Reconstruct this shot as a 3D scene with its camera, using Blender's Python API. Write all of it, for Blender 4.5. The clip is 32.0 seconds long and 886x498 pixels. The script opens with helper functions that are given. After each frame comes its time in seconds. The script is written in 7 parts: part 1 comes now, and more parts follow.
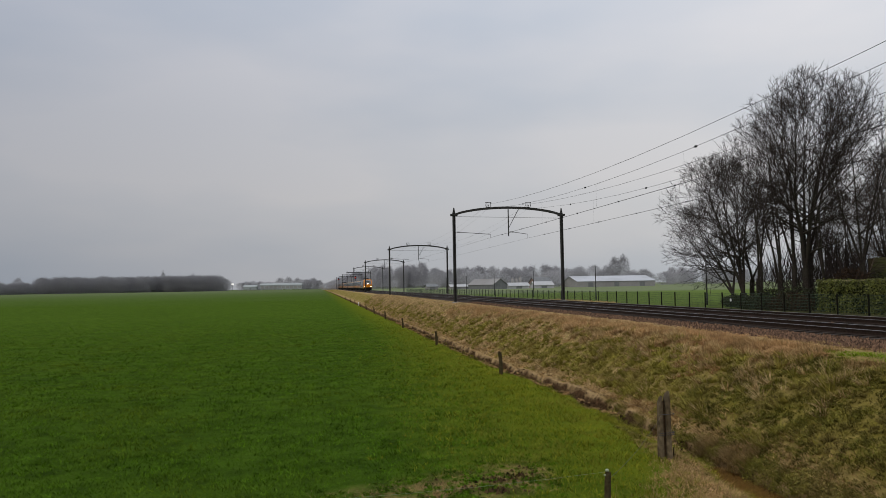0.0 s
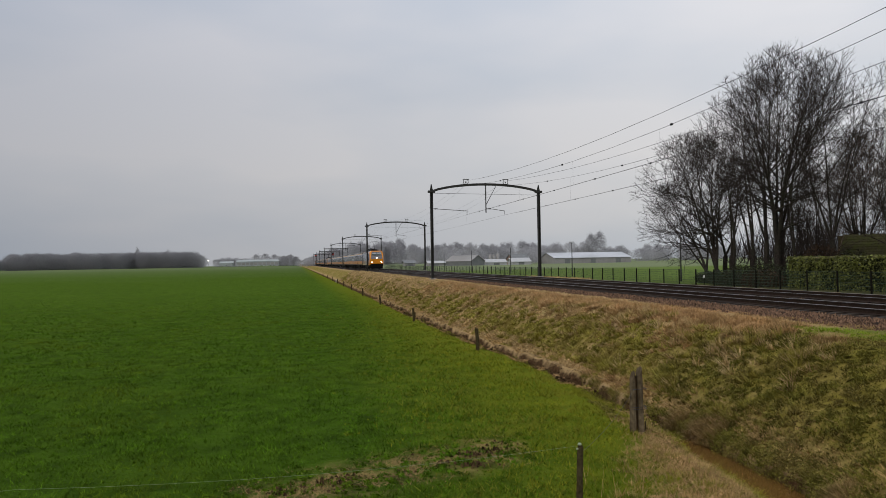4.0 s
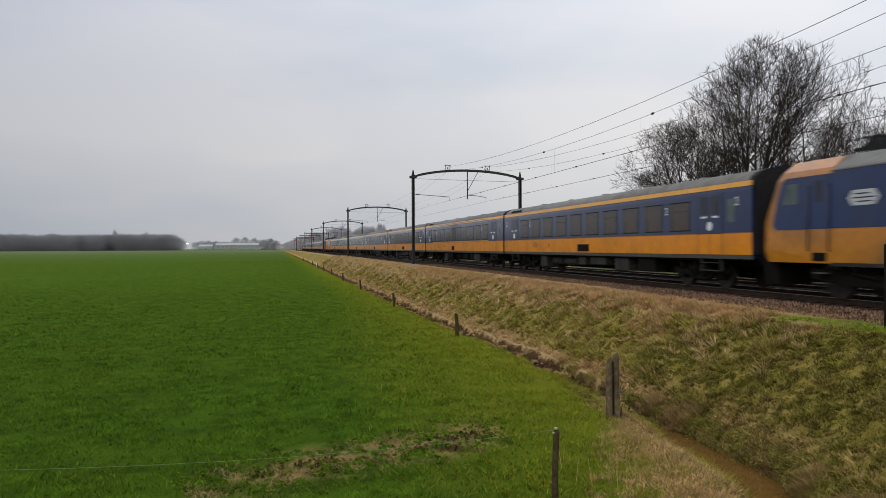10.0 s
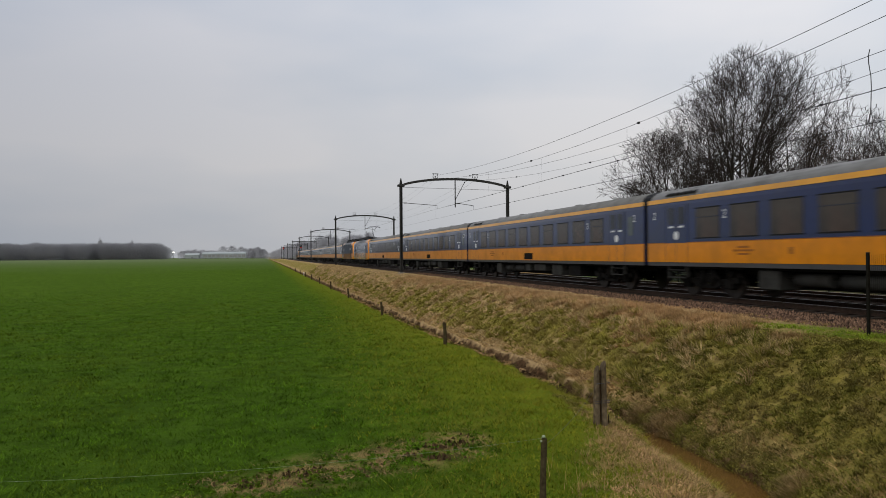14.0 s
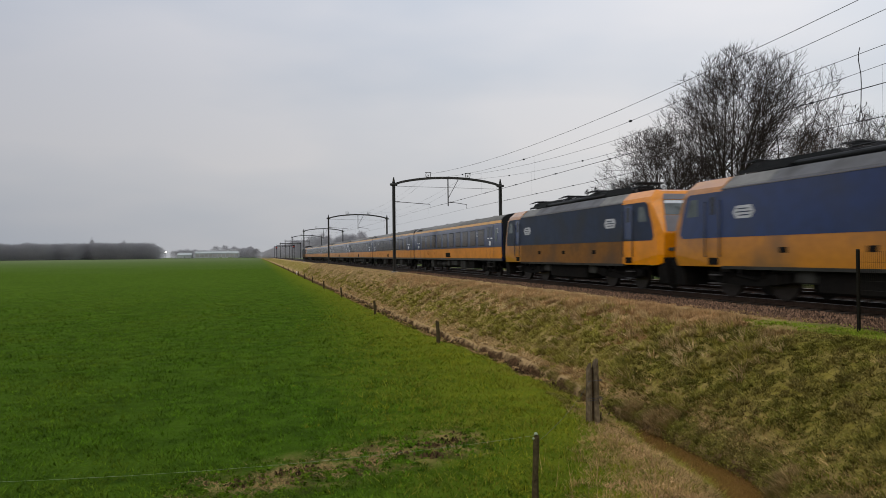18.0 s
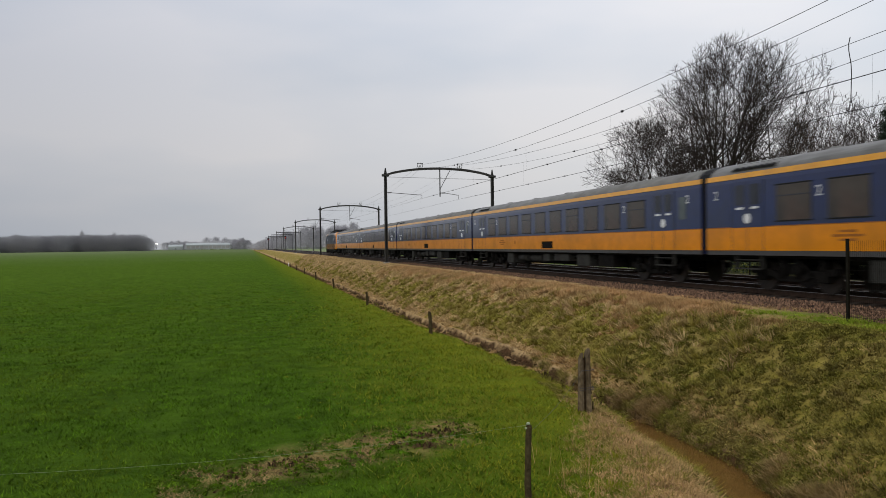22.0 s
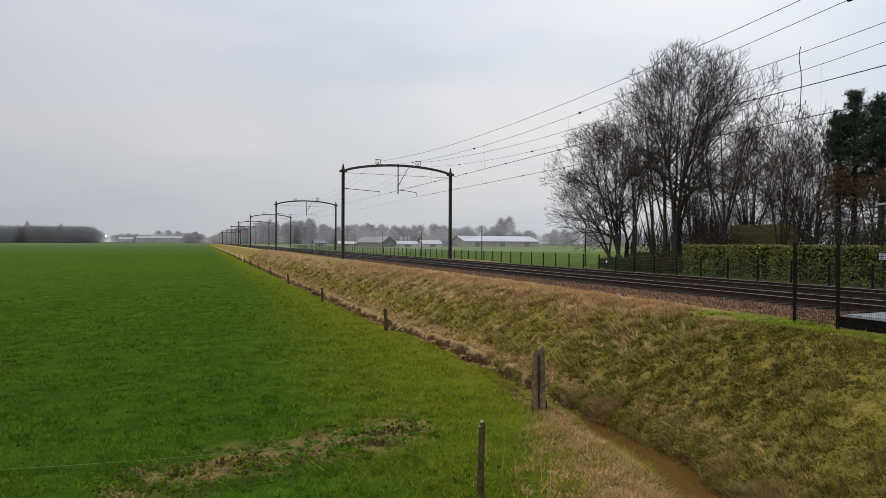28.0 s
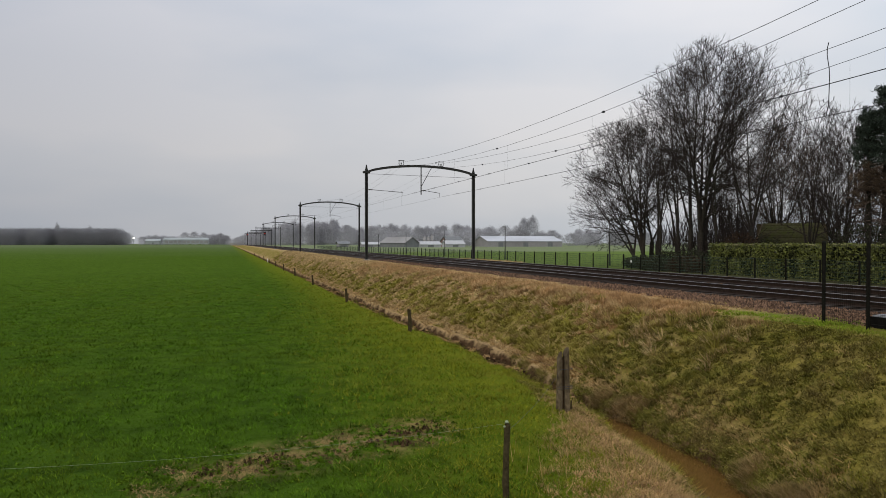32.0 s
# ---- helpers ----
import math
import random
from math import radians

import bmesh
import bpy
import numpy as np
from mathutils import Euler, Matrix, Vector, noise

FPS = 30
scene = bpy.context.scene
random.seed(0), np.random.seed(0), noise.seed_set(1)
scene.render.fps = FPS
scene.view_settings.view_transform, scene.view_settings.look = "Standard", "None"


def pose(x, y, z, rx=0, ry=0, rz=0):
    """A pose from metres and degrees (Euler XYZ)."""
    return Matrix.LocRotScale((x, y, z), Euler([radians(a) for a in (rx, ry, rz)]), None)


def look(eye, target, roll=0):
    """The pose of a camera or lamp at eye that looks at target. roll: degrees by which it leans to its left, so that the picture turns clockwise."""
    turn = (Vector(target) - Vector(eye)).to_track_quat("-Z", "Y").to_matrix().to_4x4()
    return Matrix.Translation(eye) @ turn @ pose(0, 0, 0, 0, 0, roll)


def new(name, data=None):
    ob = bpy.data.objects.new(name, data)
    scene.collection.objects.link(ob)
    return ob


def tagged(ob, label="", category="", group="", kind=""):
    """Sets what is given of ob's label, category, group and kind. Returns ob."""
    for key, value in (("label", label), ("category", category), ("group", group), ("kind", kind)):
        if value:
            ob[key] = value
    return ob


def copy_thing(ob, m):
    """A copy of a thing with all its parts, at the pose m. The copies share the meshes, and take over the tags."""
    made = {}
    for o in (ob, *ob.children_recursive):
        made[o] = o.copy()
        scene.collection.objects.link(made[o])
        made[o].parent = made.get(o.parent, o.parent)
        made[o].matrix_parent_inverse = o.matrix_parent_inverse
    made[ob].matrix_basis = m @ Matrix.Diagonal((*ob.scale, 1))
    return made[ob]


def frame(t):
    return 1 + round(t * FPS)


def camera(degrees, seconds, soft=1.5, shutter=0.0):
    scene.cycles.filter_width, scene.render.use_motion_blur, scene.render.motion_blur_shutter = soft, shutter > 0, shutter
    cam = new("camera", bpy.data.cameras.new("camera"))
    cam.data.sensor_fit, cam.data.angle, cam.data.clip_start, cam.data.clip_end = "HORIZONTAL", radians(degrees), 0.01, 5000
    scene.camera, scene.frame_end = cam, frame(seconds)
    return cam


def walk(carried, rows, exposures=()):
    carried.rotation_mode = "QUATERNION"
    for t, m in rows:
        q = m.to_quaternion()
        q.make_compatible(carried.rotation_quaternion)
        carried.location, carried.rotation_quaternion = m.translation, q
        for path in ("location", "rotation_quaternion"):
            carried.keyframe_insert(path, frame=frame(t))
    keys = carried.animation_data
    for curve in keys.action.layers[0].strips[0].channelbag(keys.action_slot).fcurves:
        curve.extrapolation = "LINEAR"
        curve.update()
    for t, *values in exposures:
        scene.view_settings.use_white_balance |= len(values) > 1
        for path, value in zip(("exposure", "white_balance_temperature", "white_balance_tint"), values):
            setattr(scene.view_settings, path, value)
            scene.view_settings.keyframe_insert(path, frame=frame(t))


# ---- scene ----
cam = camera(62.8, 32.0, soft=0.85, shutter=0.3)
# seconds, eye x, y, z, turn to the right of the track, tilt up, roll (degrees)
PATH = [
    (0.0, -0.025, 0.101, 1.491, 9.737, 2.875, -0.955),
    (0.5, -0.028, 0.078, 1.483, 10.117, 2.729, -1.085),
    (1.0, -0.019, 0.054, 1.485, 10.577, 2.576, -1.044),
    (1.5, -0.012, 0.058, 1.492, 10.732, 2.504, -0.993),
    (2.0, -0.007, 0.053, 1.486, 11.007, 2.077, -0.863),
    (2.5, -0.003, 0.046, 1.493, 11.248, 1.669, -0.778),
    (3.0, -0.012, 0.041, 1.500, 11.415, 1.562, -0.976),
    (3.5, -0.013, 0.049, 1.512, 11.214, 1.219, -0.966),
    (5.5, 0.012, 0.035, 1.497, 12.811, 0.760, -1.012),
    (6.0, 0.009, 0.047, 1.496, 12.656, 0.815, -0.973),
    (6.5, -0.006, 0.056, 1.503, 12.969, 0.922, -1.016),
    (7.0, 0.003, 0.055, 1.506, 13.244, 0.884, -0.820),
    (7.5, 0.002, 0.047, 1.505, 13.383, 0.490, -0.834),
    (8.0, -0.008, 0.032, 1.497, 13.523, 0.323, -0.733),
    (8.5, -0.006, -0.003, 1.504, 14.021, -0.203, -0.600),
    (9.0, -0.008, -0.002, 1.506, 13.926, -0.123, -0.460),
    (9.5, -0.001, 0.008, 1.500, 13.311, -0.116, -0.511),
    (10.0, -0.003, 0.010, 1.499, 12.946, -0.136, -0.253),
    (10.5, -0.007, 0.014, 1.506, 12.728, -0.075, -0.177),
    (11.0, -0.022, 0.018, 1.507, 12.460, -0.087, -0.174),
    (11.5, -0.020, -0.010, 1.513, 12.439, -0.053, -0.482),
    (12.0, -0.032, -0.051, 1.536, 13.089, 0.337, -0.576),
    (12.5, -0.032, -0.057, 1.521, 14.334, 0.735, -0.571),
    (13.0, -0.018, -0.052, 1.517, 14.956, 0.991, -0.593),
    (13.5, -0.012, -0.050, 1.522, 14.631, 0.706, -0.518),
    (14.0, -0.022, -0.055, 1.520, 13.908, 0.505, -0.387),
    (14.5, -0.018, -0.071, 1.520, 13.504, 0.138, -0.445),
    (16.5, -0.018, -0.073, 1.512, 13.583, 0.288, -0.670),
    (17.0, -0.023, -0.072, 1.511, 13.877, 0.412, -0.699),
    (17.5, -0.012, -0.056, 1.515, 14.194, 0.577, -0.690),
    (18.0, -0.003, -0.060, 1.504, 14.442, 0.415, -0.567),
    (18.5, -0.004, -0.067, 1.508, 14.163, 0.219, -0.553),
    (19.0, -0.016, -0.056, 1.515, 13.872, 0.276, -0.494),
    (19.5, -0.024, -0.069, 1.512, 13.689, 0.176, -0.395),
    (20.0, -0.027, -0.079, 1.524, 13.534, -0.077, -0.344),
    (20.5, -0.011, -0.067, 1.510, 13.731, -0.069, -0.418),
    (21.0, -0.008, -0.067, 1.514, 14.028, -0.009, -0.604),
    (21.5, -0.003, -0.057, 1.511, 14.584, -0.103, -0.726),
    (22.0, -0.005, -0.060, 1.505, 15.061, -0.320, -0.759),
    (22.5, 0.001, -0.052, 1.501, 15.445, -0.514, -0.456),
    (23.0, 0.009, -0.036, 1.496, 16.180, -0.770, -0.233),
    (23.5, 0.013, -0.026, 1.490, 17.094, -0.804, -0.275),
    (24.0, 0.037, -0.012, 1.483, 17.962, -0.857, -0.222),
    (24.5, 0.043, 0.047, 1.477, 19.073, -1.017, -0.208),
    (25.0, 0.047, 0.051, 1.478, 19.170, -1.010, 0.003),
    (25.5, 0.052, 0.055, 1.484, 19.247, -0.874, 0.041),
    (27.5, 0.044, 0.048, 1.478, 18.609, -0.586, -0.007),
    (28.0, 0.036, 0.041, 1.476, 18.441, -0.494, 0.281),
    (28.5, 0.029, 0.039, 1.477, 18.669, -0.397, 0.756),
    (29.0, 0.037, 0.046, 1.479, 18.917, -0.469, 0.734),
    (29.5, 0.037, 0.041, 1.474, 18.661, -0.498, 0.569),
    (30.0, 0.024, 0.028, 1.478, 17.748, -0.424, 0.057),
    (30.5, 0.025, 0.027, 1.488, 17.030, -0.179, -0.361),
    (31.0, 0.023, 0.024, 1.496, 16.902, 0.053, -0.382),
    (31.5, 0.008, 0.009, 1.496, 16.914, -0.052, -0.223),
    (32.0, 0.008, 0.006, 1.487, 16.618, -0.481, 0.001),
]
walk(cam, [(t, pose(x, y, z, 90 + tilt, 0, -turn) @ pose(0, 0, 0, 0, 0, roll)) for t, x, y, z, turn, tilt, roll in PATH],
     exposures=[(0, -0.27), (3, -0.21), (7, -0.08), (9, 0.0), (11, 0.06), (12, -0.01), (13, -0.13), (18, -0.09), (21, -0.05), (23, 0.05), (25, 0.09), (29, 0.05), (31, -0.05), (32, -0.07)])

# ---- daylight under an overcast sky ----
world = bpy.data.worlds.new("overcast_sky")
scene.world = world
world.use_nodes = True
wt = world.node_tree
wt.nodes.clear()
w_out = wt.nodes.new("ShaderNodeOutputWorld")
w_bg = wt.nodes.new("ShaderNodeBackground")
w_sky = wt.nodes.new("ShaderNodeTexSky")
w_sky.sky_type, w_sky.sun_disc = "NISHITA", False
w_sky.sun_elevation, w_sky.sun_rotation = radians(36), radians(240)
w_sky.dust_density, w_sky.air_density = 4.0, 1.5
w_tc = wt.nodes.new("ShaderNodeTexCoord")
w_sep = wt.nodes.new("ShaderNodeSeparateXYZ")
wt.links.new(w_tc.outputs["Generated"], w_sep.inputs[0])
w_map = wt.nodes.new("ShaderNodeMapping")
w_map.inputs["Scale"].default_value = (1.0, 1.0, 3.2)
wt.links.new(w_tc.outputs["Generated"], w_map.inputs[0])
w_n = wt.nodes.new("ShaderNodeTexNoise")
w_n.inputs["Scale"].default_value, w_n.inputs["Detail"].default_value, w_n.inputs["Roughness"].default_value = 1.7, 4.0, 0.45
wt.links.new(w_map.outputs[0], w_n.inputs["Vector"])
# height of the sky: grey and a little warm at the horizon, paler above
w_r = wt.nodes.new("ShaderNodeValToRGB")
els = w_r.color_ramp.elements
els[0].position, els[0].color = 0.0, (0.508, 0.512, 0.518, 1)
els[1].position, els[1].color = 1.0, (1.25, 1.27, 1.32, 1)
for p, c in ((0.09, (0.556, 0.556, 0.564, 1)), (0.22, (0.57, 0.585, 0.616, 1)), (0.45, (0.72, 0.74, 0.79, 1))):
    e = els.new(p)
    e.color = c
wt.links.new(w_sep.outputs["Z"], w_r.inputs[0])
# cloud sheets: bluer gaps and whiter banks
w_c = wt.nodes.new("ShaderNodeValToRGB")
els = w_c.color_ramp.elements
els[0].position, els[0].color = 0.36, (0.79, 0.865, 0.95, 1)
els[1].position, els[1].color = 0.66, (1.11, 1.085, 1.075, 1)
wt.links.new(w_n.outputs[0], w_c.inputs[0])
# brighter and warmer on one side of the sky, bluer on the other
w_sun = wt.nodes.new("ShaderNodeVectorMath")
w_sun.operation = "MULTIPLY_ADD"
wt.links.new(w_sep.outputs["X"], w_sun.inputs[0])
w_sun.inputs[1].default_value, w_sun.inputs[2].default_value = (0.45, 0.42, 0.36), (0.945, 0.948, 0.970)
w_m1 = wt.nodes.new("ShaderNodeMixRGB")
w_m1.blend_type, w_m1.inputs[0].default_value = "MULTIPLY", 1.0  # clouds over the height ramp
wt.links.new(w_r.outputs[0], w_m1.inputs[1])
wt.links.new(w_c.outputs[0], w_m1.inputs[2])
w_m2 = wt.nodes.new("ShaderNodeVectorMath")
w_m2.operation = "MULTIPLY"
wt.links.new(w_m1.outputs[0], w_m2.inputs[0])
wt.links.new(w_sun.outputs[0], w_m2.inputs[1])
w_m3 = wt.nodes.new("ShaderNodeVectorMath")
w_m3.operation = "MULTIPLY_ADD"
w_m3.inputs[1].default_value = (0.01, 0.01, 0.01)
wt.links.new(w_sky.outputs[0], w_m3.inputs[0])
wt.links.new(w_m2.outputs[0], w_m3.inputs[2])
wt.links.new(w_m3.outputs[0], w_bg.inputs["Color"])
w_bg.inputs["Strength"].default_value = 1.0
wt.links.new(w_bg.outputs[0], w_out.inputs[0])

sun = new("sun", bpy.data.lights.new("sun", "SUN"))
sun.data.energy, sun.data.angle, sun.data.color = 1.15, radians(50), (1.0, 0.95, 0.86)
sun.matrix_world = look((0, 0, 50), (28, 16, 27))


# ---- materials ----
def material(name, colour, rough=0.6, metal=0.0, grain=8.0, vary=0.15, bump=0.0, stain=None, stain_scale=0.6, amount=0.35, piece=0.0, spec=0.5):
    """A surface with fine grain, larger stains and, where piece is given, tone that varies from piece to piece."""
    m = bpy.data.materials.new(name)
    m.use_nodes = True
    nt = m.node_tree
    b = nt.nodes["Principled BSDF"]
    b.inputs["Metallic"].default_value = metal
    b.inputs["Specular IOR Level"].default_value = spec
    geo = nt.nodes.new("ShaderNodeTexCoord")
    n1 = nt.nodes.new("ShaderNodeTexNoise")
    n1.inputs["Scale"].default_value, n1.inputs["Detail"].default_value = grain, 5.0
    nt.links.new(geo.outputs["Object"], n1.inputs["Vector"])
    n2 = nt.nodes.new("ShaderNodeTexNoise")
    n2.inputs["Scale"].default_value, n2.inputs["Detail"].default_value = stain_scale, 3.0
    nt.links.new(geo.outputs["Object"], n2.inputs["Vector"])
    r1 = nt.nodes.new("ShaderNodeValToRGB")
    lo, hi = [max(0, c * (1 - vary)) for c in colour], [min(1, c * (1 + vary)) for c in colour]
    r1.color_ramp.elements[0].position, r1.color_ramp.elements[0].color = 0.3, (*lo, 1)
    r1.color_ramp.elements[1].position, r1.color_ramp.elements[1].color = 0.7, (*hi, 1)
    nt.links.new(n1.outputs[0], r1.inputs[0])
    out = r1.outputs[0]
    if stain:
        r2 = nt.nodes.new("ShaderNodeValToRGB")
        r2.color_ramp.elements[0].position, r2.color_ramp.elements[0].color = 0.45, (0, 0, 0, 1)
        r2.color_ramp.elements[1].position, r2.color_ramp.elements[1].color = 0.68, (amount,) * 3 + (1,)
        nt.links.new(n2.outputs[0], r2.inputs[0])
        mx = nt.nodes.new("ShaderNodeMixRGB")
        nt.links.new(r2.outputs[0], mx.inputs[0])
        nt.links.new(out, mx.inputs[1])
        mx.inputs[2].default_value = (*stain, 1)
        out = mx.outputs[0]
    if piece:
        oi = nt.nodes.new("ShaderNodeObjectInfo")
        ge = nt.nodes.new("ShaderNodeNewGeometry")
        ad = nt.nodes.new("ShaderNodeMath")
        ad.operation = "ADD"
        nt.links.new(oi.outputs["Random"], ad.inputs[0])
        nt.links.new(ge.outputs["Random Per Island"], ad.inputs[1])
        fr = nt.nodes.new("ShaderNodeMath")
        fr.operation = "FRACT"
        nt.links.new(ad.outputs[0], fr.inputs[0])
        mr = nt.nodes.new("ShaderNodeMapRange")
        mr.inputs["To Min"].default_value, mr.inputs["To Max"].default_value = 1 - piece, 1 + piece
        nt.links.new(fr.outputs[0], mr.inputs["Value"])
        sc = nt.nodes.new("ShaderNodeVectorMath")
        sc.operation = "SCALE"
        nt.links.new(out, sc.inputs[0])
        nt.links.new(mr.outputs[0], sc.inputs["Scale"])
        out = sc.outputs[0]
    nt.links.new(out, b.inputs["Base Color"])
    rr = nt.nodes.new("ShaderNodeMapRange")
    rr.inputs["To Min"].default_value, rr.inputs["To Max"].default_value = max(0.03, rough - 0.12), min(1, rough + 0.12)
    nt.links.new(n2.outputs[0], rr.inputs["Value"])
    nt.links.new(rr.outputs[0], b.inputs["Roughness"])
    if bump:
        bp = nt.nodes.new("ShaderNodeBump")
        bp.inputs["Strength"].default_value, bp.inputs["Distance"].default_value = min(1, bump * 4), bump
        nt.links.new(n1.outputs[0], bp.inputs["Height"])
        nt.links.new(bp.outputs[0], b.inputs["Normal"])
    return m


def glow(name, colour, strength):
    m = bpy.data.materials.new(name)
    m.use_nodes = True
    b = m.node_tree.nodes["Principled BSDF"]
    b.inputs["Base Color"].default_value = (*colour, 1)
    b.inputs["Emission Color"].default_value = (*colour, 1)
    b.inputs["Emission Strength"].default_value = strength
    return m


M_BLUE = material("blue_coach_paint", (0.006, 0.014, 0.068), 0.34, 0, 3, 0.12, stain=(0.018, 0.021, 0.040), stain_scale=0.8, amount=0.4, spec=0.12)
M_LBLUE = material("blue_loco_paint", (0.006, 0.019, 0.082), 0.34, 0, 3, 0.15, stain=(0.018, 0.022, 0.042), stain_scale=0.45, amount=0.6, spec=0.12)
M_LORANGE = material("grimy_ochre_paint", (0.40, 0.150, 0.007), 0.5, 0, 5, 0.12, stain=(0.15, 0.075, 0.028), stain_scale=0.5, amount=0.8, spec=0.2)
M_COLORANGE = material("brown_stained_ochre_paint", (0.17, 0.075, 0.016), 0.6, 0, 5, 0.15, stain=(0.085, 0.052, 0.03), stain_scale=0.6, amount=0.85, spec=0.15)
M_COLBLUE = material("grimy_blue_loco_paint", (0.018, 0.027, 0.055), 0.5, 0, 3, 0.15, stain=(0.034, 0.033, 0.034), stain_scale=0.5, amount=0.75, spec=0.25)
M_RUSTMARK = material("faded_brown_mark", (0.27, 0.10, 0.02), 0.6, 0, 9, 0.15, spec=0.1)
M_EMBLEM = material("dull_white_emblem", (0.42, 0.43, 0.46), 0.6, 0, 9, 0.1)
M_ORANGE = material("ochre_yellow_paint", (0.60, 0.205, 0.002), 0.34, 0, 4, 0.10, stain=(0.34, 0.13, 0.008), stain_scale=0.8, amount=0.45, spec=0.12)
M_STRIPE = material("yellow_stripe_paint", (0.70, 0.32, 0.02), 0.32, 0, 4, 0.1, stain=(0.42, 0.22, 0.06), stain_scale=1.0, amount=0.5, spec=0.35)
M_ROOF = material("grey_roof_paint", (0.165, 0.162, 0.152), 0.65, 0, 5, 0.15, stain=(0.09, 0.084, 0.076), stain_scale=1.1, amount=0.6, spec=0.2)
M_LROOF = material("light_grey_loco_roof", (0.095, 0.095, 0.10), 0.6, 0, 5, 0.15, stain=(0.05, 0.047, 0.044), stain_scale=1.0, amount=0.75, spec=0.2)
M_SKIRT = material("grey_sill_paint", (0.055, 0.054, 0.056), 0.6, 0, 6, 0.15, stain=(0.05, 0.043, 0.036), amount=0.5, spec=0.2)
M_UNDER = material("grimy_underframe", (0.008, 0.0075, 0.007), 0.88, 0.1, 9, 0.35, 0.01, stain=(0.014, 0.012, 0.010), stain_scale=1.8, amount=0.6, spec=0.06)
M_UBOX = material("dusty_equipment_box", (0.034, 0.034, 0.031), 0.8, 0, 8, 0.25, stain=(0.02, 0.018, 0.016), stain_scale=1.5, amount=0.7, spec=0.1)
M_WHEEL = material("worn_wheel_steel", (0.035, 0.028, 0.024), 0.5, 0.7, 9, 0.3)
M_RUBBER = material("black_rubber", (0.012, 0.012, 0.013), 0.75, 0, 14, 0.3, 0.008, spec=0.15)
# brown patches put reflections and the interior into the pane's colour
M_GLASS = material("dark_pane_with_interior", (0.046, 0.037, 0.028), 0.14, 0, 1.2, 0.4, stain=(0.125, 0.060, 0.038), stain_scale=0.42, amount=0.8, spec=0.45)
M_DGLASS = material("dark_door_pane", (0.020, 0.022, 0.030), 0.12, 0, 1.2, 0.3, spec=0.45)
M_FRAME = material("black_window_frame", (0.018, 0.021, 0.034), 0.5, 0, 9, 0.2)
M_WHITE = material("white_lettering", (0.62, 0.63, 0.65), 0.6, 0, 9, 0.08)
M_CABGREY = material("grey_cab_front", (0.14, 0.13, 0.135), 0.45, 0, 6, 0.1, stain=(0.09, 0.08, 0.08), amount=0.5)
M_SCREEN = material("windscreen_glass", (0.07, 0.085, 0.085), 0.07, 0, 2, 0.3)
M_BLIND = material("white_sun_blind", (0.55, 0.57, 0.6), 0.6, 0, 6, 0.1)
for m in (M_BLUE, M_ORANGE, M_LBLUE, M_LORANGE, M_STRIPE):
    m.node_tree.nodes["Principled BSDF"].inputs["Coat Weight"].default_value = 0.55 if m in (M_ORANGE, M_STRIPE) else 1.0
    m.node_tree.nodes["Principled BSDF"].inputs["Coat Roughness"].default_value = 0.12
    m.node_tree.nodes["Principled BSDF"].inputs["Coat IOR"].default_value = 1.55
for m, film in ((M_BLUE, 0.05), (M_ORANGE, 0.02), (M_LBLUE, 0.06), (M_LORANGE, 0.06), (M_STRIPE, 0.06), (M_COLBLUE, 0.2), (M_COLORANGE, 0.2), (M_GLASS, 0.2), (M_FRAME, 0.1), (M_DGLASS, 0.2), (M_ROOF, 0.2), (M_LROOF, 0.2)):
    # a film of road dust that catches light at flat angles
    m.node_tree.nodes["Principled BSDF"].inputs["Sheen Weight"].default_value = film
    m.node_tree.nodes["Principled BSDF"].inputs["Sheen Roughness"].default_value = 0.09
    m.node_tree.nodes["Principled BSDF"].inputs["Sheen Tint"].default_value = (0.95, 0.92, 0.9, 1)
M_LIGHT = glow("lit_headlamp", (1.0, 0.86, 0.66), 9.0)
M_RED = glow("lit_red_signal", (1.0, 0.06, 0.04), 1.2)
M_SIGN = glow("lit_far_lamp", (1.0, 0.97, 0.9), 2.2)
M_PANTO = material("dark_pantograph_steel", (0.012, 0.012, 0.013), 0.6, 0.5, 12, 0.3)
M_PORTAL = material("weathered_dark_steel", (0.042, 0.041, 0.038), 0.7, 0.3, 6, 0.3, 0.004, stain=(0.05, 0.047, 0.04), stain_scale=1.2, amount=0.6, spec=0.15)
M_WIRE = material("dull_copper_wire", (0.045, 0.043, 0.045), 0.6, 0.4, 4, 0.2)
M_INSUL = material("brown_porcelain", (0.05, 0.035, 0.03), 0.3, 0, 8, 0.2)
M_CONC = material("weathered_concrete", (0.28, 0.265, 0.24), 0.85, 0, 7, 0.15, 0.01, stain=(0.13, 0.12, 0.10), stain_scale=1.3, amount=0.6, piece=0.12)
M_RAIL = material("rail_steel", (0.040, 0.026, 0.019), 0.65, 0.5, 10, 0.3, spec=0.1)
M_RAILTOP = material("polished_rail_head", (0.33, 0.32, 0.32), 0.48, 0.85, 10, 0.12)
M_SLEEPER = material("grey_concrete_sleeper", (0.036, 0.029, 0.024), 0.85, 0, 12, 0.25, 0.008, stain=(0.06, 0.042, 0.03), stain_scale=2.5, amount=0.6, piece=0.18, spec=0.1)
M_BALLAST = material("brown_grey_ballast", (0.034, 0.022, 0.015), 0.9, 0, 11, 0.75, 0.08, stain=(0.075, 0.052, 0.038), stain_scale=4.0, amount=0.6, spec=0.08)
M_STONE = material("ballast_stone", (0.148, 0.090, 0.058), 0.9, 0, 14, 0.3, 0.01, piece=0.7, spec=0.06)
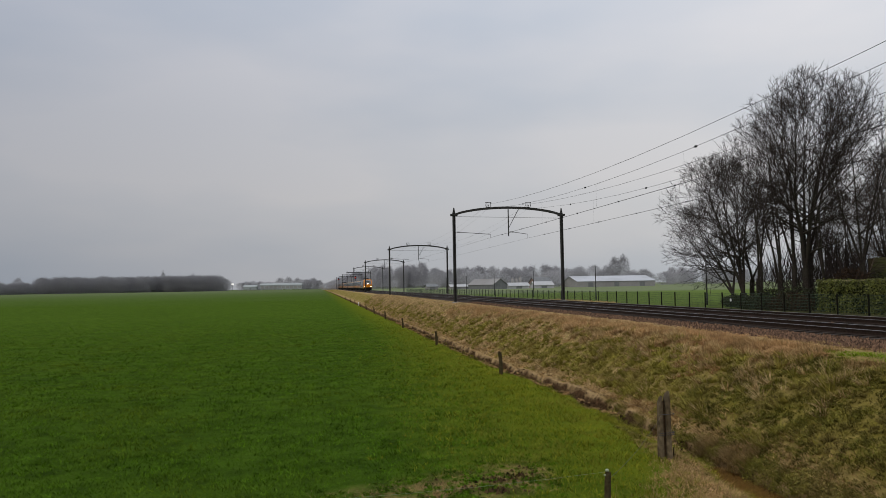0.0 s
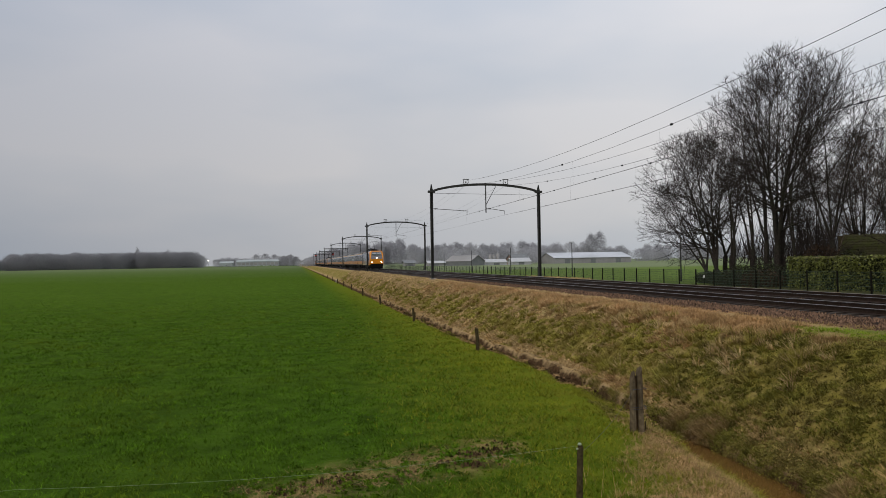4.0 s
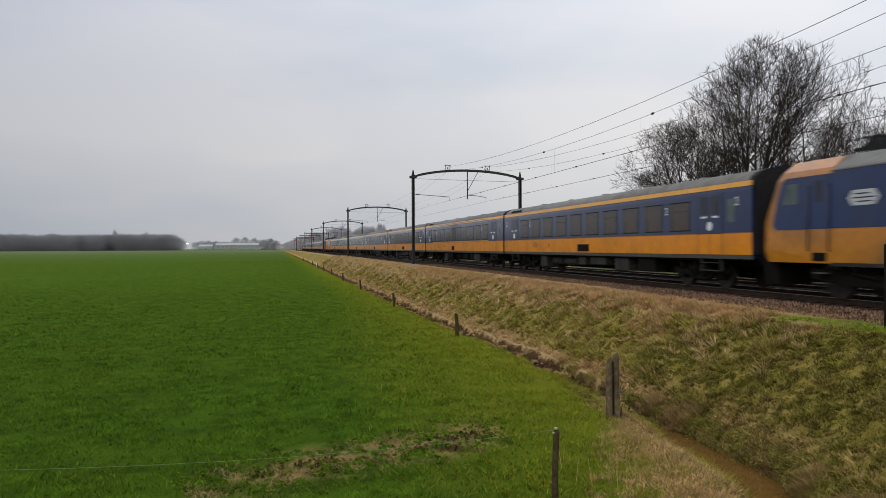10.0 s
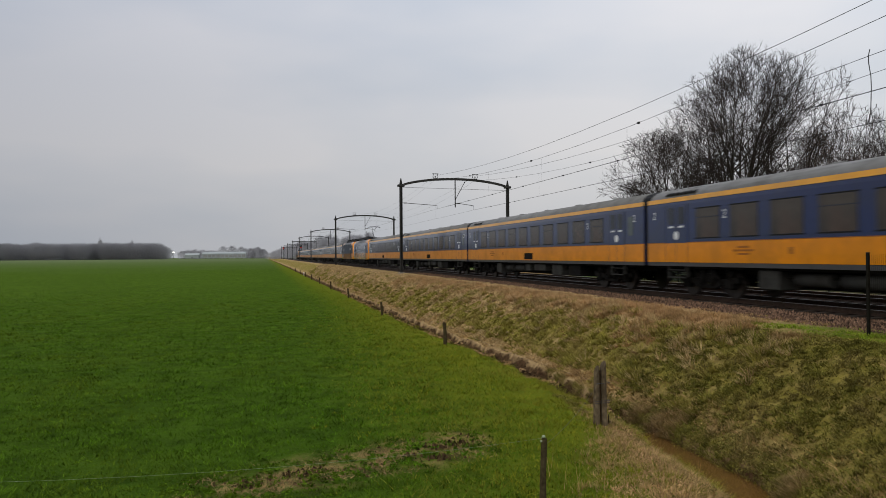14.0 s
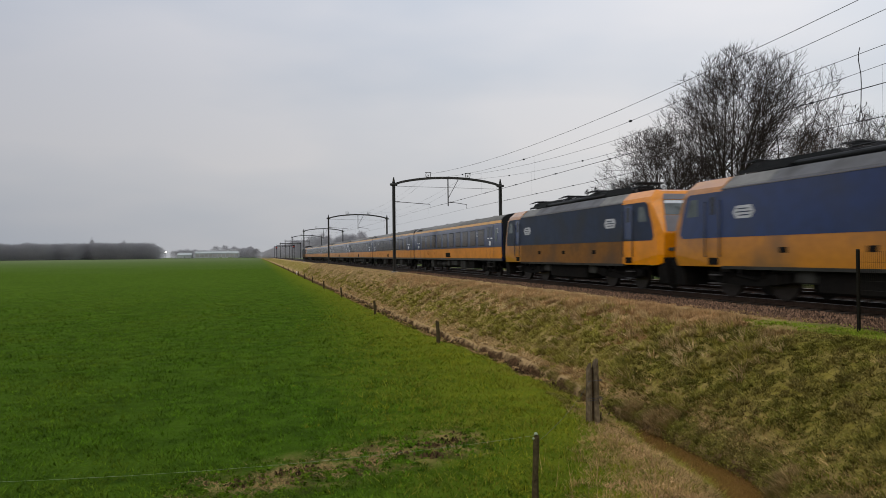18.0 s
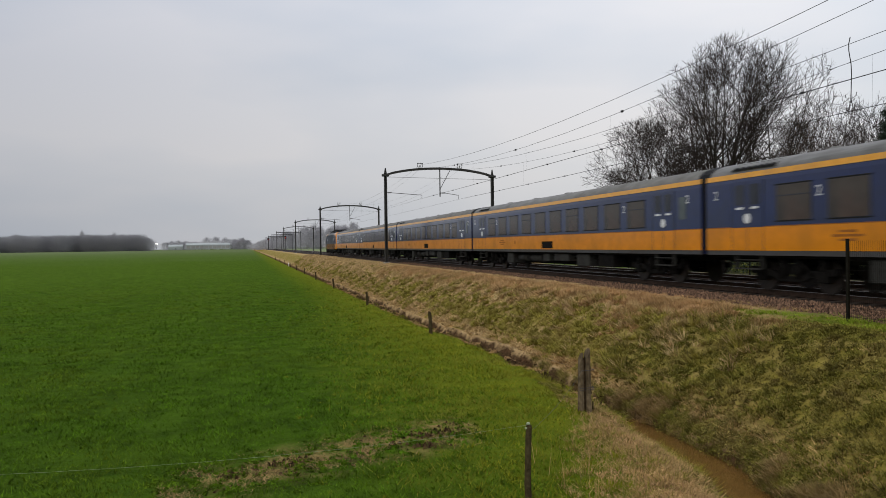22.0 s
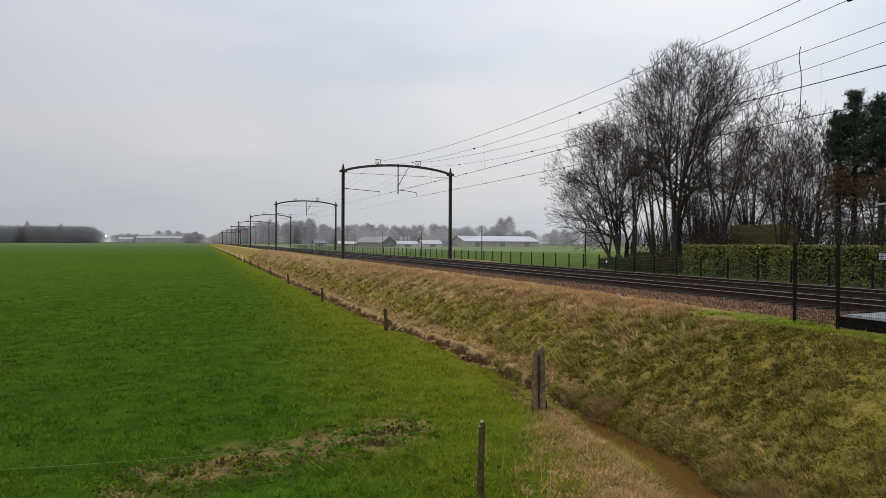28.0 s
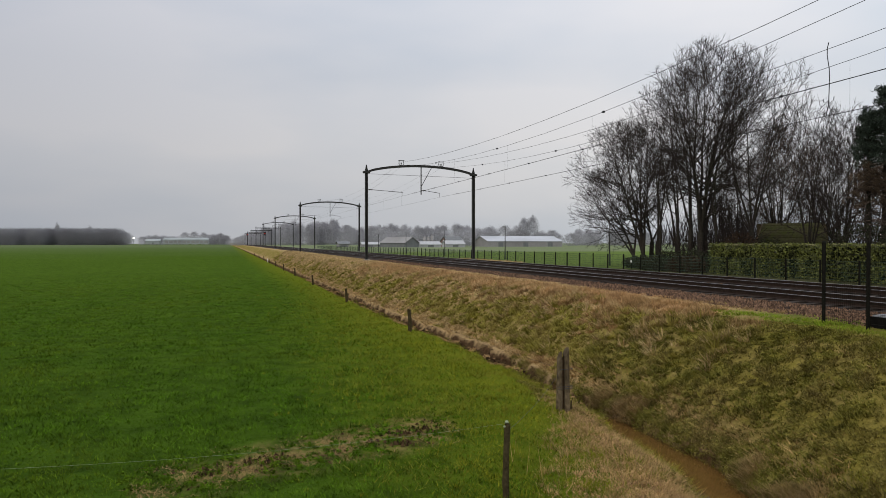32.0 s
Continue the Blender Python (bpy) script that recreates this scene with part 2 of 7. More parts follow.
M_CLOD = material("dark_soil_clod", (0.058, 0.036, 0.018), 0.95, 0, 12, 0.4, 0.01, piece=0.7, spec=0.03)
M_POST = material("weathered_fence_wood", (0.135, 0.102, 0.062), 0.9, 0, 9, 0.45, 0.03, stain=(0.05, 0.036, 0.021), stain_scale=2.5, amount=0.8, spec=0.03)
M_DPOST = material("dark_tarred_wood", (0.050, 0.038, 0.019), 0.9, 0, 22, 0.5, 0.012, stain=(0.085, 0.068, 0.034), stain_scale=4, amount=0.6, spec=0.03)
M_IRON = material("dark_green_coated_steel", (0.010, 0.009, 0.006), 0.6, 0.1, 12, 0.25, spec=0.08)
M_GREENF = material("green_fence_coating", (0.016, 0.040, 0.018), 0.55, 0.1, 10, 0.3)
M_TWINE = material("white_fence_wire", (0.30, 0.34, 0.22), 0.6, 0, 10, 0.1)
M_BARK = material("grey_brown_bark", (0.033, 0.027, 0.022), 0.9, 0, 11, 0.4, 0.02, stain=(0.040, 0.042, 0.027), stain_scale=0.9, amount=0.6, spec=0.08)
M_TWIG = material("bare_twigs", (0.038, 0.030, 0.026), 0.9, 0, 4, 0.3, spec=0.08)
M_RUSSET = material("withered_brown_leaves", (0.040, 0.025, 0.015), 0.85, 0, 2, 0.3, piece=0.45, spec=0.1)
M_NEEDLE = material("dark_pine_needles", (0.034, 0.046, 0.032), 0.8, 0, 2, 0.4, piece=0.6, spec=0.15)
M_WITHERED = material("withered_pine_needles", (0.095, 0.068, 0.046), 0.9, 0, 1.2, 0.3, piece=0.35, spec=0.05)
M_DEAD = material("dead_brown_pine_twigs", (0.095, 0.070, 0.055), 0.9, 0, 2, 0.3, piece=0.45, spec=0.1)
M_LAUREL = material("laurel_leaves", (0.110, 0.120, 0.025), 0.5, 0, 1.5, 0.35, piece=0.8, spec=0.3)
M_CUT = material("pale_clipped_twigs", (0.26, 0.235, 0.115), 0.8, 0, 3, 0.3, piece=0.4, spec=0.1)
# hedge core is near-black: shade between the leaves is put into its colour
M_LAURELCORE = material("hedge_core_shade", (0.012, 0.014, 0.007), 0.9, 0, 6, 0.5, 0.05, spec=0.05)
M_SHRUB = material("dark_shrub_leaves", (0.030, 0.032, 0.016), 0.75, 0, 2, 0.3, piece=0.5, spec=0.15)


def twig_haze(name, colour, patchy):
    """Fine bare twigs far away: light falls on them and through them. The colour given is paled for haze."""
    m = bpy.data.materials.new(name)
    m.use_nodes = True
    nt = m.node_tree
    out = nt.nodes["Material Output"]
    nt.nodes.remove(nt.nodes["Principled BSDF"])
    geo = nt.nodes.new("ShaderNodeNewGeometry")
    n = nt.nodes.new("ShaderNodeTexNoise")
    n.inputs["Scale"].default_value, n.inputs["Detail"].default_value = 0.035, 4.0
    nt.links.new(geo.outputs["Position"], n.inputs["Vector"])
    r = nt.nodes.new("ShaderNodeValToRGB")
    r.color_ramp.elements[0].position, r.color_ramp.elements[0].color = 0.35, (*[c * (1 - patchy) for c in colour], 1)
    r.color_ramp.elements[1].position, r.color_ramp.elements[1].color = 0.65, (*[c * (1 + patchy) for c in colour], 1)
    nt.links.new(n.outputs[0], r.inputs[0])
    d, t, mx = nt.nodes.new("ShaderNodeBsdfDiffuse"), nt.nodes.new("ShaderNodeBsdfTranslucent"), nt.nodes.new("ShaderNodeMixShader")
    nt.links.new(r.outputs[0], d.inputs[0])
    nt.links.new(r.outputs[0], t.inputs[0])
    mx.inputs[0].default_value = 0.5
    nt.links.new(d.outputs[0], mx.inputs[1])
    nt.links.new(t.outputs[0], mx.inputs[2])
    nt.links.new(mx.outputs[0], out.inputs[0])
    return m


# pale greys: the haze of distance is put into the woods' colours
M_FARWOOD = twig_haze("hazed_bare_woodland", (0.42, 0.41, 0.425), 0.22)
M_FARDARK = twig_haze("hazed_conifer_wood", (0.345, 0.34, 0.35), 0.10)
M_WALL = material("grey_shed_cladding", (0.27, 0.26, 0.25), 0.8, 0, 1.2, 0.1, stain=(0.20, 0.19, 0.18), stain_scale=0.1, amount=0.6)
M_SHEDROOF = material("pale_sheet_roof", (0.44, 0.45, 0.47), 0.55, 0, 0.8, 0.08, stain=(0.34, 0.35, 0.36), stain_scale=0.08, amount=0.6)
# far buildings: distance haze is put into the wall, roof and brick colours
M_PALEWALL = material("hazy_white_wall", (0.42, 0.42, 0.42), 0.8, 0, 1.0, 0.08, spec=0.1)
M_GLASSHOUSE = material("dull_greenhouse_glazing", (0.33, 0.355, 0.345), 0.6, 0, 1.0, 0.08, stain=(0.25, 0.27, 0.26), stain_scale=0.05, amount=0.6, spec=0.1)
M_DARKROOF = material("hazed_dark_roof", (0.15, 0.155, 0.155), 0.7, 0, 0.8, 0.15)
M_BRICKRED = material("hazed_red_brick", (0.25, 0.17, 0.145), 0.85, 0, 1.0, 0.2)
M_WHITEWALL = material("far_white_wall", (0.62, 0.62, 0.60), 0.7, 0, 1.0, 0.06)
M_PLANK = material("mossy_roof_plank", (0.060, 0.055, 0.026), 0.9, 0, 9, 0.35, 0.01, stain=(0.06, 0.07, 0.016), stain_scale=2, amount=0.7, piece=0.3, spec=0.05)
M_PANEL = material("galvanised_grating", (0.36, 0.37, 0.39), 0.5, 0.3, 12, 0.12, stain=(0.22, 0.21, 0.20), stain_scale=3, amount=0.5)
M_BLADE = material("meadow_grass_blade", (0.062, 0.122, 0.006), 0.7, 0, 2.4, 0.5, stain=(0.104, 0.126, 0.009), stain_scale=0.3, amount=0.5, piece=0.52, spec=0.04)
M_EDGE = material("ditch_edge_grass", (0.172, 0.178, 0.013), 0.75, 0, 1.5, 0.4, stain=(0.20, 0.175, 0.034), stain_scale=0.6, amount=0.5, piece=0.32, spec=0.04)
M_VERGE = material("fresh_verge_grass", (0.175, 0.235, 0.022), 0.75, 0, 1.5, 0.4, stain=(0.22, 0.20, 0.036), stain_scale=0.6, amount=0.4, piece=0.32, spec=0.04)
M_STRAW = material("withered_bank_grass", (0.51, 0.365, 0.182), 0.8, 0, 2.0, 0.34, stain=(0.30, 0.24, 0.092), stain_scale=0.5, amount=0.7, piece=0.24, spec=0.04)
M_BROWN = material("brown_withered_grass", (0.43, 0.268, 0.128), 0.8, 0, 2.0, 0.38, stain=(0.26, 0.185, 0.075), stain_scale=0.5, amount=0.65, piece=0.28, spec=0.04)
M_REED = material("pale_dry_stalks", (0.40, 0.265, 0.11), 0.8, 0, 1.0, 0.3, piece=0.4, spec=0.05)
# darker copies for near grass: haze over the far bank is put into colour
M_NEARGREEN = material("dark_near_bank_grass", (0.152, 0.138, 0.027), 0.75, 0, 3.0, 0.55, stain=(0.24, 0.165, 0.066), stain_scale=1.2, amount=0.5, piece=0.55, spec=0.04)
M_NEARBROWN = material("dark_near_withered_grass", (0.30, 0.205, 0.088), 0.8, 0, 2.5, 0.45, stain=(0.15, 0.115, 0.038), stain_scale=0.8, amount=0.6, piece=0.5, spec=0.04)
M_BANKGREEN = material("bank_green_grass", (0.258, 0.226, 0.046), 0.75, 0, 3.0, 0.5, stain=(0.33, 0.235, 0.090), stain_scale=0.9, amount=0.5, piece=0.28, spec=0.04)


def water_material():
    m = bpy.data.materials.new("brown_ditch_water")
    m.use_nodes = True
    nt = m.node_tree
    b = nt.nodes["Principled BSDF"]
    b.inputs["Base Color"].default_value = (0.125, 0.064, 0.017, 1)
    b.inputs["Roughness"].default_value = 0.06
    n = nt.nodes.new("ShaderNodeTexNoise")
    n.inputs["Scale"].default_value = 5
    bp = nt.nodes.new("ShaderNodeBump")
    bp.inputs["Strength"].default_value, bp.inputs["Distance"].default_value = 0.08, 0.01
    nt.links.new(n.outputs[0], bp.inputs["Height"])
    nt.links.new(bp.outputs[0], b.inputs["Normal"])
    return m


M_WATER = water_material()


def ground_material():
    """Meadow, ditch edge, withered bank, verge and far fields on one sheet, told apart by their place across the track;
    haze is put into the colour of the farthest grass.
    """
    m = bpy.data.materials.new("ground_cover")
    m.use_nodes = True
    nt = m.node_tree
    b = nt.nodes["Principled BSDF"]
    b.inputs["Roughness"].default_value = 0.9
    b.inputs["Specular IOR Level"].default_value = 0.0
    # grass tips shimmer where they are seen at a flat angle
    b.inputs["Sheen Weight"].default_value, b.inputs["Sheen Roughness"].default_value = 0.085, 0.2
    b.inputs["Sheen Tint"].default_value = (0.82, 0.92, 0.36, 1)
    L = nt.links.new
    g = nt.nodes.new("ShaderNodeNewGeometry")
    sep = nt.nodes.new("ShaderNodeSeparateXYZ")
    L(g.outputs["Position"], sep.inputs[0])

    def noise_at(scale, detail=4.0, rough=0.55, stretch=(1, 1, 1)):
        mp = nt.nodes.new("ShaderNodeMapping")
        mp.inputs["Scale"].default_value = stretch
        L(g.outputs["Position"], mp.inputs[0])
        n = nt.nodes.new("ShaderNodeTexNoise")
        n.inputs["Scale"].default_value, n.inputs["Detail"].default_value, n.inputs["Roughness"].default_value = scale, detail, rough
        L(mp.outputs[0], n.inputs["Vector"])
        return n.outputs[0]

    def ramp(src, *stops):
        r = nt.nodes.new("ShaderNodeValToRGB")
        e = r.color_ramp.elements
        e[0].position, e[0].color = stops[0][0], (*stops[0][1], 1)
        e[1].position, e[1].color = stops[-1][0], (*stops[-1][1], 1)
        for p, c in stops[1:-1]:
            e.new(p).color = (*c, 1)
        L(src, r.inputs[0])
        return r.outputs[0]

    def step(src, lo, hi, wobble=None, size=0.0):
        if wobble is not None:
            a = nt.nodes.new("ShaderNodeMath")
            a.operation = "MULTIPLY_ADD"
            L(wobble, a.inputs[0])
            a.inputs[1].default_value = size
            L(src, a.inputs[2])
            src = a.outputs[0]
        r = nt.nodes.new("ShaderNodeMapRange")
        r.inputs["From Min"].default_value, r.inputs["From Max"].default_value = lo, hi
        L(src, r.inputs["Value"])
        return r.outputs[0]

    def mix(f, a, c, kind="MIX"):
        x = nt.nodes.new("ShaderNodeMixRGB")
        x.blend_type = kind
        if isinstance(f, float):
            x.inputs[0].default_value = f
        else:
            L(f, x.inputs[0])
        for s, v in ((1, a), (2, c)):
            if isinstance(v, tuple):
                x.inputs[s].default_value = (*v, 1)
            else:
                L(v, x.inputs[s])
        return x.outputs[0]

    fine, mid, broad, huge = noise_at(9.0, 6.0, 0.7), noise_at(1.6, 5.0), noise_at(0.22, 4.0), noise_at(0.03, 3.0)
    streak = noise_at(0.5, 4.0, 0.6, (0.25, 1.0, 1.0))
    field = ramp(mid, (0.25, (0.014, 0.033, 0.003)), (0.5, (0.036, 0.073, 0.005)), (0.8, (0.062, 0.115, 0.009)))
    field = mix(step(broad, 0.35, 0.75), field, mix(1.0, field, (0.80, 0.86, 0.85), "MULTIPLY"))
    field = mix(step(streak, 0.45, 0.8), field, mix(1.0, field, (1.18, 1.12, 1.1), "MULTIPLY"))
    # meadow lightened with distance: the flat view's paleness is put into its colour
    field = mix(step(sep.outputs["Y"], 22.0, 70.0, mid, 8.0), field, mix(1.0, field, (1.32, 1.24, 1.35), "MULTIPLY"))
    edge = ramp(mid, (0.3, (0.086, 0.112, 0.006)), (0.7, (0.146, 0.152, 0.010)))
    soil = ramp(fine, (0.3, (0.020, 0.011, 0.006)), (0.5, (0.055, 0.030, 0.015)), (0.8, (0.15, 0.085, 0.042)))
    straw = ramp(fine, (0.2, (0.17, 0.115, 0.052)), (0.5, (0.36, 0.245, 0.118)), (0.8, (0.52, 0.36, 0.175)))
    olive = ramp(fine, (0.2, (0.075, 0.063, 0.012)), (0.55, (0.19, 0.155, 0.030)), (0.85, (0.31, 0.235, 0.06)))
    bank = mix(step(mid, 0.42, 0.62), olive, straw)
    bank = mix(step(broad, 0.40, 0.62), bank, mix(0.6, bank, olive))
    bank = mix(step(sep.outputs["Y"], 21.0, 15.0, mid, 3.0), bank, mix(0.78, bank, olive))
    verge = mix(step(mid, 0.40, 0.65), (0.066, 0.098, 0.009), olive)
    track = ramp(fine, (0.2, (0.028, 0.02, 0.014)), (0.7, (0.09, 0.066, 0.048)))
    # beyond about 150 m the pasture's colour is paled to stand for haze
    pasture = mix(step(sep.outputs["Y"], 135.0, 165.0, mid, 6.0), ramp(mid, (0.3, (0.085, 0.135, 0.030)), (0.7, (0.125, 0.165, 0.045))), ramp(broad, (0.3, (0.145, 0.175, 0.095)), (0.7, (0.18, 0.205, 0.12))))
    at = nt.nodes.new("ShaderNodeAttribute")
    at.attribute_name = "across"
    x = at.outputs["Fac"]
    # from 260 m on, pale haze is mixed into the meadow's colour
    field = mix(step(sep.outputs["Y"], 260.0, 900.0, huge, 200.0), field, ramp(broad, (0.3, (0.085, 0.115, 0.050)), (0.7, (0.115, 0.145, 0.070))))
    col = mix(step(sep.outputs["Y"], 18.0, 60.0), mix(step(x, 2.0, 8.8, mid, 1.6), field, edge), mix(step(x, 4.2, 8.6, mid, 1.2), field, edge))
    col = mix(step(x, 7.95, 8.1, mid, 0.5), col, soil)
    col = mix(step(x, 8.96, 9.10, mid, 0.5), col, straw)
    col = mix(step(x, 9.45, 9.95, mid, 0.9), col, bank)
    col = mix(step(x, 11.6, 12.5, mid, 0.8), col, mix(step(sep.outputs["Y"], 14.5, 19.0, mid, 3.0), verge, straw))
    col = mix(step(x, 13.5, 13.9, mid, 0.4), col, track)
    col = mix(step(x, 23.2, 24.2, mid, 0.8), col, straw)
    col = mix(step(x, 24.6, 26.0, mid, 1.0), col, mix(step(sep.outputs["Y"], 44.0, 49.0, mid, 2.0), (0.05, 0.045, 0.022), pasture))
    # a worn, trodden patch by the corner of the field
    wx, wy = nt.nodes.new("ShaderNodeMath"), nt.nodes.new("ShaderNodeMath")
    wx.operation, wy.operation = "MULTIPLY_ADD", "MULTIPLY_ADD"
    L(sep.outputs["X"], wx.inputs[0])
    wx.inputs[1].default_value, wx.inputs[2].default_value = -0.42, -11.6
    L(sep.outputs["Y"], wy.inputs[0])
    wy.inputs[1].default_value = 1.0
    L(wx.outputs[0], wy.inputs[2])
    ab = nt.nodes.new("ShaderNodeMath")
    ab.operation = "ABSOLUTE"
    L(wy.outputs[0], ab.inputs[0])
    band = step(ab.outputs[0], 1.15, 0.15, mid, -0.5)
    left, right = step(sep.outputs["X"], -1.3, 0.6), step(sep.outputs["X"], 4.4, 3.5)
    mu = nt.nodes.new("ShaderNodeMath")
    mu.operation = "MULTIPLY"
    L(left, mu.inputs[0])
    L(right, mu.inputs[1])
    mu2 = nt.nodes.new("ShaderNodeMath")
    mu2.operation = "MULTIPLY"
    L(mu.outputs[0], mu2.inputs[0])
    L(band, mu2.inputs[1])
    mu3 = nt.nodes.new("ShaderNodeMath")
    mu3.operation = "MULTIPLY"
    L(mu2.outputs[0], mu3.inputs[0])
    L(step(noise_at(2.6, 5.0, 0.65), 0.42, 0.56), mu3.inputs[1])
    col = mix(mu3.outputs[0], col, mix(step(mid, 0.4, 0.6), (0.055, 0.038, 0.016), (0.19, 0.135, 0.052)))
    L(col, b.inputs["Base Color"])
    bp = nt.nodes.new("ShaderNodeBump")
    bp.inputs["Strength"].default_value, bp.inputs["Distance"].default_value = 0.7, 0.06
    L(fine, bp.inputs["Height"])
    L(bp.outputs[0], b.inputs["Normal"])
    return m


M_GROUND = ground_material()


# ---- mesh helpers ----
def part(name, bm, mat, parent=None, label=""):
    """Links a bmesh as one mesh object, under a thing or a part where one is given."""
    me = bpy.data.meshes.new(name)
    bm.to_mesh(me)
    bm.free()
    for m in (mat if isinstance(mat, (list, tuple)) else [mat]):
        me.materials.append(m)
    ob = new(name, me)
    if parent:
        ob.parent = parent
    if label:
        ob["label"] = label
    return ob


def piece(name, me, parent, m):
    """One more object on a mesh that others share."""
    ob = new(name, me)
    ob.parent = parent
    ob.matrix_local = m
    return ob


def raw(name, verts, faces, mat, parent=None, smooth=False):
    me = bpy.data.meshes.new(name)
    me.from_pydata(verts, [], faces)
    me.materials.append(mat)
    if smooth:
        me.polygons.foreach_set("use_smooth", [True] * len(me.polygons))
    ob = new(name, me)
    if parent:
        ob.parent = parent
    return ob


def tris(name, v, mat, parent=None):
    """A mesh of loose triangles from an array (n, 3, 3)."""
    n = len(v)
    me = bpy.data.meshes.new(name)
    me.vertices.add(n * 3)
    me.vertices.foreach_set("co", np.ascontiguousarray(v, dtype=np.float32).ravel())
    me.loops.add(n * 3)
    me.loops.foreach_set("vertex_index", np.arange(n * 3, dtype=np.int32))
    me.polygons.add(n)
    me.polygons.foreach_set("loop_start", np.arange(0, n * 3, 3, dtype=np.int32))
    me.update()
    me.validate()
    me.materials.append(mat)
    ob = new(name, me)
    if parent:
        ob.parent = parent
    return ob


def box(bm, x0, x1, y0, y1, z0, z1, bevel=0.0, index=0):
    vs = [bm.verts.new((x, y, z)) for z in (z0, z1) for y in (y0, y1) for x in (x0, x1)]
    fs = [bm.faces.new([vs[i] for i in q]) for q in ((0, 2, 3, 1), (4, 5, 7, 6), (0, 1, 5, 4), (2, 6, 7, 3), (0, 4, 6, 2), (1, 3, 7, 5))]
    for f in fs:
        f.material_index = index
    if bevel:
        bmesh.ops.bevel(bm, geom=list({e for f in fs for e in f.edges}), offset=bevel, segments=1, affect="EDGES")
    return bm


def tube(bm, p0, p1, r0, r1=None, n=8, caps=True):
    p0, p1 = Vector(p0), Vector(p1)
    r1 = r0 if r1 is None else r1
    q = (p1 - p0).to_track_quat("Z", "Y")
    a, b = [], []
    for i in range(n):
        d = q @ Vector((math.cos(2 * math.pi * i / n), math.sin(2 * math.pi * i / n), 0))
        a.append(bm.verts.new(p0 + d * r0))
        b.append(bm.verts.new(p1 + d * r1))
    for i in range(n):
        f = bm.faces.new((a[i], a[(i + 1) % n], b[(i + 1) % n], b[i]))
        f.smooth = n > 5
    if caps:
        bm.faces.new(a[::-1])
        bm.faces.new(b)
    return bm


def prism(bm, outline, axis, a, b, index=0):
    """An outline of (u, v) pairs drawn out between a and b along an axis; u, v are the other two axes in order."""
    def at(u, v, w):
        return {"x": (w, u, v), "y": (u, w, v), "z": (u, v, w)}[axis]
    lo = [bm.verts.new(at(u, v, a)) for u, v in outline]
    hi = [bm.verts.new(at(u, v, b)) for u, v in outline]
    n = len(lo)
    fs = [bm.faces.new((lo[i], lo[(i + 1) % n], hi[(i + 1) % n], hi[i])) for i in range(n)]
    fs += [bm.faces.new(lo[::-1]), bm.faces.new(hi)]
    for f in fs:
        f.material_index = index
    bmesh.ops.recalc_face_normals(bm, faces=fs)
    return bm


def rounded(u0, u1, v0, v1, r=0.08, n=3):
    pts = []
    for cu, cv, a0 in ((u1 - r, v1 - r, 0), (u0 + r, v1 - r, 90), (u0 + r, v0 + r, 180), (u1 - r, v0 + r, 270)):
        for k in range(n + 1):
            a = radians(a0 + 90 * k / n)
            pts.append((cu + r * math.cos(a), cv + r * math.sin(a)))
    return pts


def hull(bm, pts):
    vs = [bm.verts.new(p) for p in pts]
    bmesh.ops.convex_hull(bm, input=vs)
    return bm


def B():
    return bmesh.new()


def thing(name, label, category, group="", at=(0, 0, 0), kind=""):
    ob = new(name)
    ob.location = at
    ob.empty_display_size = 0.2
    return tagged(ob, label, category, group, kind)


# ---- the plan: metres, y along the track into the distance, z = 0 at rail height ----
NEAR, FAR = 16.41, 20.45          # track centres
POST_L, POST_R = 12.96, 23.85     # portal posts
PROFILE = [(-3000, -2.0), (-600, -2.0), (-120, -2.0), (-40, -2.0), (-15, -2.0), (-6, -2.0), (0, -2.0), (3, -2.0), (5, -2.0), (6.2, -2.0), (6.8, -2.0), (7.3, -2.03),
           (7.75, -2.12), (7.95, -2.4), (8.15, -2.6), (8.5, -2.62), (8.68, -2.5), (8.80, -2.2), (9.2, -1.98), (9.6, -1.62), (10.0, -1.3), (10.4, -0.97),
           (10.8, -0.68), (11.2, -0.46), (11.7, -0.32), (12.3, -0.27), (13.0, -0.25), (13.6, -0.26), (14.2, -0.32), (18, -0.36), (22.6, -0.34), (23.4, -0.28),
           (24.4, -0.22), (25.6, -0.3), (28, -0.35), (34, -0.4), (50, -0.4), (90, -0.4), (180, -0.4), (400, -0.4), (900, -0.4), (3000, -0.4)]


def height(x):
    for (a, za), (b, zb) in zip(PROFILE, PROFILE[1:]):
        if x <= b:
            return za + (zb - za) * (x - a) / (b - a)
    return PROFILE[-1][1]


LANE_Y = [-3000, -5, 5, 8, 9.5, 10.6, 12, 14, 18, 22, 26, 31, 45, 100, 200, 400]
LANE_X = [-1.7, -1.7, -1.6, -1.3, -0.95, -0.58, -0.5, -0.45, -0.3, 0.0, -0.05, -0.4, -0.45, -0.35, -0.2, 0.0]


def shift(y):
    """How far the ditch strays to the side along the line."""
    return np.interp(y, LANE_Y, LANE_X)


def hold(x):
    return np.interp(x, [2.5, 6.3, 9.6, 12.0], [0.0, 1.0, 1.0, 0.0])


def lane(x, y):
    """The place across the plan's profile of a point of the ground."""
    s = shift(y)
    l = x - s * hold(x)
    for _ in range(3):
        l = x - s * hold(l)
    return l


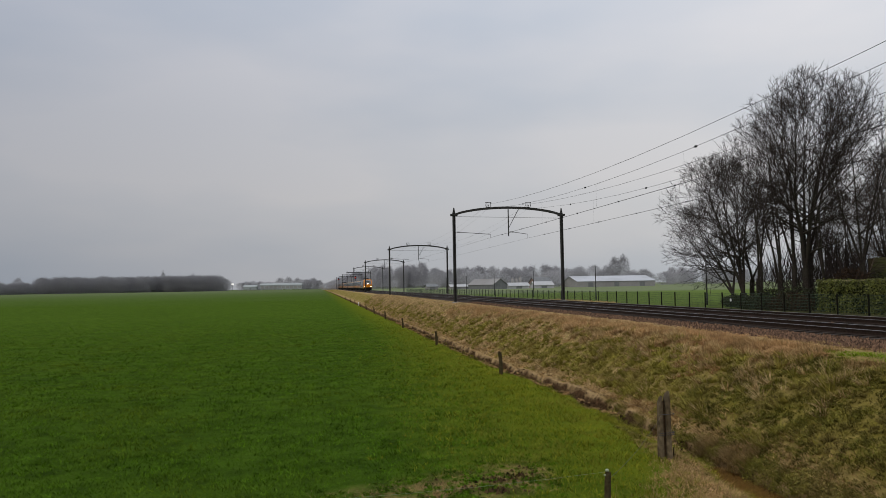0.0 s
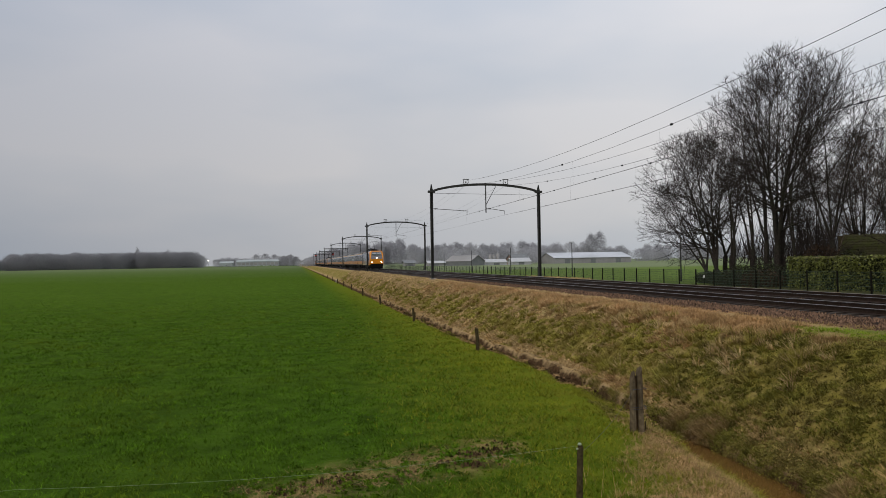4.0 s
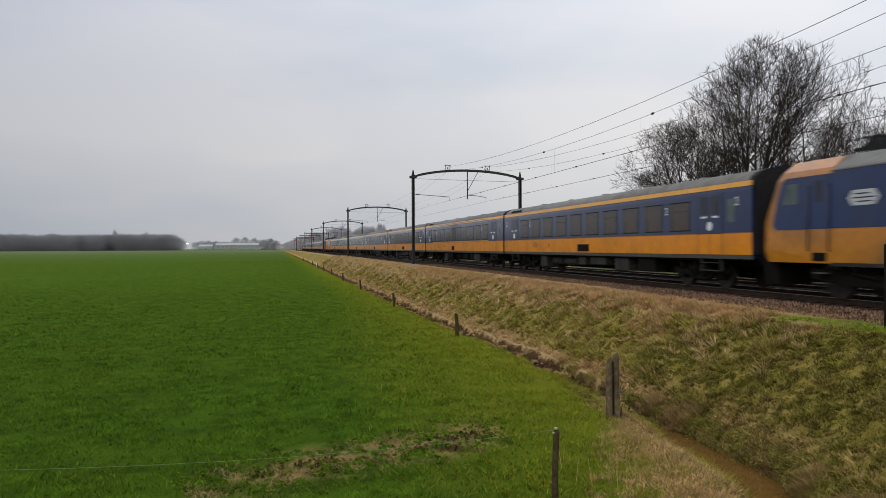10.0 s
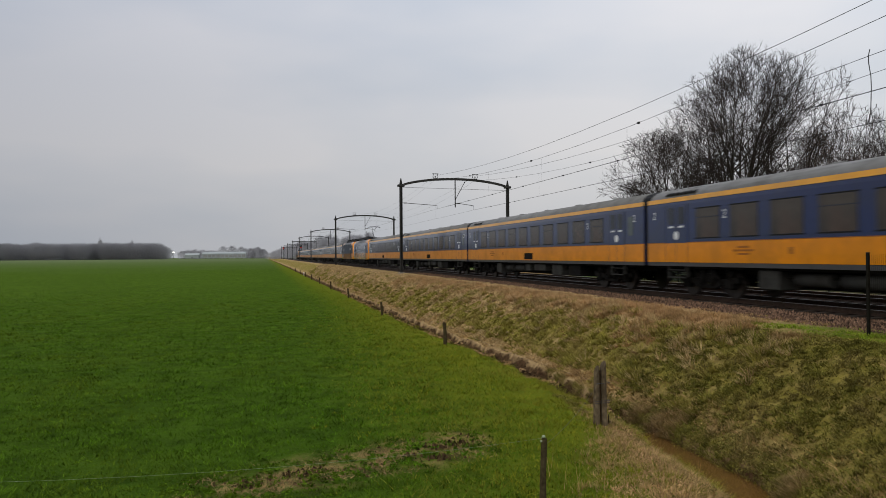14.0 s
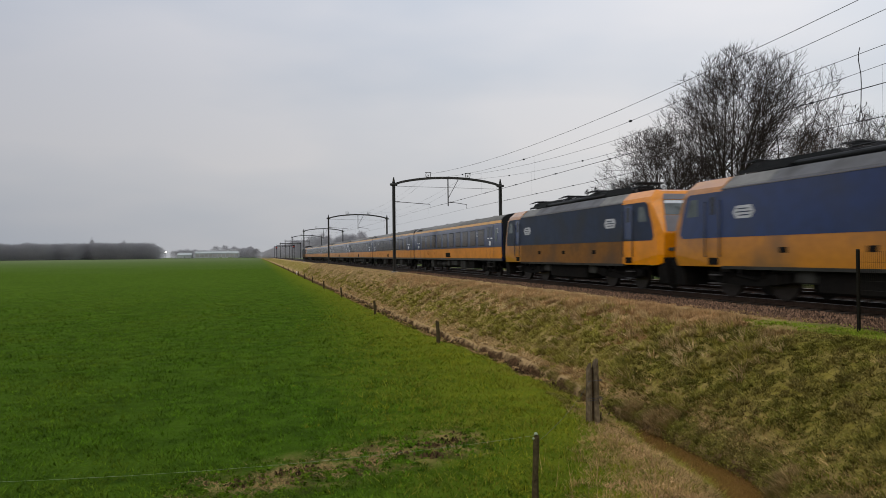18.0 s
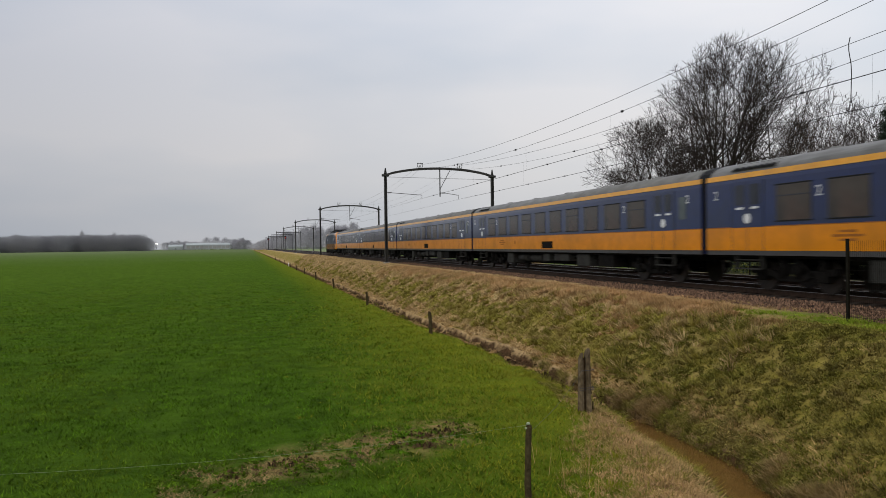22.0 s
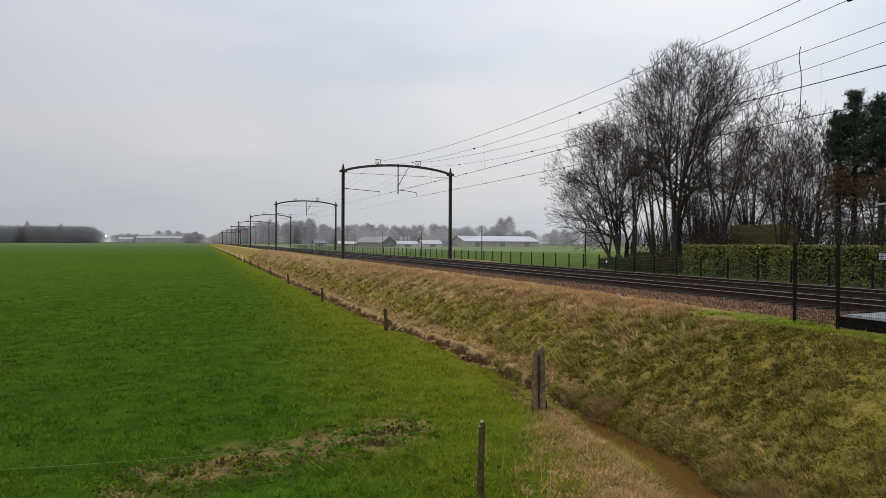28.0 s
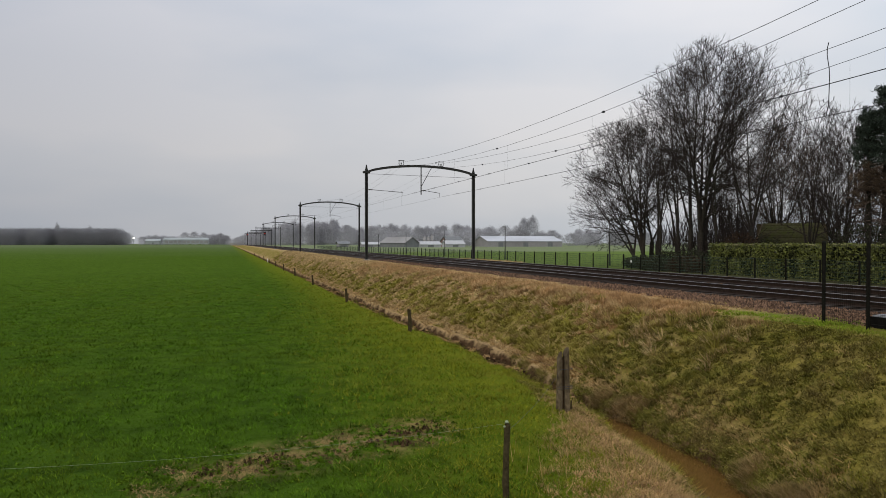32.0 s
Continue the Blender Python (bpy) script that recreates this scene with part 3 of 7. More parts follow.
def rough(x, y):
    """Unevenness of the ground: slight on the meadow, lumpy on the bank."""
    wide = 0.55 * min(1.0, max(0.0, (14.2 - y) / 3.0)) * max(0.0, 1 - abs(x - 7.8) / 0.85)
    lump = max(0.0, 1 - abs(x - 10.0) / 2.6)
    soft = max(0.0, 1 - abs(x - 3.0) / 40)
    shallow = min(1.0, max(0.0, (y - 12.8) / 3.0)) * max(0.0, 1 - abs(x - 8.3) / 0.55) * (0.34 + 0.16 * noise.noise((0, y * 0.8, 5)))
    wander = 0.20 * noise.noise((x * 1.3, y * 0.85, 9)) * max(0.0, 1 - abs(x - 8.05) / 0.9) * min(1.0, max(0.0, (60 - y) / 20))
    return wander + shallow - 0.5 * wide + lump * 0.17 * noise.noise((x * 0.9, y * 0.55, 0)) + lump * 0.07 * noise.noise((x * 2.3, y * 2.1, 3)) + soft * 0.035 * noise.noise((x * 0.45, y * 0.4, 7))


def build_ground():
    xs = []
    for (a, _), (b, _) in zip(PROFILE, PROFILE[1:]):
        n = max(1, int((b - a) / 0.33)) if 5 <= a < 13.6 else (max(1, int((b - a) / 1.2)) if -15 <= a < 5 else 1)
        xs += [a + (b - a) * k / n for k in range(n)]
    xs.append(3000)
    ys, y = [-3000, -900, -300, -100, -40, -15, -5], 0.0
    while y < 3000:
        ys.append(y)
        y += 0.33 if y < 40 else 0.7 if y < 90 else 2.5 if y < 220 else 15 if y < 600 else 120
    ys.append(3000)
    verts, faces = [], []
    for y in ys:
        for x in xs:
            verts.append((x + float(shift(y) * hold(x)), y, height(x) + (rough(x, y) if -5 <= y < 600 else 0)))
    n = len(xs)
    for j in range(len(ys) - 1):
        for i in range(n - 1):
            a = j * n + i
            faces.append((a, a + 1, a + n + 1, a + n))
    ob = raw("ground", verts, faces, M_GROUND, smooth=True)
    ob.data.attributes.new("across", "FLOAT", "POINT").data.foreach_set("value", np.tile(xs, len(ys)).astype(np.float32))
    tagged(ob, "green meadow, ditch and withered grass bank below the railway", "ground", kind="structure")


build_ground()
bm = B()
prism(bm, [(5.6, -2.7), (8.95, -2.7), (8.95, -2.42), (5.6, -2.42)], "y", -60, 14.4)
tagged(part("water", bm, M_WATER), "shallow muddy brown water standing in the ditch", "water", kind="structure")

# ---- railway ----
def build_track(centre, label):
    tr = thing("railway_track", label, "railway track", "tracks", (centre, 0, 0), "structure")
    for s in (-1, 1):
        bm = B()
        c = s * 0.7525
        prism(bm, [(c - 0.07, -0.16), (c + 0.07, -0.16), (c + 0.012, -0.125), (c + 0.012, -0.045), (c + 0.035, -0.035), (c + 0.035, -0.008), (c - 0.035, -0.008),
                   (c - 0.035, -0.035), (c - 0.012, -0.045), (c - 0.012, -0.125)], "y", -900, 1500)
        rail = part("rail", bm, M_RAIL, tr, "rusty brown steel rail")
        bm = B()
        box(bm, c - 0.033, c + 0.033, -900, 1500, -0.008, 0.0)
        part("rail_head", bm, M_RAILTOP, rail, "polished running surface")
    bm = B()
    prism(bm, [(-1.25, -0.3), (1.25, -0.3), (1.25, -0.19), (0.95, -0.165), (0.5, -0.165), (0.3, -0.19), (-0.3, -0.19), (-0.5, -0.165), (-0.95, -0.165), (-1.25, -0.19)], "y", -0.13, 0.13)
    first = part("sleeper", bm, M_SLEEPER, tr)
    first.location = (0, 10.2, 0)
    for k in range(1, 150):
        piece("sleeper", first.data, tr, pose(0, 10.2 + 0.6 * k, 0))
    bm = B()
    for k in range(150, 520):
        y = 10.2 + 0.6 * k
        box(bm, -1.25, 1.25, y - 0.13, y + 0.13, -0.3, -0.175)
    tagged(part("far_sleepers", bm, M_SLEEPER, tr), kind="stuff")
    return tr


build_track(NEAR, "near rail track on concrete sleepers in brown ballast")
build_track(FAR, "second rail track on concrete sleepers in brown ballast")

verts, faces = [], []
cols = [13.55, 13.9, 14.3, 14.8, 15.4, 16.0, 16.8, 17.5, 18.1, 18.8, 19.5, 20.2, 21.0, 21.7, 22.2, 22.7, 23.2]
ys, y = [-900.0, -100.0, -20.0], 0.0
while y < 1500:
    ys.append(y)
    y += 0.3 if y < 60 else 3 if y < 200 else 100
for y in ys:
    for x in cols:
        z = -0.205 if 14.6 < x < 22.3 else -0.29 if 14 < x < 22.8 else -0.42
        verts.append((x, y, z + (0.035 * noise.noise((x * 3.1, y * 3.3, 1)) if 0 <= y < 200 else 0)))
n = len(cols)
for j in range(len(ys) - 1):
    for i in range(n - 1):
        a = j * n + i
        faces.append((a, a + 1, a + n + 1, a + n))
tagged(raw("ballast", verts, faces, M_BALLAST, smooth=True), "brown-grey crushed stone ballast under both tracks", "ballast", kind="structure")


# ---- overhead line ----
PORTALS = [2.6, 69.2, 134.7, 206.2, 275.0, 342.0, 410.0, 478.0, 546.0]


def build_portal(straight=False):
    po = thing("catenary_portal", "dark steel portal with a straight lattice beam over both tracks" if straight else "dark steel portal with an arched beam spanning both tracks", "catenary portal", "portals over the line")
    for x in (POST_L, POST_R):
        bm = B()
        prism(bm, [(x - 0.13, -0.15), (x - 0.04, -0.15), (x - 0.04, -0.012), (x + 0.04, -0.012), (x + 0.04, -0.15), (x + 0.13, -0.15), (x + 0.13, 0.15), (x + 0.04, 0.15),
                   (x + 0.04, 0.012), (x - 0.04, 0.012), (x - 0.04, 0.15), (x - 0.13, 0.15)], "z", -0.13, 8.45)
        post = part("post", bm, M_PORTAL, po)
        bm = B()
        tube(bm, (x, 0, 8.45), (x, 0, 8.62), 0.16, 0.13, 8)
        tube(bm, (x, 0, 8.62), (x, 0, 9.02), 0.12, 0.05, 8)
        part("post_cap", bm, M_PORTAL, post)
        bm = B()
        box(bm, x - 0.3, x + 0.3, -0.3, 0.3, -0.75, -0.12, 0.04)
        part("footing", bm, M_CONC, po, "pale concrete footing block")
        bm = B()
        box(bm, x - 0.34, x + 0.34, -0.2, 0.2, 8.2, 8.42, 0.03)
        part("bracket", bm, M_PORTAL, post)
    mid, half = (POST_L + POST_R) / 2, (POST_R - POST_L) / 2
    bm = B()
    n = 16
    rows = []
    for k in range(n + 1):
        u = -1 + 2 * k / n
        z = 8.32 + (0.0 if straight else 0.72 * (1 - u * u) ** 0.8)
        d = 0.11 if not straight else 0.16
        rows.append([bm.verts.new((mid + u * half, dy, z + dz)) for dy, dz in ((-0.1, -d), (0.1, -d), (0.1, d), (-0.1, d))])
    for a, b in zip(rows, rows[1:]):
        for i in range(4):
            bm.faces.new((a[i], a[(i + 1) % 4], b[(i + 1) % 4], b[i]))
    bm.faces.new(rows[0][::-1])
    bm.faces.new(rows[-1])
    bmesh.ops.recalc_face_normals(bm, faces=bm.faces[:])
    part("beam", bm, M_PORTAL, po, "" if straight else "gently arched beam")
    bm = B()
    tube(bm, (POST_L + 0.2, 0, 8.16), (POST_R - 0.2, 0, 8.0), 0.016, n=5)
    part("tie_wire", bm, M_WIRE, po)
    for c in (NEAR, FAR):
        bm = B()
        for sx in (-1, 1):
            tube(bm, (c + sx * 0.12, 0, 8.95), (c + sx * 0.25, 0, 9.25), 0.03, n=6)
            tube(bm, (c + sx * 0.25, 0, 9.25), (c + sx * 0.20, 0, 9.52), 0.028, n=6)
        box(bm, c - 0.3, c + 0.3, -0.045, 0.045, 9.50, 9.56)
        box(bm, c - 0.14, c + 0.14, -0.03, 0.03, 9.05, 9.10)
        cage = part("feeder_bracket", bm, M_PORTAL, po)
        bm = B()
        for k in range(3):
            tube(bm, (c, 0, 9.16 + 0.06 * k), (c, 0, 9.20 + 0.06 * k), 0.085, 0.055, 8)
        part("insulator", bm, M_INSUL, cage)
    bm = B()
    box(bm, mid - 0.045, mid + 0.045, -0.045, 0.045, 6.25, 8.98)
    hanger = part("hanger", bm, M_PORTAL, po)
    bm = B()
    tube(bm, (mid + 1.05, 0, 8.88), (mid + 0.03, 0, 7.05), 0.03, n=6)
    part("strut", bm, M_PORTAL, hanger)
    for x0, x1 in ((POST_L + 0.13, NEAR + 0.15), (mid + 0.05, FAR - 0.15)):
        bm = B()
        tube(bm, (x0 + 0.5, 0, 6.62), (x1, 0, 6.42), 0.028, n=6)
        tube(bm, (x1, 0, 6.42), (x1, 0, 6.04), 0.014, n=5)
        arm = part("registration_arm", bm, M_PORTAL, po)
        bm = B()
        tube(bm, (x0, 0, 6.65), (x0 + 0.5, 0, 6.62), 0.03, n=6)
        for k in range(4):
            tube(bm, (x0 + 0.16 + 0.08 * k, 0, 6.64), (x0 + 0.2 + 0.08 * k, 0, 6.638), 0.075, 0.055, 8)
        part("insulator", bm, M_INSUL, arm)
        bm = B()
        c = NEAR if x1 < mid else FAR
        tube(bm, (c, 0, 9.05), (c, 0, 8.9), 0.03, n=5)
        part("messenger_hanger", bm, M_PORTAL, po)
    return po


arched = build_portal()
flat = build_portal(True)
arched.location = (0, PORTALS[1], 0)
for i, y in enumerate(PORTALS):
    if i in (1, 5):
        continue
    copy_thing(flat if i > 5 else arched, pose(0, y, 0))
flat.location = (0, PORTALS[5], 0)


def wire_run(name, label, x, low, top, r, lift=0.0):
    """One wire from portal to portal, hanging low in mid-span."""
    bm = B()
    ends = [-64.0] + PORTALS + [615.0, 1200.0]
    ring_last = None
    for a, b in zip(ends, ends[1:]):
        for k in range(12):
            u = k / 12
            z = low + (top - low) * (2 * u - 1) ** 2
            p = (x + (0.12 * math.sin(a) if lift else 0), a + (b - a) * u, z)
            q = r if a < 60 else 0.55 * r
            ring = [bm.verts.new((p[0] + q * math.cos(t), p[1], p[2] + q * math.sin(t))) for t in (0.5, 2.6, 4.7)]
            if ring_last:
                for i in range(3):
                    bm.faces.new((ring_last[i], ring_last[(i + 1) % 3], ring[(i + 1) % 3], ring[i]))
            ring_last = ring
    ob = part(name, bm, M_WIRE)
    return tagged(ob, label, "overhead wire", "overhead wires")


def clamps(ob, x, ys, z, size=0.05):
    bm = B()
    box(bm, -size, size, -size * 1.6, size * 1.6, -size, size, size * 0.3)
    first = part("clamp", bm, M_PANTO, ob)
    first.location = (x, ys[0], z(ys[0]))
    for y in ys[1:]:
        piece("clamp", first.data, ob, pose(x, y, z(y)))


def span_z(low, top):
    def f(y):
        for a, b in zip(PORTALS, PORTALS[1:]):
            if a <= y <= b:
                return low + (top - low) * (2 * (y - a) / (b - a) - 1) ** 2
        return low
    return f


for c, feed, mess in ((NEAR, (8.08, 9.38), (7.37, 8.98)), (FAR, (8.08, 9.38), (7.37, 8.95))):
    ob = wire_run("contact_wire", "taut dark copper contact wire over the rails", c, 5.98, 6.05, 0.0145)
    clamps(ob, c, [12 + 6.5 * k for k in range(9)], span_z(5.98, 6.05), 0.035)
    ob = wire_run("messenger_wire", "sagging messenger wire above the contact wire", c, *mess, 0.0098)
    clamps(ob, c, [15.0, 29.5, 43.0, 57.0], span_z(*mess), 0.045)
    ob = wire_run("feeder_wire", "sagging feeder wire carried on top of the portals", c, *feed, 0.011)
    f = span_z(*mess)
    bm = B()
    for a, b in zip(PORTALS[:5], PORTALS[1:]):
        for u in (0.259, 0.42, 0.58, 0.741):
            y = a + (b - a) * u
            z0 = 7.37 + 1.6 * (2 * u - 1) ** 2
            tube(bm, (c, y, 6.0), (c, y, z0), 0.003, n=3, caps=False)
    tagged(part("droppers", bm, M_WIRE), "thin droppers between messenger and contact wire", "overhead wire", kind="stuff")

# a jumper lead that ties the far track's wires together
def lead(label, pts, arms):
    ob = thing("jumper_lead", label, "overhead wire", "overhead wires", pts[0])
    o = Vector(pts[0])
    for nm, run, r in [("cable", pts, 0.016)] + [("clip_arm", p, 0.014) for p in arms]:
        bm = B()
        rings = [[bm.verts.new(Vector(p) - o + Vector((r * math.cos(t), r * math.sin(t), 0))) for t in (0, 1.257, 2.513, 3.77, 5.027)] for p in run]
        for p, q in zip(rings, rings[1:]):
            for i in range(5):
                bm.faces.new((p[i], p[(i + 1) % 5], q[(i + 1) % 5], q[i]))
        bm.faces.new(rings[0][::-1])
        bm.faces.new(rings[-1])
        part(nm, bm, M_WIRE, ob)


jy = 20.76
lead("looped jumper lead hanging between the far wires",
     [(FAR, jy + d, z) for d, z in ((0.01, 8.58), (0.07, 8.38), (0.075, 8.15), (0.03, 7.9), (-0.02, 7.65), (-0.035, 7.3), (-0.015, 6.8), (0, 6.42))],
     [[(FAR, jy, 6.42), (FAR, jy + 0.22 * d, 6.5), (FAR, jy + 0.24 * d, 6.62)] for d in (-1, 1)] + [[(FAR, jy, 6.42), (FAR, jy + 0.12 * d, 6.02)] for d in (-1, 1)])
lead("short curved jumper lead between the near wires", [(NEAR, 21.5, 8.36), (NEAR, 21.38, 8.2), (NEAR, 21.28, 7.95), (NEAR, 21.35, 7.72)], [])


# ---- line-side signals far down the line ----
def build_signal(x, y, top):
    si = thing("railway_signal", "railway signal on a grey mast showing red", "railway signal", "signals", (x, y, 0))
    bm = B()
    tube(bm, (0, 0, -0.4), (0, 0, top), 0.11, 0.09, 8)
    part("mast", bm, M_SKIRT, si)
    bm = B()
    prism(bm, rounded(-0.45, 0.45, top - 0.7, top + 0.9, 0.3), "y", -0.08, 0.08)
    part("backboard", bm, M_RUBBER, si)
    bm = B()
    tube(bm, (0, -0.1, top), (0, -0.2, top), 0.18, n=12)
    part("lens", bm, M_RED, si, "lit red lens")
    bm = B()
    box(bm, -0.5, 0.5, -0.3, 0.3, top - 1.0, top - 0.95)
    part("platform", bm, M_SKIRT, si)
    return si


build_signal(11.9, 447.0, 6.4)
build_signal(18.4, 372.0, 6.2)


# ---- the train ----
SIDE = 1.41


def wheelset_parts(bogie, y, r):
    for s in (-1, 1):
        bm = B()
        x = s * 0.75
        tube(bm, (x - 0.065, y, r), (x + 0.065, y, r), r, n=20)
        tube(bm, (x - 0.08 + 0.02 * s, y, r), (x - 0.065 + 0.02 * s, y, r), r + 0.025, n=20)
        part("wheel", bm, M_WHEEL, bogie)


def coach_bogie(coach, yc):
    bm = B()
    for s in (-1, 1):
        x = s * 1.0
        prism(bm, [(yc - 1.75, 0.52), (yc - 1.75, 0.72), (yc - 0.7, 0.62), (yc - 0.45, 0.45), (yc + 0.45, 0.45), (yc + 0.7, 0.62), (yc + 1.75, 0.72), (yc + 1.75, 0.52),
                   (yc + 0.75, 0.42), (yc + 0.5, 0.3), (yc - 0.5, 0.3), (yc - 0.75, 0.42)], "x", x - 0.07, x + 0.07)
        for k in (-1.25, 1.25):
            box(bm, x - 0.1, x + 0.14 * s if s > 0 else x + 0.1, yc + k - 0.2, yc + k + 0.2, 0.3, 0.62, 0.03) if s > 0 else box(bm, x - 0.14, x + 0.1, yc + k - 0.2, yc + k + 0.2, 0.3, 0.62, 0.03)
            tube(bm, (x, yc + k, 0.6), (x, yc + k, 0.95), 0.13, n=8)
        for k in (-0.3, 0.3):
            tube(bm, (x, yc + k, 0.4), (x, yc + k, 1.0), 0.15, n=8)
        tube(bm, (x + 0.1 * s, yc - 0.9, 0.5), (x + 0.1 * s, yc - 0.35, 0.95), 0.045, n=6)
    box(bm, -1.0, 1.0, yc - 0.3, yc + 0.3, 0.5, 0.8)
    bog = part("bogie", bm, M_UNDER, coach, "grimy four-wheel bogie")
    for k in (-1.25, 1.25):
        wheelset_parts(bog, yc + k, 0.46)


def slanted(bm, x0, z0, x1, z1, y0, y1, t=0.012):
    """A strip on the curved flank of a vehicle, on both sides."""
    for s in (-1, 1):
        prism(bm, [(s * x0, z0), (s * (x0 + t), z0), (s * (x1 + t), z1), (s * x1, z1)], "y", y0, y1)


def text_mesh(text, size):
    cu = bpy.data.curves.new("numeral", "FONT")
    cu.body, cu.size, cu.extrude, cu.align_x = text, size, 0.002, "CENTER"
    ob = bpy.data.objects.new("numeral", cu)
    scene.collection.objects.link(ob)
    bpy.context.view_layer.update()
    me = bpy.data.meshes.new_from_object(ob.evaluated_get(bpy.context.evaluated_depsgraph_get()))
    bpy.data.objects.remove(ob)
    bpy.data.curves.remove(cu)
    me.materials.clear()
    me.materials.append(M_WHITE)
    return me


NUM = {1: text_mesh("1", 0.42), 2: text_mesh("2", 0.42)}


def build_coach(first=False):
    name_label = "blue and ochre-yellow first-class railway coach with grey roof" if first else "blue and ochre-yellow second-class railway coach with grey roof"
    co = thing("passenger_coach", name_label, "railway coach", "coaches of the train")
    y0, y1 = 0.16, 26.24
    arc = [(1.405, 3.40), (1.385, 3.60), (1.31, 3.76), (1.13, 3.905), (0.82, 4.02), (0.42, 4.085), (0, 4.105)]
    bm = B()
    prof = [(1.36, 1.08), (SIDE, 1.22), (SIDE, 3.34), (1.40, 3.46)]
    prism(bm, prof + [(-a, b) for a, b in prof[::-1]], "y", y0, y1)
    part("body", bm, M_BLUE, co, "dark blue side walls")
    bm = B()
    top = [(1.39, 3.50)] + arc[1:]
    prism(bm, [(1.36, 3.36)] + top + [(-a, b) for a, b in top[-2::-1]] + [(-1.36, 3.36)], "y", y0 + 0.02, y1 - 0.02)
    roof = part("roof", bm, M_ROOF, co, "weathered grey arched roof")
    for f in roof.data.polygons:
        f.use_smooth = abs(f.normal.y) < 0.5
    # dark hood added to blacken the roof beside the coach joint
    for a, b in ((y0 - 0.12, y0 + 0.16), (y1 - 0.16, y1 + 0.12)):
        bm = B()
        hood = [(1.365, 3.36)] + [(c + 0.008, d + 0.008) for c, d in top]
        prism(bm, hood + [(-c, d) for c, d in hood[-2::-1]], "y", a, b)
        part("end_hood", bm, M_RUBBER, co, "dark hood added over the coach end")
    bm = B()
    slanted(bm, 1.398, 3.47, 1.383, 3.635, y0, y1)
    part("upper_stripe", bm, M_STRIPE, co, "yellow stripe under the roof")
    bm = B()
    for s in (-1, 1):
        box(bm, min(s * 1.40, s * 1.418), max(s * 1.40, s * 1.418), y0, y1, 1.205, 1.92)
    part("lower_band", bm, M_ORANGE, co, "ochre-yellow lower side band")
    bm = B()
    for s in (-1, 1):
        box(bm, min(s * 1.40, s * 1.4155), max(s * 1.40, s * 1.4155), y0, y1, 1.92, 1.948)
    part("band_line", bm, M_RUSTMARK, co, "thin dark brown line above the band")
    bm = B()
    for s in (-1, 1):
        box(bm, min(s * 1.34, s * 1.412), max(s * 1.34, s * 1.412), y0, y1, 1.06, 1.20)
    part("sill", bm, M_SKIRT, co, "grey lower sill")
    if first:
        bm = B()
        slanted(bm, 1.398, 3.535, 1.3955, 3.565, y0 + 3.6, y1 - 3.6)
        part("stripe_line", bm, M_BLUE, co, "thin dark line inside the yellow stripe")
        bm = B()
        for s in (-1, 1):
            box(bm, min(s * 1.40, s * 1.418), max(s * 1.40, s * 1.418), y0 + 3.6, y1 - 3.6, 1.955, 1.995)
        part("class_line", bm, M_STRIPE, co, "thin yellow line above the band")
    # windows, ten a side
    bm = B()
    prism(bm, rounded(-0.70, 0.70, 2.06, 3.16, 0.09), "x", -0.006, 0.010)
    frame_me = part("window", bm, M_FRAME).data
    bm = B()
    prism(bm, rounded(-0.67, 0.67, 2.10, 3.12, 0.07), "x", -0.004, 0.014)
    pane_me = part("pane", bm, M_GLASS).data
    bm = B()
    box(bm, 0.0, 0.02, -0.67, 0.67, 2.80, 2.825)
    bar_me = part("vent_bar", bm, M_FRAME).data
    # black strips put the gasket's shadow above and below each pane
    bm = B()
    box(bm, 0.0, 0.021, -0.74, 0.74, -0.018, 0.018, 0.004)
    rubber_me = part("gasket", bm, M_RUBBER).data
    for o in [o for o in scene.collection.objects if o.data in (frame_me, pane_me, bar_me, rubber_me)]:
        bpy.data.objects.remove(o)
    for s in (-1, 1):
        for k in range(10):
            y = 4.48 + 1.97 * k
            w = piece("window", frame_me, co, pose(s * SIDE, y, 0, 0, 0, 0 if s > 0 else 180))
            piece("pane", pane_me, w, pose(0, 0, 0))
            for z in (2.075, 3.145):
                piece("gasket", rubber_me, w, pose(0, 0, z))
            if k % 3 == 0:
                piece("vent_bar", bar_me, w, pose(0, 0, 0))
    # folding doors by both ends, with handles, and the lavatory window
    for s in (-1, 1):
        for end, lav in ((2.50, 1), (26.4 - 2.22, -1)):
            bm = B()
            xa, xb = sorted((s * 1.40, s * 1.421))
            box(bm, xa, xb, end - 0.72, end + 0.72, 1.925, 3.36)
            box(bm, xa, xb, end - 0.72, end + 0.72, 1.21, 1.915, index=1)
            door = part("door", bm, [M_BLUE, M_ORANGE], co, "closed folding door")
            for d in (-0.34, 0.34):
                bm = B()
                prism(bm, rounded(end + d - 0.22, end + d + 0.22, 2.62, 3.26, 0.06), "x", *sorted((s * 1.40, s * 1.427)))
                part("door_pane", bm, M_DGLASS, door)
                bm = B()
                box(bm, *sorted((s * 1.42, s * 1.437)), end + d - 0.17, end + d + 0.17, 2.49, 2.56, 0.005)
                part("door_handle", bm, M_WHITE, door, "white handle strip")
            bm = B()
            for d in (-0.735, 0.0, 0.735):
                box(bm, *sorted((s * 1.40, s * 1.424)), end + d - 0.011, end + d + 0.011, 1.21, 3.36)
            part("door_seal", bm, M_FRAME, door)
            bm = B()
            tube(bm, (s * 1.415, end, 2.2), (s * 1.428, end, 2.2), 0.16, n=16)
            part("door_sticker", bm, M_WHITE, door, "round white sticker")
            bm = B()
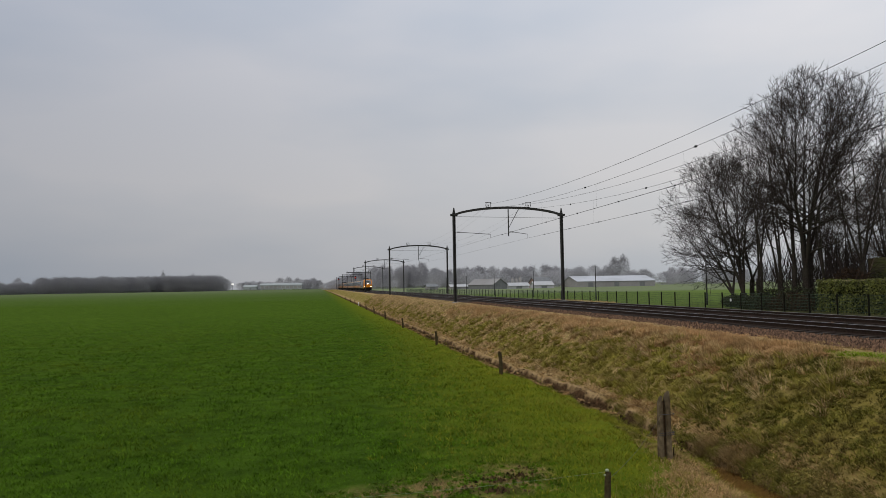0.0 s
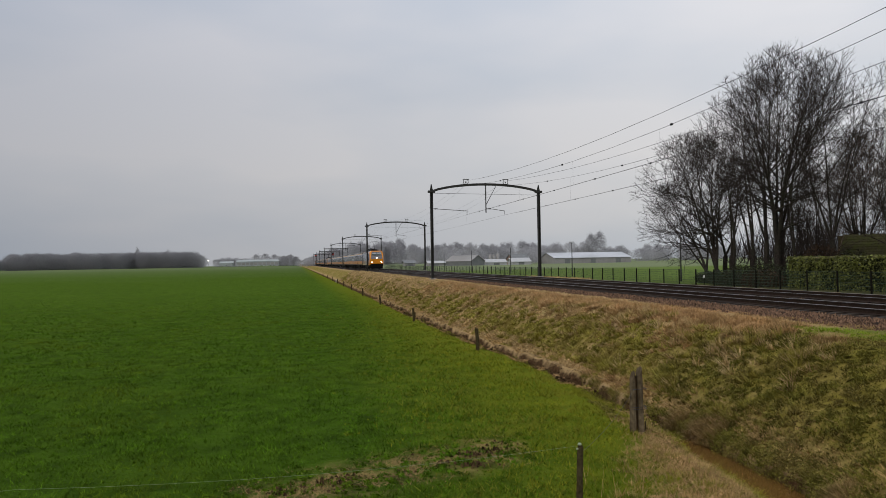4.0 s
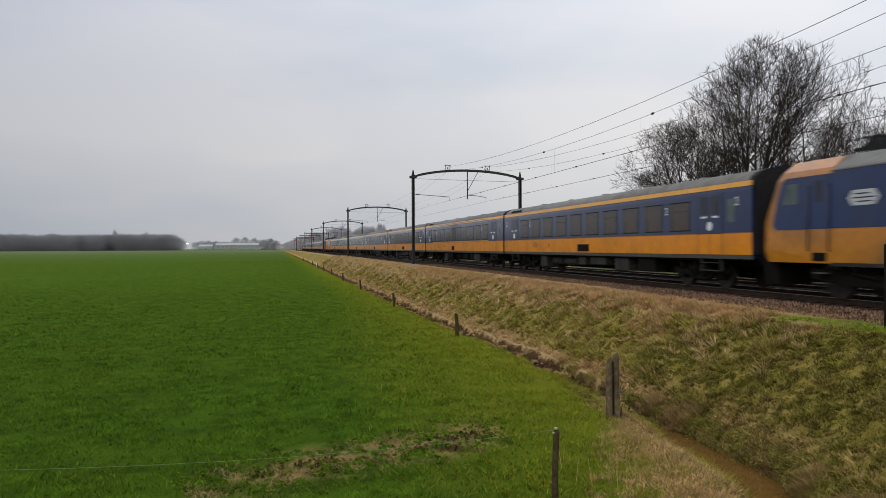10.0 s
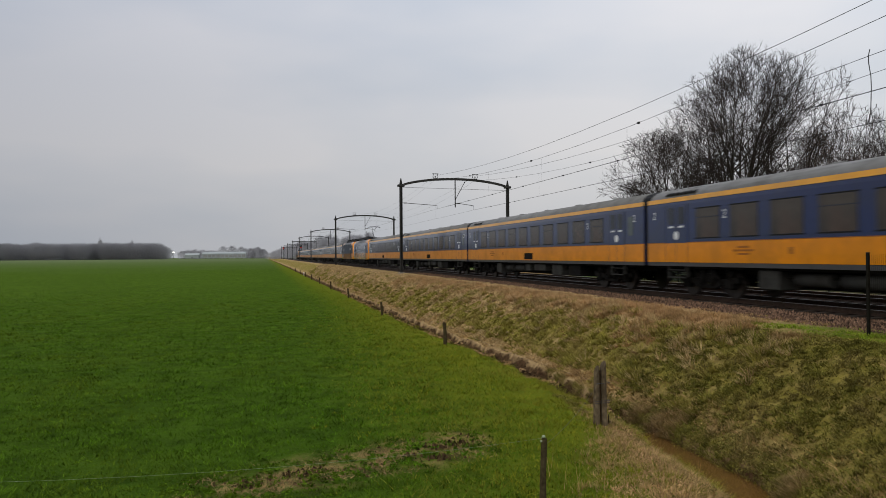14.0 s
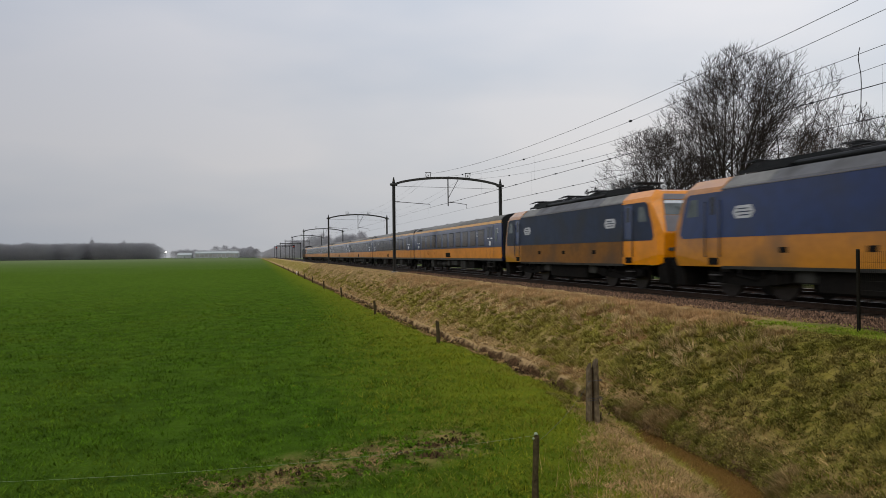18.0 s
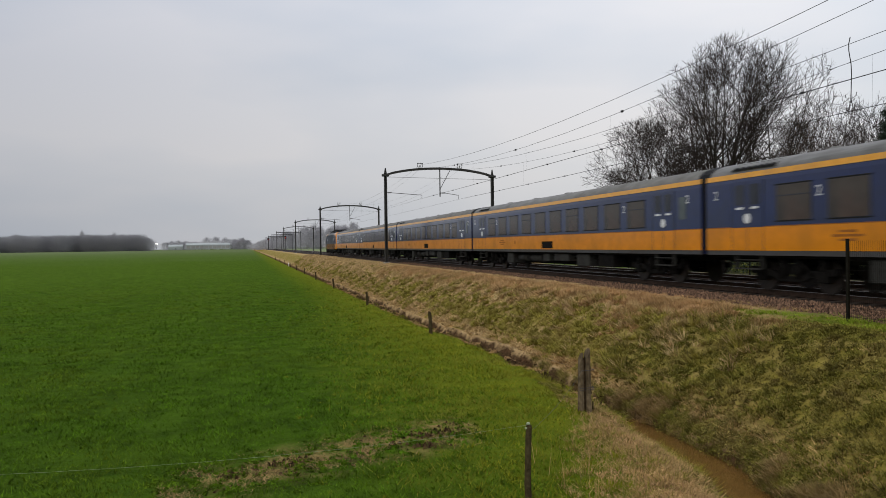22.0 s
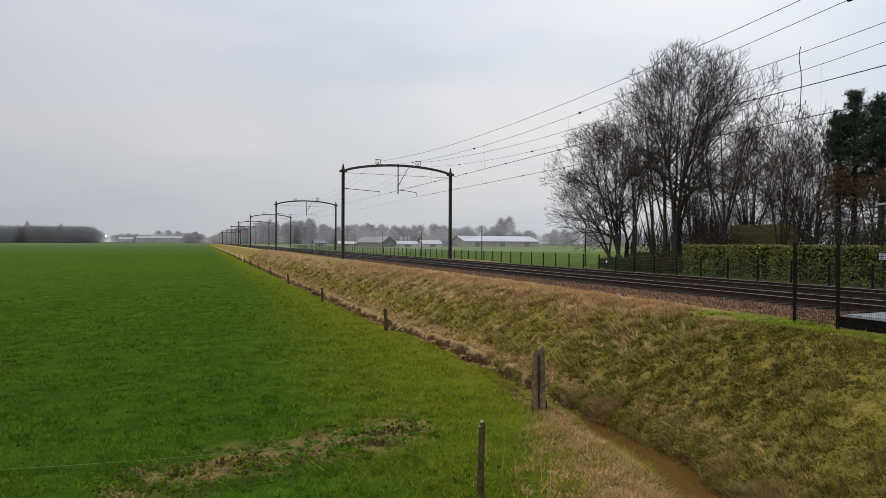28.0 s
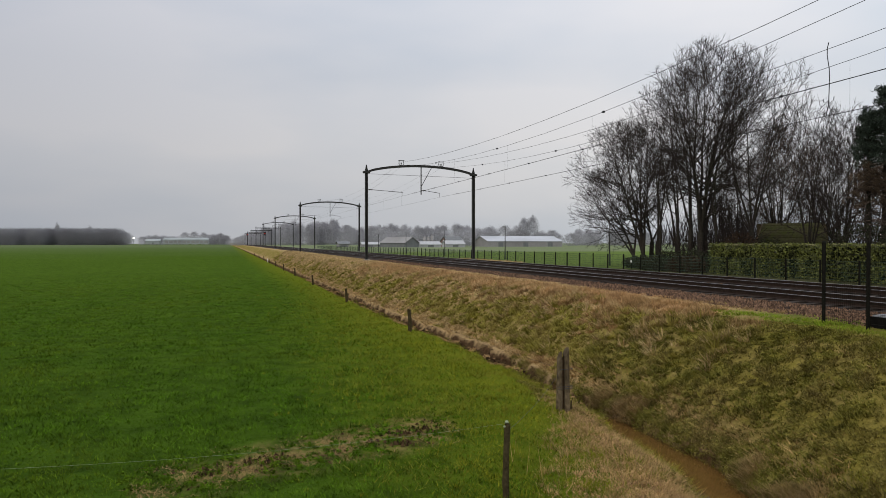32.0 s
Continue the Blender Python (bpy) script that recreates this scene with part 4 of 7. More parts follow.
            box(bm, *sorted((s * 1.25, s * 1.43)), end - 0.6, end + 0.6, 0.62, 0.66)
            box(bm, *sorted((s * 1.25, s * 1.41)), end - 0.6, end + 0.6, 0.9, 0.93)
            for d in (-0.6, 0.57):
                box(bm, *sorted((s * 1.25, s * 1.40)), end + d, end + d + 0.03, 0.62, 1.08)
            part("step", bm, M_UBOX, co, "metal boarding steps")
            n = piece("class_numeral", NUM[1 if first else 2], co, Matrix.Translation((s * 1.414, end - lav * 1.55, 2.86)) @ pose(0, 0, 0, 90, 0, 90 * s))
            n["label"] = "white class numeral"
            n = piece("class_numeral", NUM[1 if first else 2], co, Matrix.Translation((s * 1.414, end + lav * 2.93, 2.72)) @ pose(0, 0, 0, 90, 0, 90 * s))
            n["label"] = "white class numeral"
            if lav > 0:
                bm = B()
                prism(bm, rounded(1.25 - 0.22, 1.25 + 0.22, 2.3, 3.1, 0.06), "x", *sorted((s * 1.40, s * 1.424)))
                part("lavatory_window", bm, M_SCREEN, co, "narrow frosted pane")
    # grey emblem and marks on the band, drawn as plain bars
    for s in (-1, 1):
        bm = B()
        x = sorted((s * 1.41, s * 1.4215))
        for a, b, z in ((19.98, 20.56, 1.70), (19.74, 20.80, 1.585), (19.98, 20.56, 1.47)):
            box(bm, *x, a, b, z, z + 0.065)
        part("emblem", bm, M_RUSTMARK, co, "dull brown emblem bars")
        bm = B()
        box(bm, *x, 18.0, 18.18, 1.5, 1.7)
        part("square_mark", bm, M_RUSTMARK, co, "small dull brown square")
        bm = B()
        box(bm, *sorted((s * 1.40, s * 1.4225)), 12.7 if not first else 14.0, 14.1 if not first else 14.9, 1.26, 1.62)
        part("grille", bm, M_UNDER, co, "dark ventilation grille")
    # roof vents and end grille
    for k in range(5):
        bm = B()
        y = 4.6 + 4.3 * k
        hull(bm, [(sx * 0.2, y + sy * 0.24, 4.05) for sx in (-1, 1) for sy in (-1, 1)] + [(sx * 0.12, y + sy * 0.15, 4.14) for sx in (-1, 1) for sy in (-1, 1)])
        for v in bm.verts:
            v.co.x -= 0.25
        part("roof_vent", bm, M_ROOF, co)
    for s in (-1, 1):
        bm = B()
        for k in range(7):
            prism(bm, [(s * (1.33 - 0.055 * k), 3.735 + 0.030 * k), (s * (1.37 - 0.055 * k), 3.735 + 0.030 * k), (s * (1.325 - 0.055 * k), 3.78 + 0.030 * k), (s * (1.28 - 0.055 * k), 3.78 + 0.030 * k)], "y", 23.0, 25.0)
        part("roof_grille", bm, M_UNDER, co, "dark slatted roof grille")
    for a, b in ((-0.02, 0.17), (26.23, 26.42)):
        bm = B()
        rings = []
        for k in range(8):
            w = 0.0 if k % 2 else 0.05
            rings.append([bm.verts.new((px, a + (b - a) * k / 7, pz)) for px, pz in ((-0.67 - w, 1.1 - w), (0.67 + w, 1.1 - w), (0.67 + w, 3.4 + w), (-0.67 - w, 3.4 + w))])
        for p, q in zip(rings, rings[1:]):
            for i in range(4):
                bm.faces.new((p[i], p[(i + 1) % 4], q[(i + 1) % 4], q[i]))
        bm.faces.new(rings[0][::-1])
        bm.faces.new(rings[-1])
        part("gangway_bellows", bm, M_RUBBER, co, "black rubber gangway bellows")
        bm = B()
        m = (a + b) / 2
        prism(bm, rounded(-1.34, 1.34, 1.2, 3.5, 0.1), "y", m - 0.06, m + 0.06)
        part("end_wall", bm, M_RUBBER, co, "black end wall")
    # underfloor equipment
    bm = B()
    box(bm, -1.25, 1.25, 0.4, 26.0, 0.98, 1.09)
    for s in (-0.6, 0.6):
        box(bm, s - 0.1, s + 0.1, 0.4, 26.0, 0.82, 1.0)
    part("underframe", bm, M_UNDER, co)
    # dark box and pipes added to close the see-through gap under the floor
    bm = B()
    box(bm, -0.5, 0.5, 6.2, 20.2, 0.42, 0.99, 0.03)
    for k in range(9):
        tube(bm, (-0.9, 6.4 + 1.5 * k, 0.78), (-0.9, 7.6 + 1.5 * k, 0.78), 0.05, n=6)
    part("pipe_duct", bm, M_UNDER, co)
    rng = random.Random(5 + first)
    y = 6.6
    while y < 19.0:
        w = rng.uniform(0.7, 1.8)
        d = rng.uniform(0.35, 0.62)
        bm = B()
        if rng.random() < 0.25:
            tube(bm, (-0.95, y, 0.72), (-0.95, y + w, 0.72), 0.2, n=12)
        else:
            box(bm, -1.28, 1.28, y, y + w, 1.0 - d, 0.98, 0.03)
        part("equipment_box", bm, rng.choice((M_UBOX, M_UBOX, M_UNDER)), co)
        y += w + rng.uniform(0.25, 1.3)
    coach_bogie(co, 3.65)
    coach_bogie(co, 26.4 - 3.65)
    for y, d in ((0.1, -0.14), (26.3, 0.14)):
        for s in (-1, 1):
            bm = B()
            tube(bm, (s * 0.875, y - d * 2.2, 1.06), (s * 0.875, y + d * 0.6, 1.06), 0.09, n=8)
            tube(bm, (s * 0.875, y + d * 0.6, 1.06), (s * 0.875, y + d, 1.06), 0.23, n=12)
            part("buffer", bm, M_UNDER, co)
    return co


def pantograph(lo, yc, raised, knee):
    """A single-arm pantograph; knee: the way in which its knee points along the loco."""
    z = 4.28
    bm = B()
    box(bm, -0.45, 0.45, yc - 0.62, yc - 0.2, z - 0.16, z - 0.02, 0.02)
    pa = part("pantograph", bm, M_PANTO, lo, "raised single-arm pantograph" if raised else "folded single-arm pantograph")
    for s in (-1, 1):
        bm = B()
        box(bm, s * 0.55 - 0.04, s * 0.55 + 0.04, yc - 0.95, yc + 0.95, z - 0.05, z)
        part("base_rail", bm, M_PANTO, pa)
        bm = B()
        tube(bm, (s * 0.3, yc - 0.7, z + 0.02), (s * 0.3, yc + 0.5, z + 0.02), 0.07, n=6)
        part("spring", bm, M_PANTO, pa)
        for k in (-0.8, 0.8):
            bm = B()
            tube(bm, (s * 0.55, yc + k, 4.0), (s * 0.55, yc + k, z - 0.05), 0.07, 0.05, 8)
            part("insulator", bm, M_INSUL, pa)
    for k in (-0.9, 0.0, 0.9):
        bm = B()
        box(bm, -0.58, 0.58, yc + k - 0.035, yc + k + 0.035, z - 0.05, z)
        part("cross_bar", bm, M_PANTO, pa)
    if raised:
        base, kn, head = (0, yc - 0.5 * knee, z + 0.05), (0, yc + 0.85 * knee, 4.98), (0, yc - 0.25 * knee, 5.85)
    else:
        base, kn, head = (0, yc - 0.8 * knee, z + 0.05), (0, yc + 0.95 * knee, z + 0.10), (0, yc - 0.85 * knee, z + 0.10)
    bm = B()
    tube(bm, base, kn, 0.06 if raised else 0.085, 0.05 if raised else 0.065, 6)
    tube(bm, (base[0], base[1] + 0.25 * knee, base[2]), (kn[0], kn[1] + 0.08 * knee, kn[2] - 0.06), 0.02, n=5)
    part("lower_arm", bm, M_PANTO, pa)
    bm = B()
    for s in (-1, 1):
        tube(bm, (s * 0.06, kn[1], kn[2]), (s * 0.28, head[1], head[2]), 0.022, n=5)
    tube(bm, kn, (kn[0], kn[1] + 0.16 * knee, kn[2] + 0.06), 0.05, n=6)
    part("upper_arm", bm, M_PANTO, pa)
    bm = B()
    for k in (-0.2, 0.2):
        tube(bm, (-0.62, head[1] + k, head[2] + 0.10), (0.62, head[1] + k, head[2] + 0.10), 0.045, n=6)
        for s in (-1, 1):
            tube(bm, (s * 0.62, head[1] + k, head[2] + 0.10), (s * 0.92, head[1] + k, head[2] - 0.02), 0.022, n=5)
    for s in (-0.4, 0.4):
        box(bm, s - 0.03, s + 0.03, head[1] - 0.22, head[1] + 0.22, head[2], head[2] + 0.05)
    part("collector_head", bm, M_PANTO, pa)


def build_loco(lit, raised):
    lo = thing("electric_locomotive", "blue and ochre-yellow electric locomotive with " + ("lit headlamps" if lit else "unlit lamps") + (" and a raised pantograph" if raised else " and folded pantographs"), "locomotive", "locomotives of the train")
    W, L = 1.46, 18.9

    def both(pts):
        return [(s * x, y, z) for x, y, z in pts for s in (-1, 1)]

    for end in (0, 1):
        def f(y):
            return L - y if end else y
        bm = B()
        hull(bm, both([(1.30, f(0.38), 1.12), (1.34, f(0.35), 1.4), (1.31, f(0.37), 2.25), (1.08, f(0.97), 3.62), (0.88, f(1.17), 3.92), (1.43, f(0.72), 1.0), (1.455, f(0.66), 1.4),
                       (1.45, f(0.72), 2.2), (1.44, f(1.12), 3.45), (1.34, f(1.27), 3.70), (1.04, f(1.42), 3.99), (W, f(3.4), 1.0), (W, f(3.4), 3.5), (1.40, f(3.4), 3.68), (1.06, f(3.4), 3.99)]))
        cab = part("cab", bm, M_LORANGE if end else M_ORANGE, lo, "ochre-yellow driving cab")

        # panels on the sloping front, given by height and half width
        def front(z, out):
            u = (z - 2.25) / (3.62 - 2.25)
            y = 0.37 + u * 0.60 if z > 2.25 else 0.36
            return y - out

        def panel(name, z0, z1, w0, w1, mat, out, parent=cab, label=""):
            bm = B()
            hull(bm, both([(w0, f(front(z0, out)), z0), (w1, f(front(z1, out)), z1), (w0, f(front(z0, -0.05)), z0), (w1, f(front(z1, -0.05)), z1)]))
            return part(name, bm, mat, parent, label)
        panel("front_band", 2.30, 2.93, 1.20, 1.12, M_CABGREY, 0.012, cab, "grey band under the windscreen")
        screen = panel("windscreen", 2.95, 3.55, 1.10, 1.02, M_SCREEN, 0.014)
        panel("roof_fascia", 3.57, 3.80, 1.02, 0.92, M_CABGREY, 0.02, cab, "grey roof fascia")
        for s in (-1, 1):
            bm = B()
            pts = []
            for z, a, b in ((3.42, 0.08, 0.98), (3.53, 0.08, 0.97)):
                for x in (a, b):
                    pts += [(s * x, f(front(z, 0.02)), z), (s * x, f(front(z, 0.0)), z)]
            hull(bm, pts)
            part("sun_blind", bm, M_BLIND, screen, "white sun blind strip")
            bm = B()
            tube(bm, (s * 0.12, f(front(2.95, 0.03)), 2.95), (s * 0.55, f(front(3.3, 0.03)), 3.3), 0.012, n=4)
            part("wiper", bm, M_RUBBER, screen)
            bm = B()
            prism(bm, rounded(s * 1.0 - 0.16, s * 1.0 + 0.16, 1.55, 1.68, 0.05), "y", *sorted((f(0.32), f(0.42))))
            part("headlamp", bm, M_LIGHT if lit and not end else M_SCREEN, cab, "lit white headlamp" if lit and not end else "unlit headlamp")
            bm = B()
            tube(bm, (s * 0.875, f(0.4), 1.05), (s * 0.875, f(0.0), 1.05), 0.1, n=8)
            prism(bm, rounded(s * 0.875 - 0.3, s * 0.875 + 0.3, 0.88, 1.22, 0.1), "y", *sorted((f(0.0), f(-0.1))))
            part("buffer", bm, M_UNDER, lo)
        bm = B()
        prism(bm, rounded(-0.15, 0.15, 2.43, 2.555, 0.05), "y", *sorted((f(0.36), f(0.52))))
        part("top_lamp", bm, M_LIGHT if lit and not end else M_SCREEN, cab, "lit upper headlamp" if lit and not end else "unlit upper headlamp")
        bm = B()
        hull(bm, both([(1.345, f(0.31), 1.3), (1.345, f(0.6), 1.3), (1.3, f(0.29), 0.85), (1.3, f(0.9), 0.85), (1.22, f(0.22), 0.3), (1.22, f(0.9), 0.3)]))
        part("apron", bm, M_UNDER, lo, "black buffer beam and snow plough")
        bm = B()
        box(bm, -0.08, 0.08, *sorted((f(0.5), f(0.18))), 0.92, 1.12, 0.02)
        box(bm, -0.12, 0.12, *sorted((f(0.22), f(0.14))), 0.75, 1.2, 0.02)
        part("coupling", bm, M_UNDER, lo)
    bm = B()
    hull(bm, both([(W, 3.4, 1.0), (W, 3.4, 1.97), (W, L - 3.4, 1.97), (W, L - 3.4, 1.0)]))
    part("lower_body", bm, M_LORANGE, lo, "ochre-yellow lower body")
    bm = B()
    hull(bm, both([(W, 3.4, 1.97), (W, 3.4, 3.55), (1.43, 3.4, 3.60), (1.43, L - 3.4, 3.60), (W, L - 3.4, 3.55), (W, L - 3.4, 1.97)]))
    part("upper_body", bm, M_LBLUE, lo, "dark blue upper body")
    for s in (-1, 1):
        bm = B()
        prism(bm, [(0.92, 2.1), (1.07, 1.97), (L - 1.07, 1.97), (L - 0.92, 2.1), (L - 1.02, 2.5), (L - 1.34, 3.38), (L - 1.52, 3.5), (1.52, 3.5), (1.34, 3.38), (1.02, 2.5)], "x", *sorted((s * 1.40, s * 1.466)))
        side = part("side_panel", bm, M_LBLUE, lo, "dark blue side panel")
        for k in (0, 1):
            def g(y):
                return L - y if k else y
            bm = B()
            box(bm, *sorted((s * 1.46, s * 1.474)), *sorted((g(2.55), g(3.2))), 2.05, 3.45)
            door = part("cab_door", bm, M_LBLUE, lo, "blue cab side door")
            bm = B()
            box(bm, *sorted((s * 1.46, s * 1.478)), *sorted((g(2.74), g(3.02))), 2.75, 3.35, 0.004)
            part("door_window", bm, M_DGLASS, door)
            bm = B()
            prism(bm, [(g(1.38), 2.72), (g(2.02), 2.72), (g(2.02), 3.32), (g(1.60), 3.32)], "x", *sorted((s * 1.45, s * 1.472)))
            part("cab_side_window", bm, M_SCREEN, lo)
            for y in (2.48, 3.28):
                bm = B()
                tube(bm, (s * 1.52, g(y), 1.35), (s * 1.52, g(y), 3.2), 0.022, n=6)
                for z in (1.35, 3.2):
                    tube(bm, (s * 1.46, g(y), z), (s * 1.52, g(y), z), 0.018, n=5)
                part("handrail", bm, M_FRAME, lo, "dark vertical handrail")
            # dark plate on the flank stands for the shade inside the step recess
            bm = B()
            box(bm, *sorted((s * 1.44, s * 1.47)), *sorted((g(2.6), g(3.15))), 1.06, 1.3)
            part("step_recess", bm, M_UNDER, lo)
            bm = B()
            for z in (0.42, 0.7):
                box(bm, *sorted((s * 1.3, s * 1.46)), *sorted((g(2.62), g(3.12))), z, z + 0.04)
            part("step", bm, M_SKIRT, lo)
            # white emblem, drawn as plain bars
            bm = B()
            a, b = sorted((g(3.95), g(5.0)))
            x = sorted((s * 1.46, s * 1.474))
            prism(bm, [(a, 2.765), (a + 0.16, 2.56), (b - 0.16, 2.56), (b, 2.765), (b - 0.16, 2.97), (a + 0.16, 2.97)], "x", *x)
            em = part("emblem", bm, M_EMBLEM, lo, "dull white six-sided emblem plate")
            x = sorted((s * 1.466, s * 1.4765))
            for z, p, q in ((2.85, 0.30, 0.22), (2.745, 0.14, 0.14), (2.64, 0.22, 0.30)):
                bm = B()
                box(bm, *x, a + p, b - q, z, z + 0.035)
                part("bar", bm, M_COLBLUE, em, "dark bar")
        for y in (5.9, 9.3, 12.5):
            bm = B()
            box(bm, *sorted((s * 1.455, s * 1.466)), y, y + 0.34, 1.45, 1.62)
            part("lifting_point", bm, M_UNDER, lo)
        bm = B()
        box(bm, *sorted((s * 1.30, s * 1.468)), 3.3, L - 3.3, 0.93, 1.03)
        part("sill", bm, M_UBOX, lo)
    for a, b, mat in ((3.42, 5.6, M_ROOF), (5.62, 13.3, M_LROOF), (13.32, 15.5, M_ROOF)):
        bm = B()
        hull(bm, both([(1.42, a, 3.595), (1.38, a, 3.66), (1.02, a, 4.0), (1.02, b, 4.0), (1.38, b, 3.66), (1.42, b, 3.595)]))
        part("roof_section", bm, mat, lo, "grey roof section")
    for s in (-1, 1):
        bm = B()
        box(bm, *sorted((s * 1.34, s * 1.478)), 3.3, L - 3.3, 3.555, 3.588)
        part("gutter", bm, M_CABGREY, lo, "thin grey rain gutter under the roof")
    bm = B()
    rng = random.Random(11)
    for k in range(16):
        y, x = 4.4 + 0.66 * k, rng.uniform(-0.7, 0.7)
        tube(bm, (x, y, 3.98), (x, y, 4.22), 0.07, 0.05, 8)
    for x in (-0.62, 0.1, 0.55):
        tube(bm, (x, 4.2, 4.25), (x, 14.6, 4.25), 0.03, n=6)
    for k in range(6):
        y = 6.0 + 1.2 * k
        box(bm, -0.8, -0.2, y, y + 0.8, 4.0, 4.0 + rng.uniform(0.1, 0.3), 0.02)
    for a, b in ((3.5, 5.9), (13.0, 15.4)):
        for x in (-0.9, 0.86):
            box(bm, x, x + 0.05, a, b, 4.06, 4.16)
    for y in (8.3, 9.6, 10.8):
        box(bm, -0.55, 0.35, y, y + 0.75, 4.0, 4.3, 0.05)
    for k in range(13):
        y, x = 3.8 + 0.9 * k + rng.uniform(-0.2, 0.2), rng.uniform(-0.85, -0.3)
        top = rng.uniform(4.3, 4.62)
        tube(bm, (x, y, 4.0), (x, y, top), 0.05, 0.04, 6)
        tube(bm, (x, y, top), (x + rng.uniform(-0.2, 0.5), y + rng.uniform(0.4, 0.9), top - rng.uniform(0.0, 0.2)), 0.025, n=5)
    for x in (-0.8, 0.45):
        tube(bm, (x, 6.1, 4.12), (x, 12.8, 4.12), 0.09, n=8)
    part("roof_equipment", bm, M_PANTO, lo, "dark roof insulators and busbars")
    for a, b in ((3.7, 8.0), (L - 8.0, L - 3.7)):
        for x in (-0.78, 0.70):
            bm = B()
            hull(bm, [(x + u, y, z) for u in (0.0, 0.08) for y, z in ((a, 4.16), (a + 0.3, 4.34), (b - 0.3, 4.34), (b, 4.16))])
            part("gear_beam", bm, M_PANTO, lo, "black beam of the roof gear")
        bm = B()
        box(bm, -0.66, 0.66, a + 0.5, b - 0.5, 4.04, 4.20, 0.03)
        part("gear_tray", bm, M_PANTO, lo, "black tray under the pantographs")
    pantograph(lo, 4.6, raised, 1)
    pantograph(lo, 7.0, False, -1)
    pantograph(lo, L - 7.0, False, 1)
    pantograph(lo, L - 4.6, False, -1)
    bm = B()
    box(bm, -1.25, 1.25, 7.3, 11.6, 0.28, 0.98, 0.06)
    part("transformer_box", bm, M_UNDER, lo)
    for y in (6.5, 11.9):
        bm = B()
        box(bm, -1.3, 1.3, y - 0.3, y + 0.5, 0.55, 0.98, 0.04)
        part("equipment_box", bm, M_UBOX, lo)
    for yc in (4.25, L - 4.25):
        bm = B()
        for s in (-1, 1):
            x = s * 1.12
            prism(bm, [(yc - 2.0, 0.55), (yc - 2.0, 0.85), (yc - 0.6, 0.7), (yc + 0.6, 0.7), (yc + 2.0, 0.85), (yc + 2.0, 0.55), (yc + 0.6, 0.4), (yc - 0.6, 0.4)], "x", x - 0.08, x + 0.08)
            for k in (-1.3, 1.3):
                box(bm, x - 0.14, x + 0.14, yc + k - 0.25, yc + k + 0.25, 0.45, 0.82, 0.03)
                tube(bm, (x, yc + k * 0.6, 0.65), (x, yc + k * 0.6, 1.0), 0.13, n=8)
            tube(bm, (x + 0.1 * s, yc - 0.5, 0.6), (x + 0.1 * s, yc + 0.5, 0.75), 0.05, n=6)
        box(bm, -1.1, 1.1, yc - 0.4, yc + 0.4, 0.5, 0.9)
        bog = part("bogie", bm, M_UNDER, lo, "grimy four-wheel bogie")
        for k in (-1.3, 1.3):
            wheelset_parts(bog, yc + k, 0.62)
    return lo


# order of the train from its head: its place behind the head in metres
TRAIN = []
loco_a = build_loco(True, True)
loco_b = build_loco(False, True)
loco_c = build_loco(False, False)
loco_d = copy_thing(loco_c, pose(0, 0, 0))
# the third locomotive is the grimiest
for ob in loco_c.children:
    if ob.name.split(".")[0] in ("lower_body", "upper_body", "side_panel"):
        ob.data.materials[0] = M_COLORANGE if ob.name.startswith("lower") else M_COLBLUE
loco_d["label"] = loco_c["label"] = "grimy blue and brown-stained ochre electric locomotive with folded pantographs"
second, first_class = build_coach(), build_coach(True)
behind = 0.0
for kind in "A" + "s" + "F" + "sssss" + "BC" + "s" + "F" + "sss" + "F" + "s" + "D":
    if kind in "ABCD":
        TRAIN.append(({"A": loco_a, "B": loco_b, "C": loco_c, "D": loco_d}[kind], behind))
        behind += 18.9
    else:
        src = second if kind == "s" else first_class
        used = any(o == src for o, _ in TRAIN)
        TRAIN.append((copy_thing(src, pose(0, 0, 0)) if used else src, behind))
        behind += 26.4


def head(t):
    """Where the head of the train stands along the line at t seconds."""
    return -48.15 - 24.91 * (t - 12) - 0.0197 * (t - 12) ** 2


def motions():
    for ob, back in TRAIN:
        walk(ob, [(t, pose(NEAR, head(t) + back, 0)) for t in range(0, 33)])


# ---- fences ----
def wood_post(x, y, h, r, mat, label, lean=0.0, cap=False):
    z0 = height(x) - 0.25
    po = thing("fence_post", label, "fence post", "posts along the ditch", (x, y, z0))
    rng = random.Random(int(x * 100 + y))
    bm = B()
    rings = []
    n = 9
    for k, u in enumerate((0, 0.12, 0.35, 0.6, 0.85, 0.97, 1.0)):
        rr = r * (1.08 - 0.16 * u) * (0.82 if u == 1.0 else 1)
        rings.append([bm.verts.new((rr * math.cos(6.283 * i / n) * rng.uniform(0.86, 1.1) + lean * u * h + 0.035 * math.sin(3.0 * u + x), rr * math.sin(6.283 * i / n) * rng.uniform(0.86, 1.1),
                                    u * (h + 0.25) + (rng.uniform(-0.03, 0.03) if u == 1.0 else 0))) for i in range(n)])
    for a, b in zip(rings, rings[1:]):
        for i in range(n):
            bm.faces.new((a[i], a[(i + 1) % n], b[(i + 1) % n], b[i]))
    bm.faces.new(rings[0][::-1])
    bm.faces.new(rings[-1])
    part("stake", bm, mat, po)
    if cap:
        bm = B()
        tube(bm, (lean * h, 0, h + 0.25), (lean * h, 0, h + 0.275), 0.03, 0.02, 8)
        tube(bm, (lean * h - 0.045, 0, h + 0.2), (lean * h + 0.045, 0, h + 0.2), 0.014, n=6)
        part("wire_insulator", bm, M_TWINE, po, "white wire insulator")
    return po


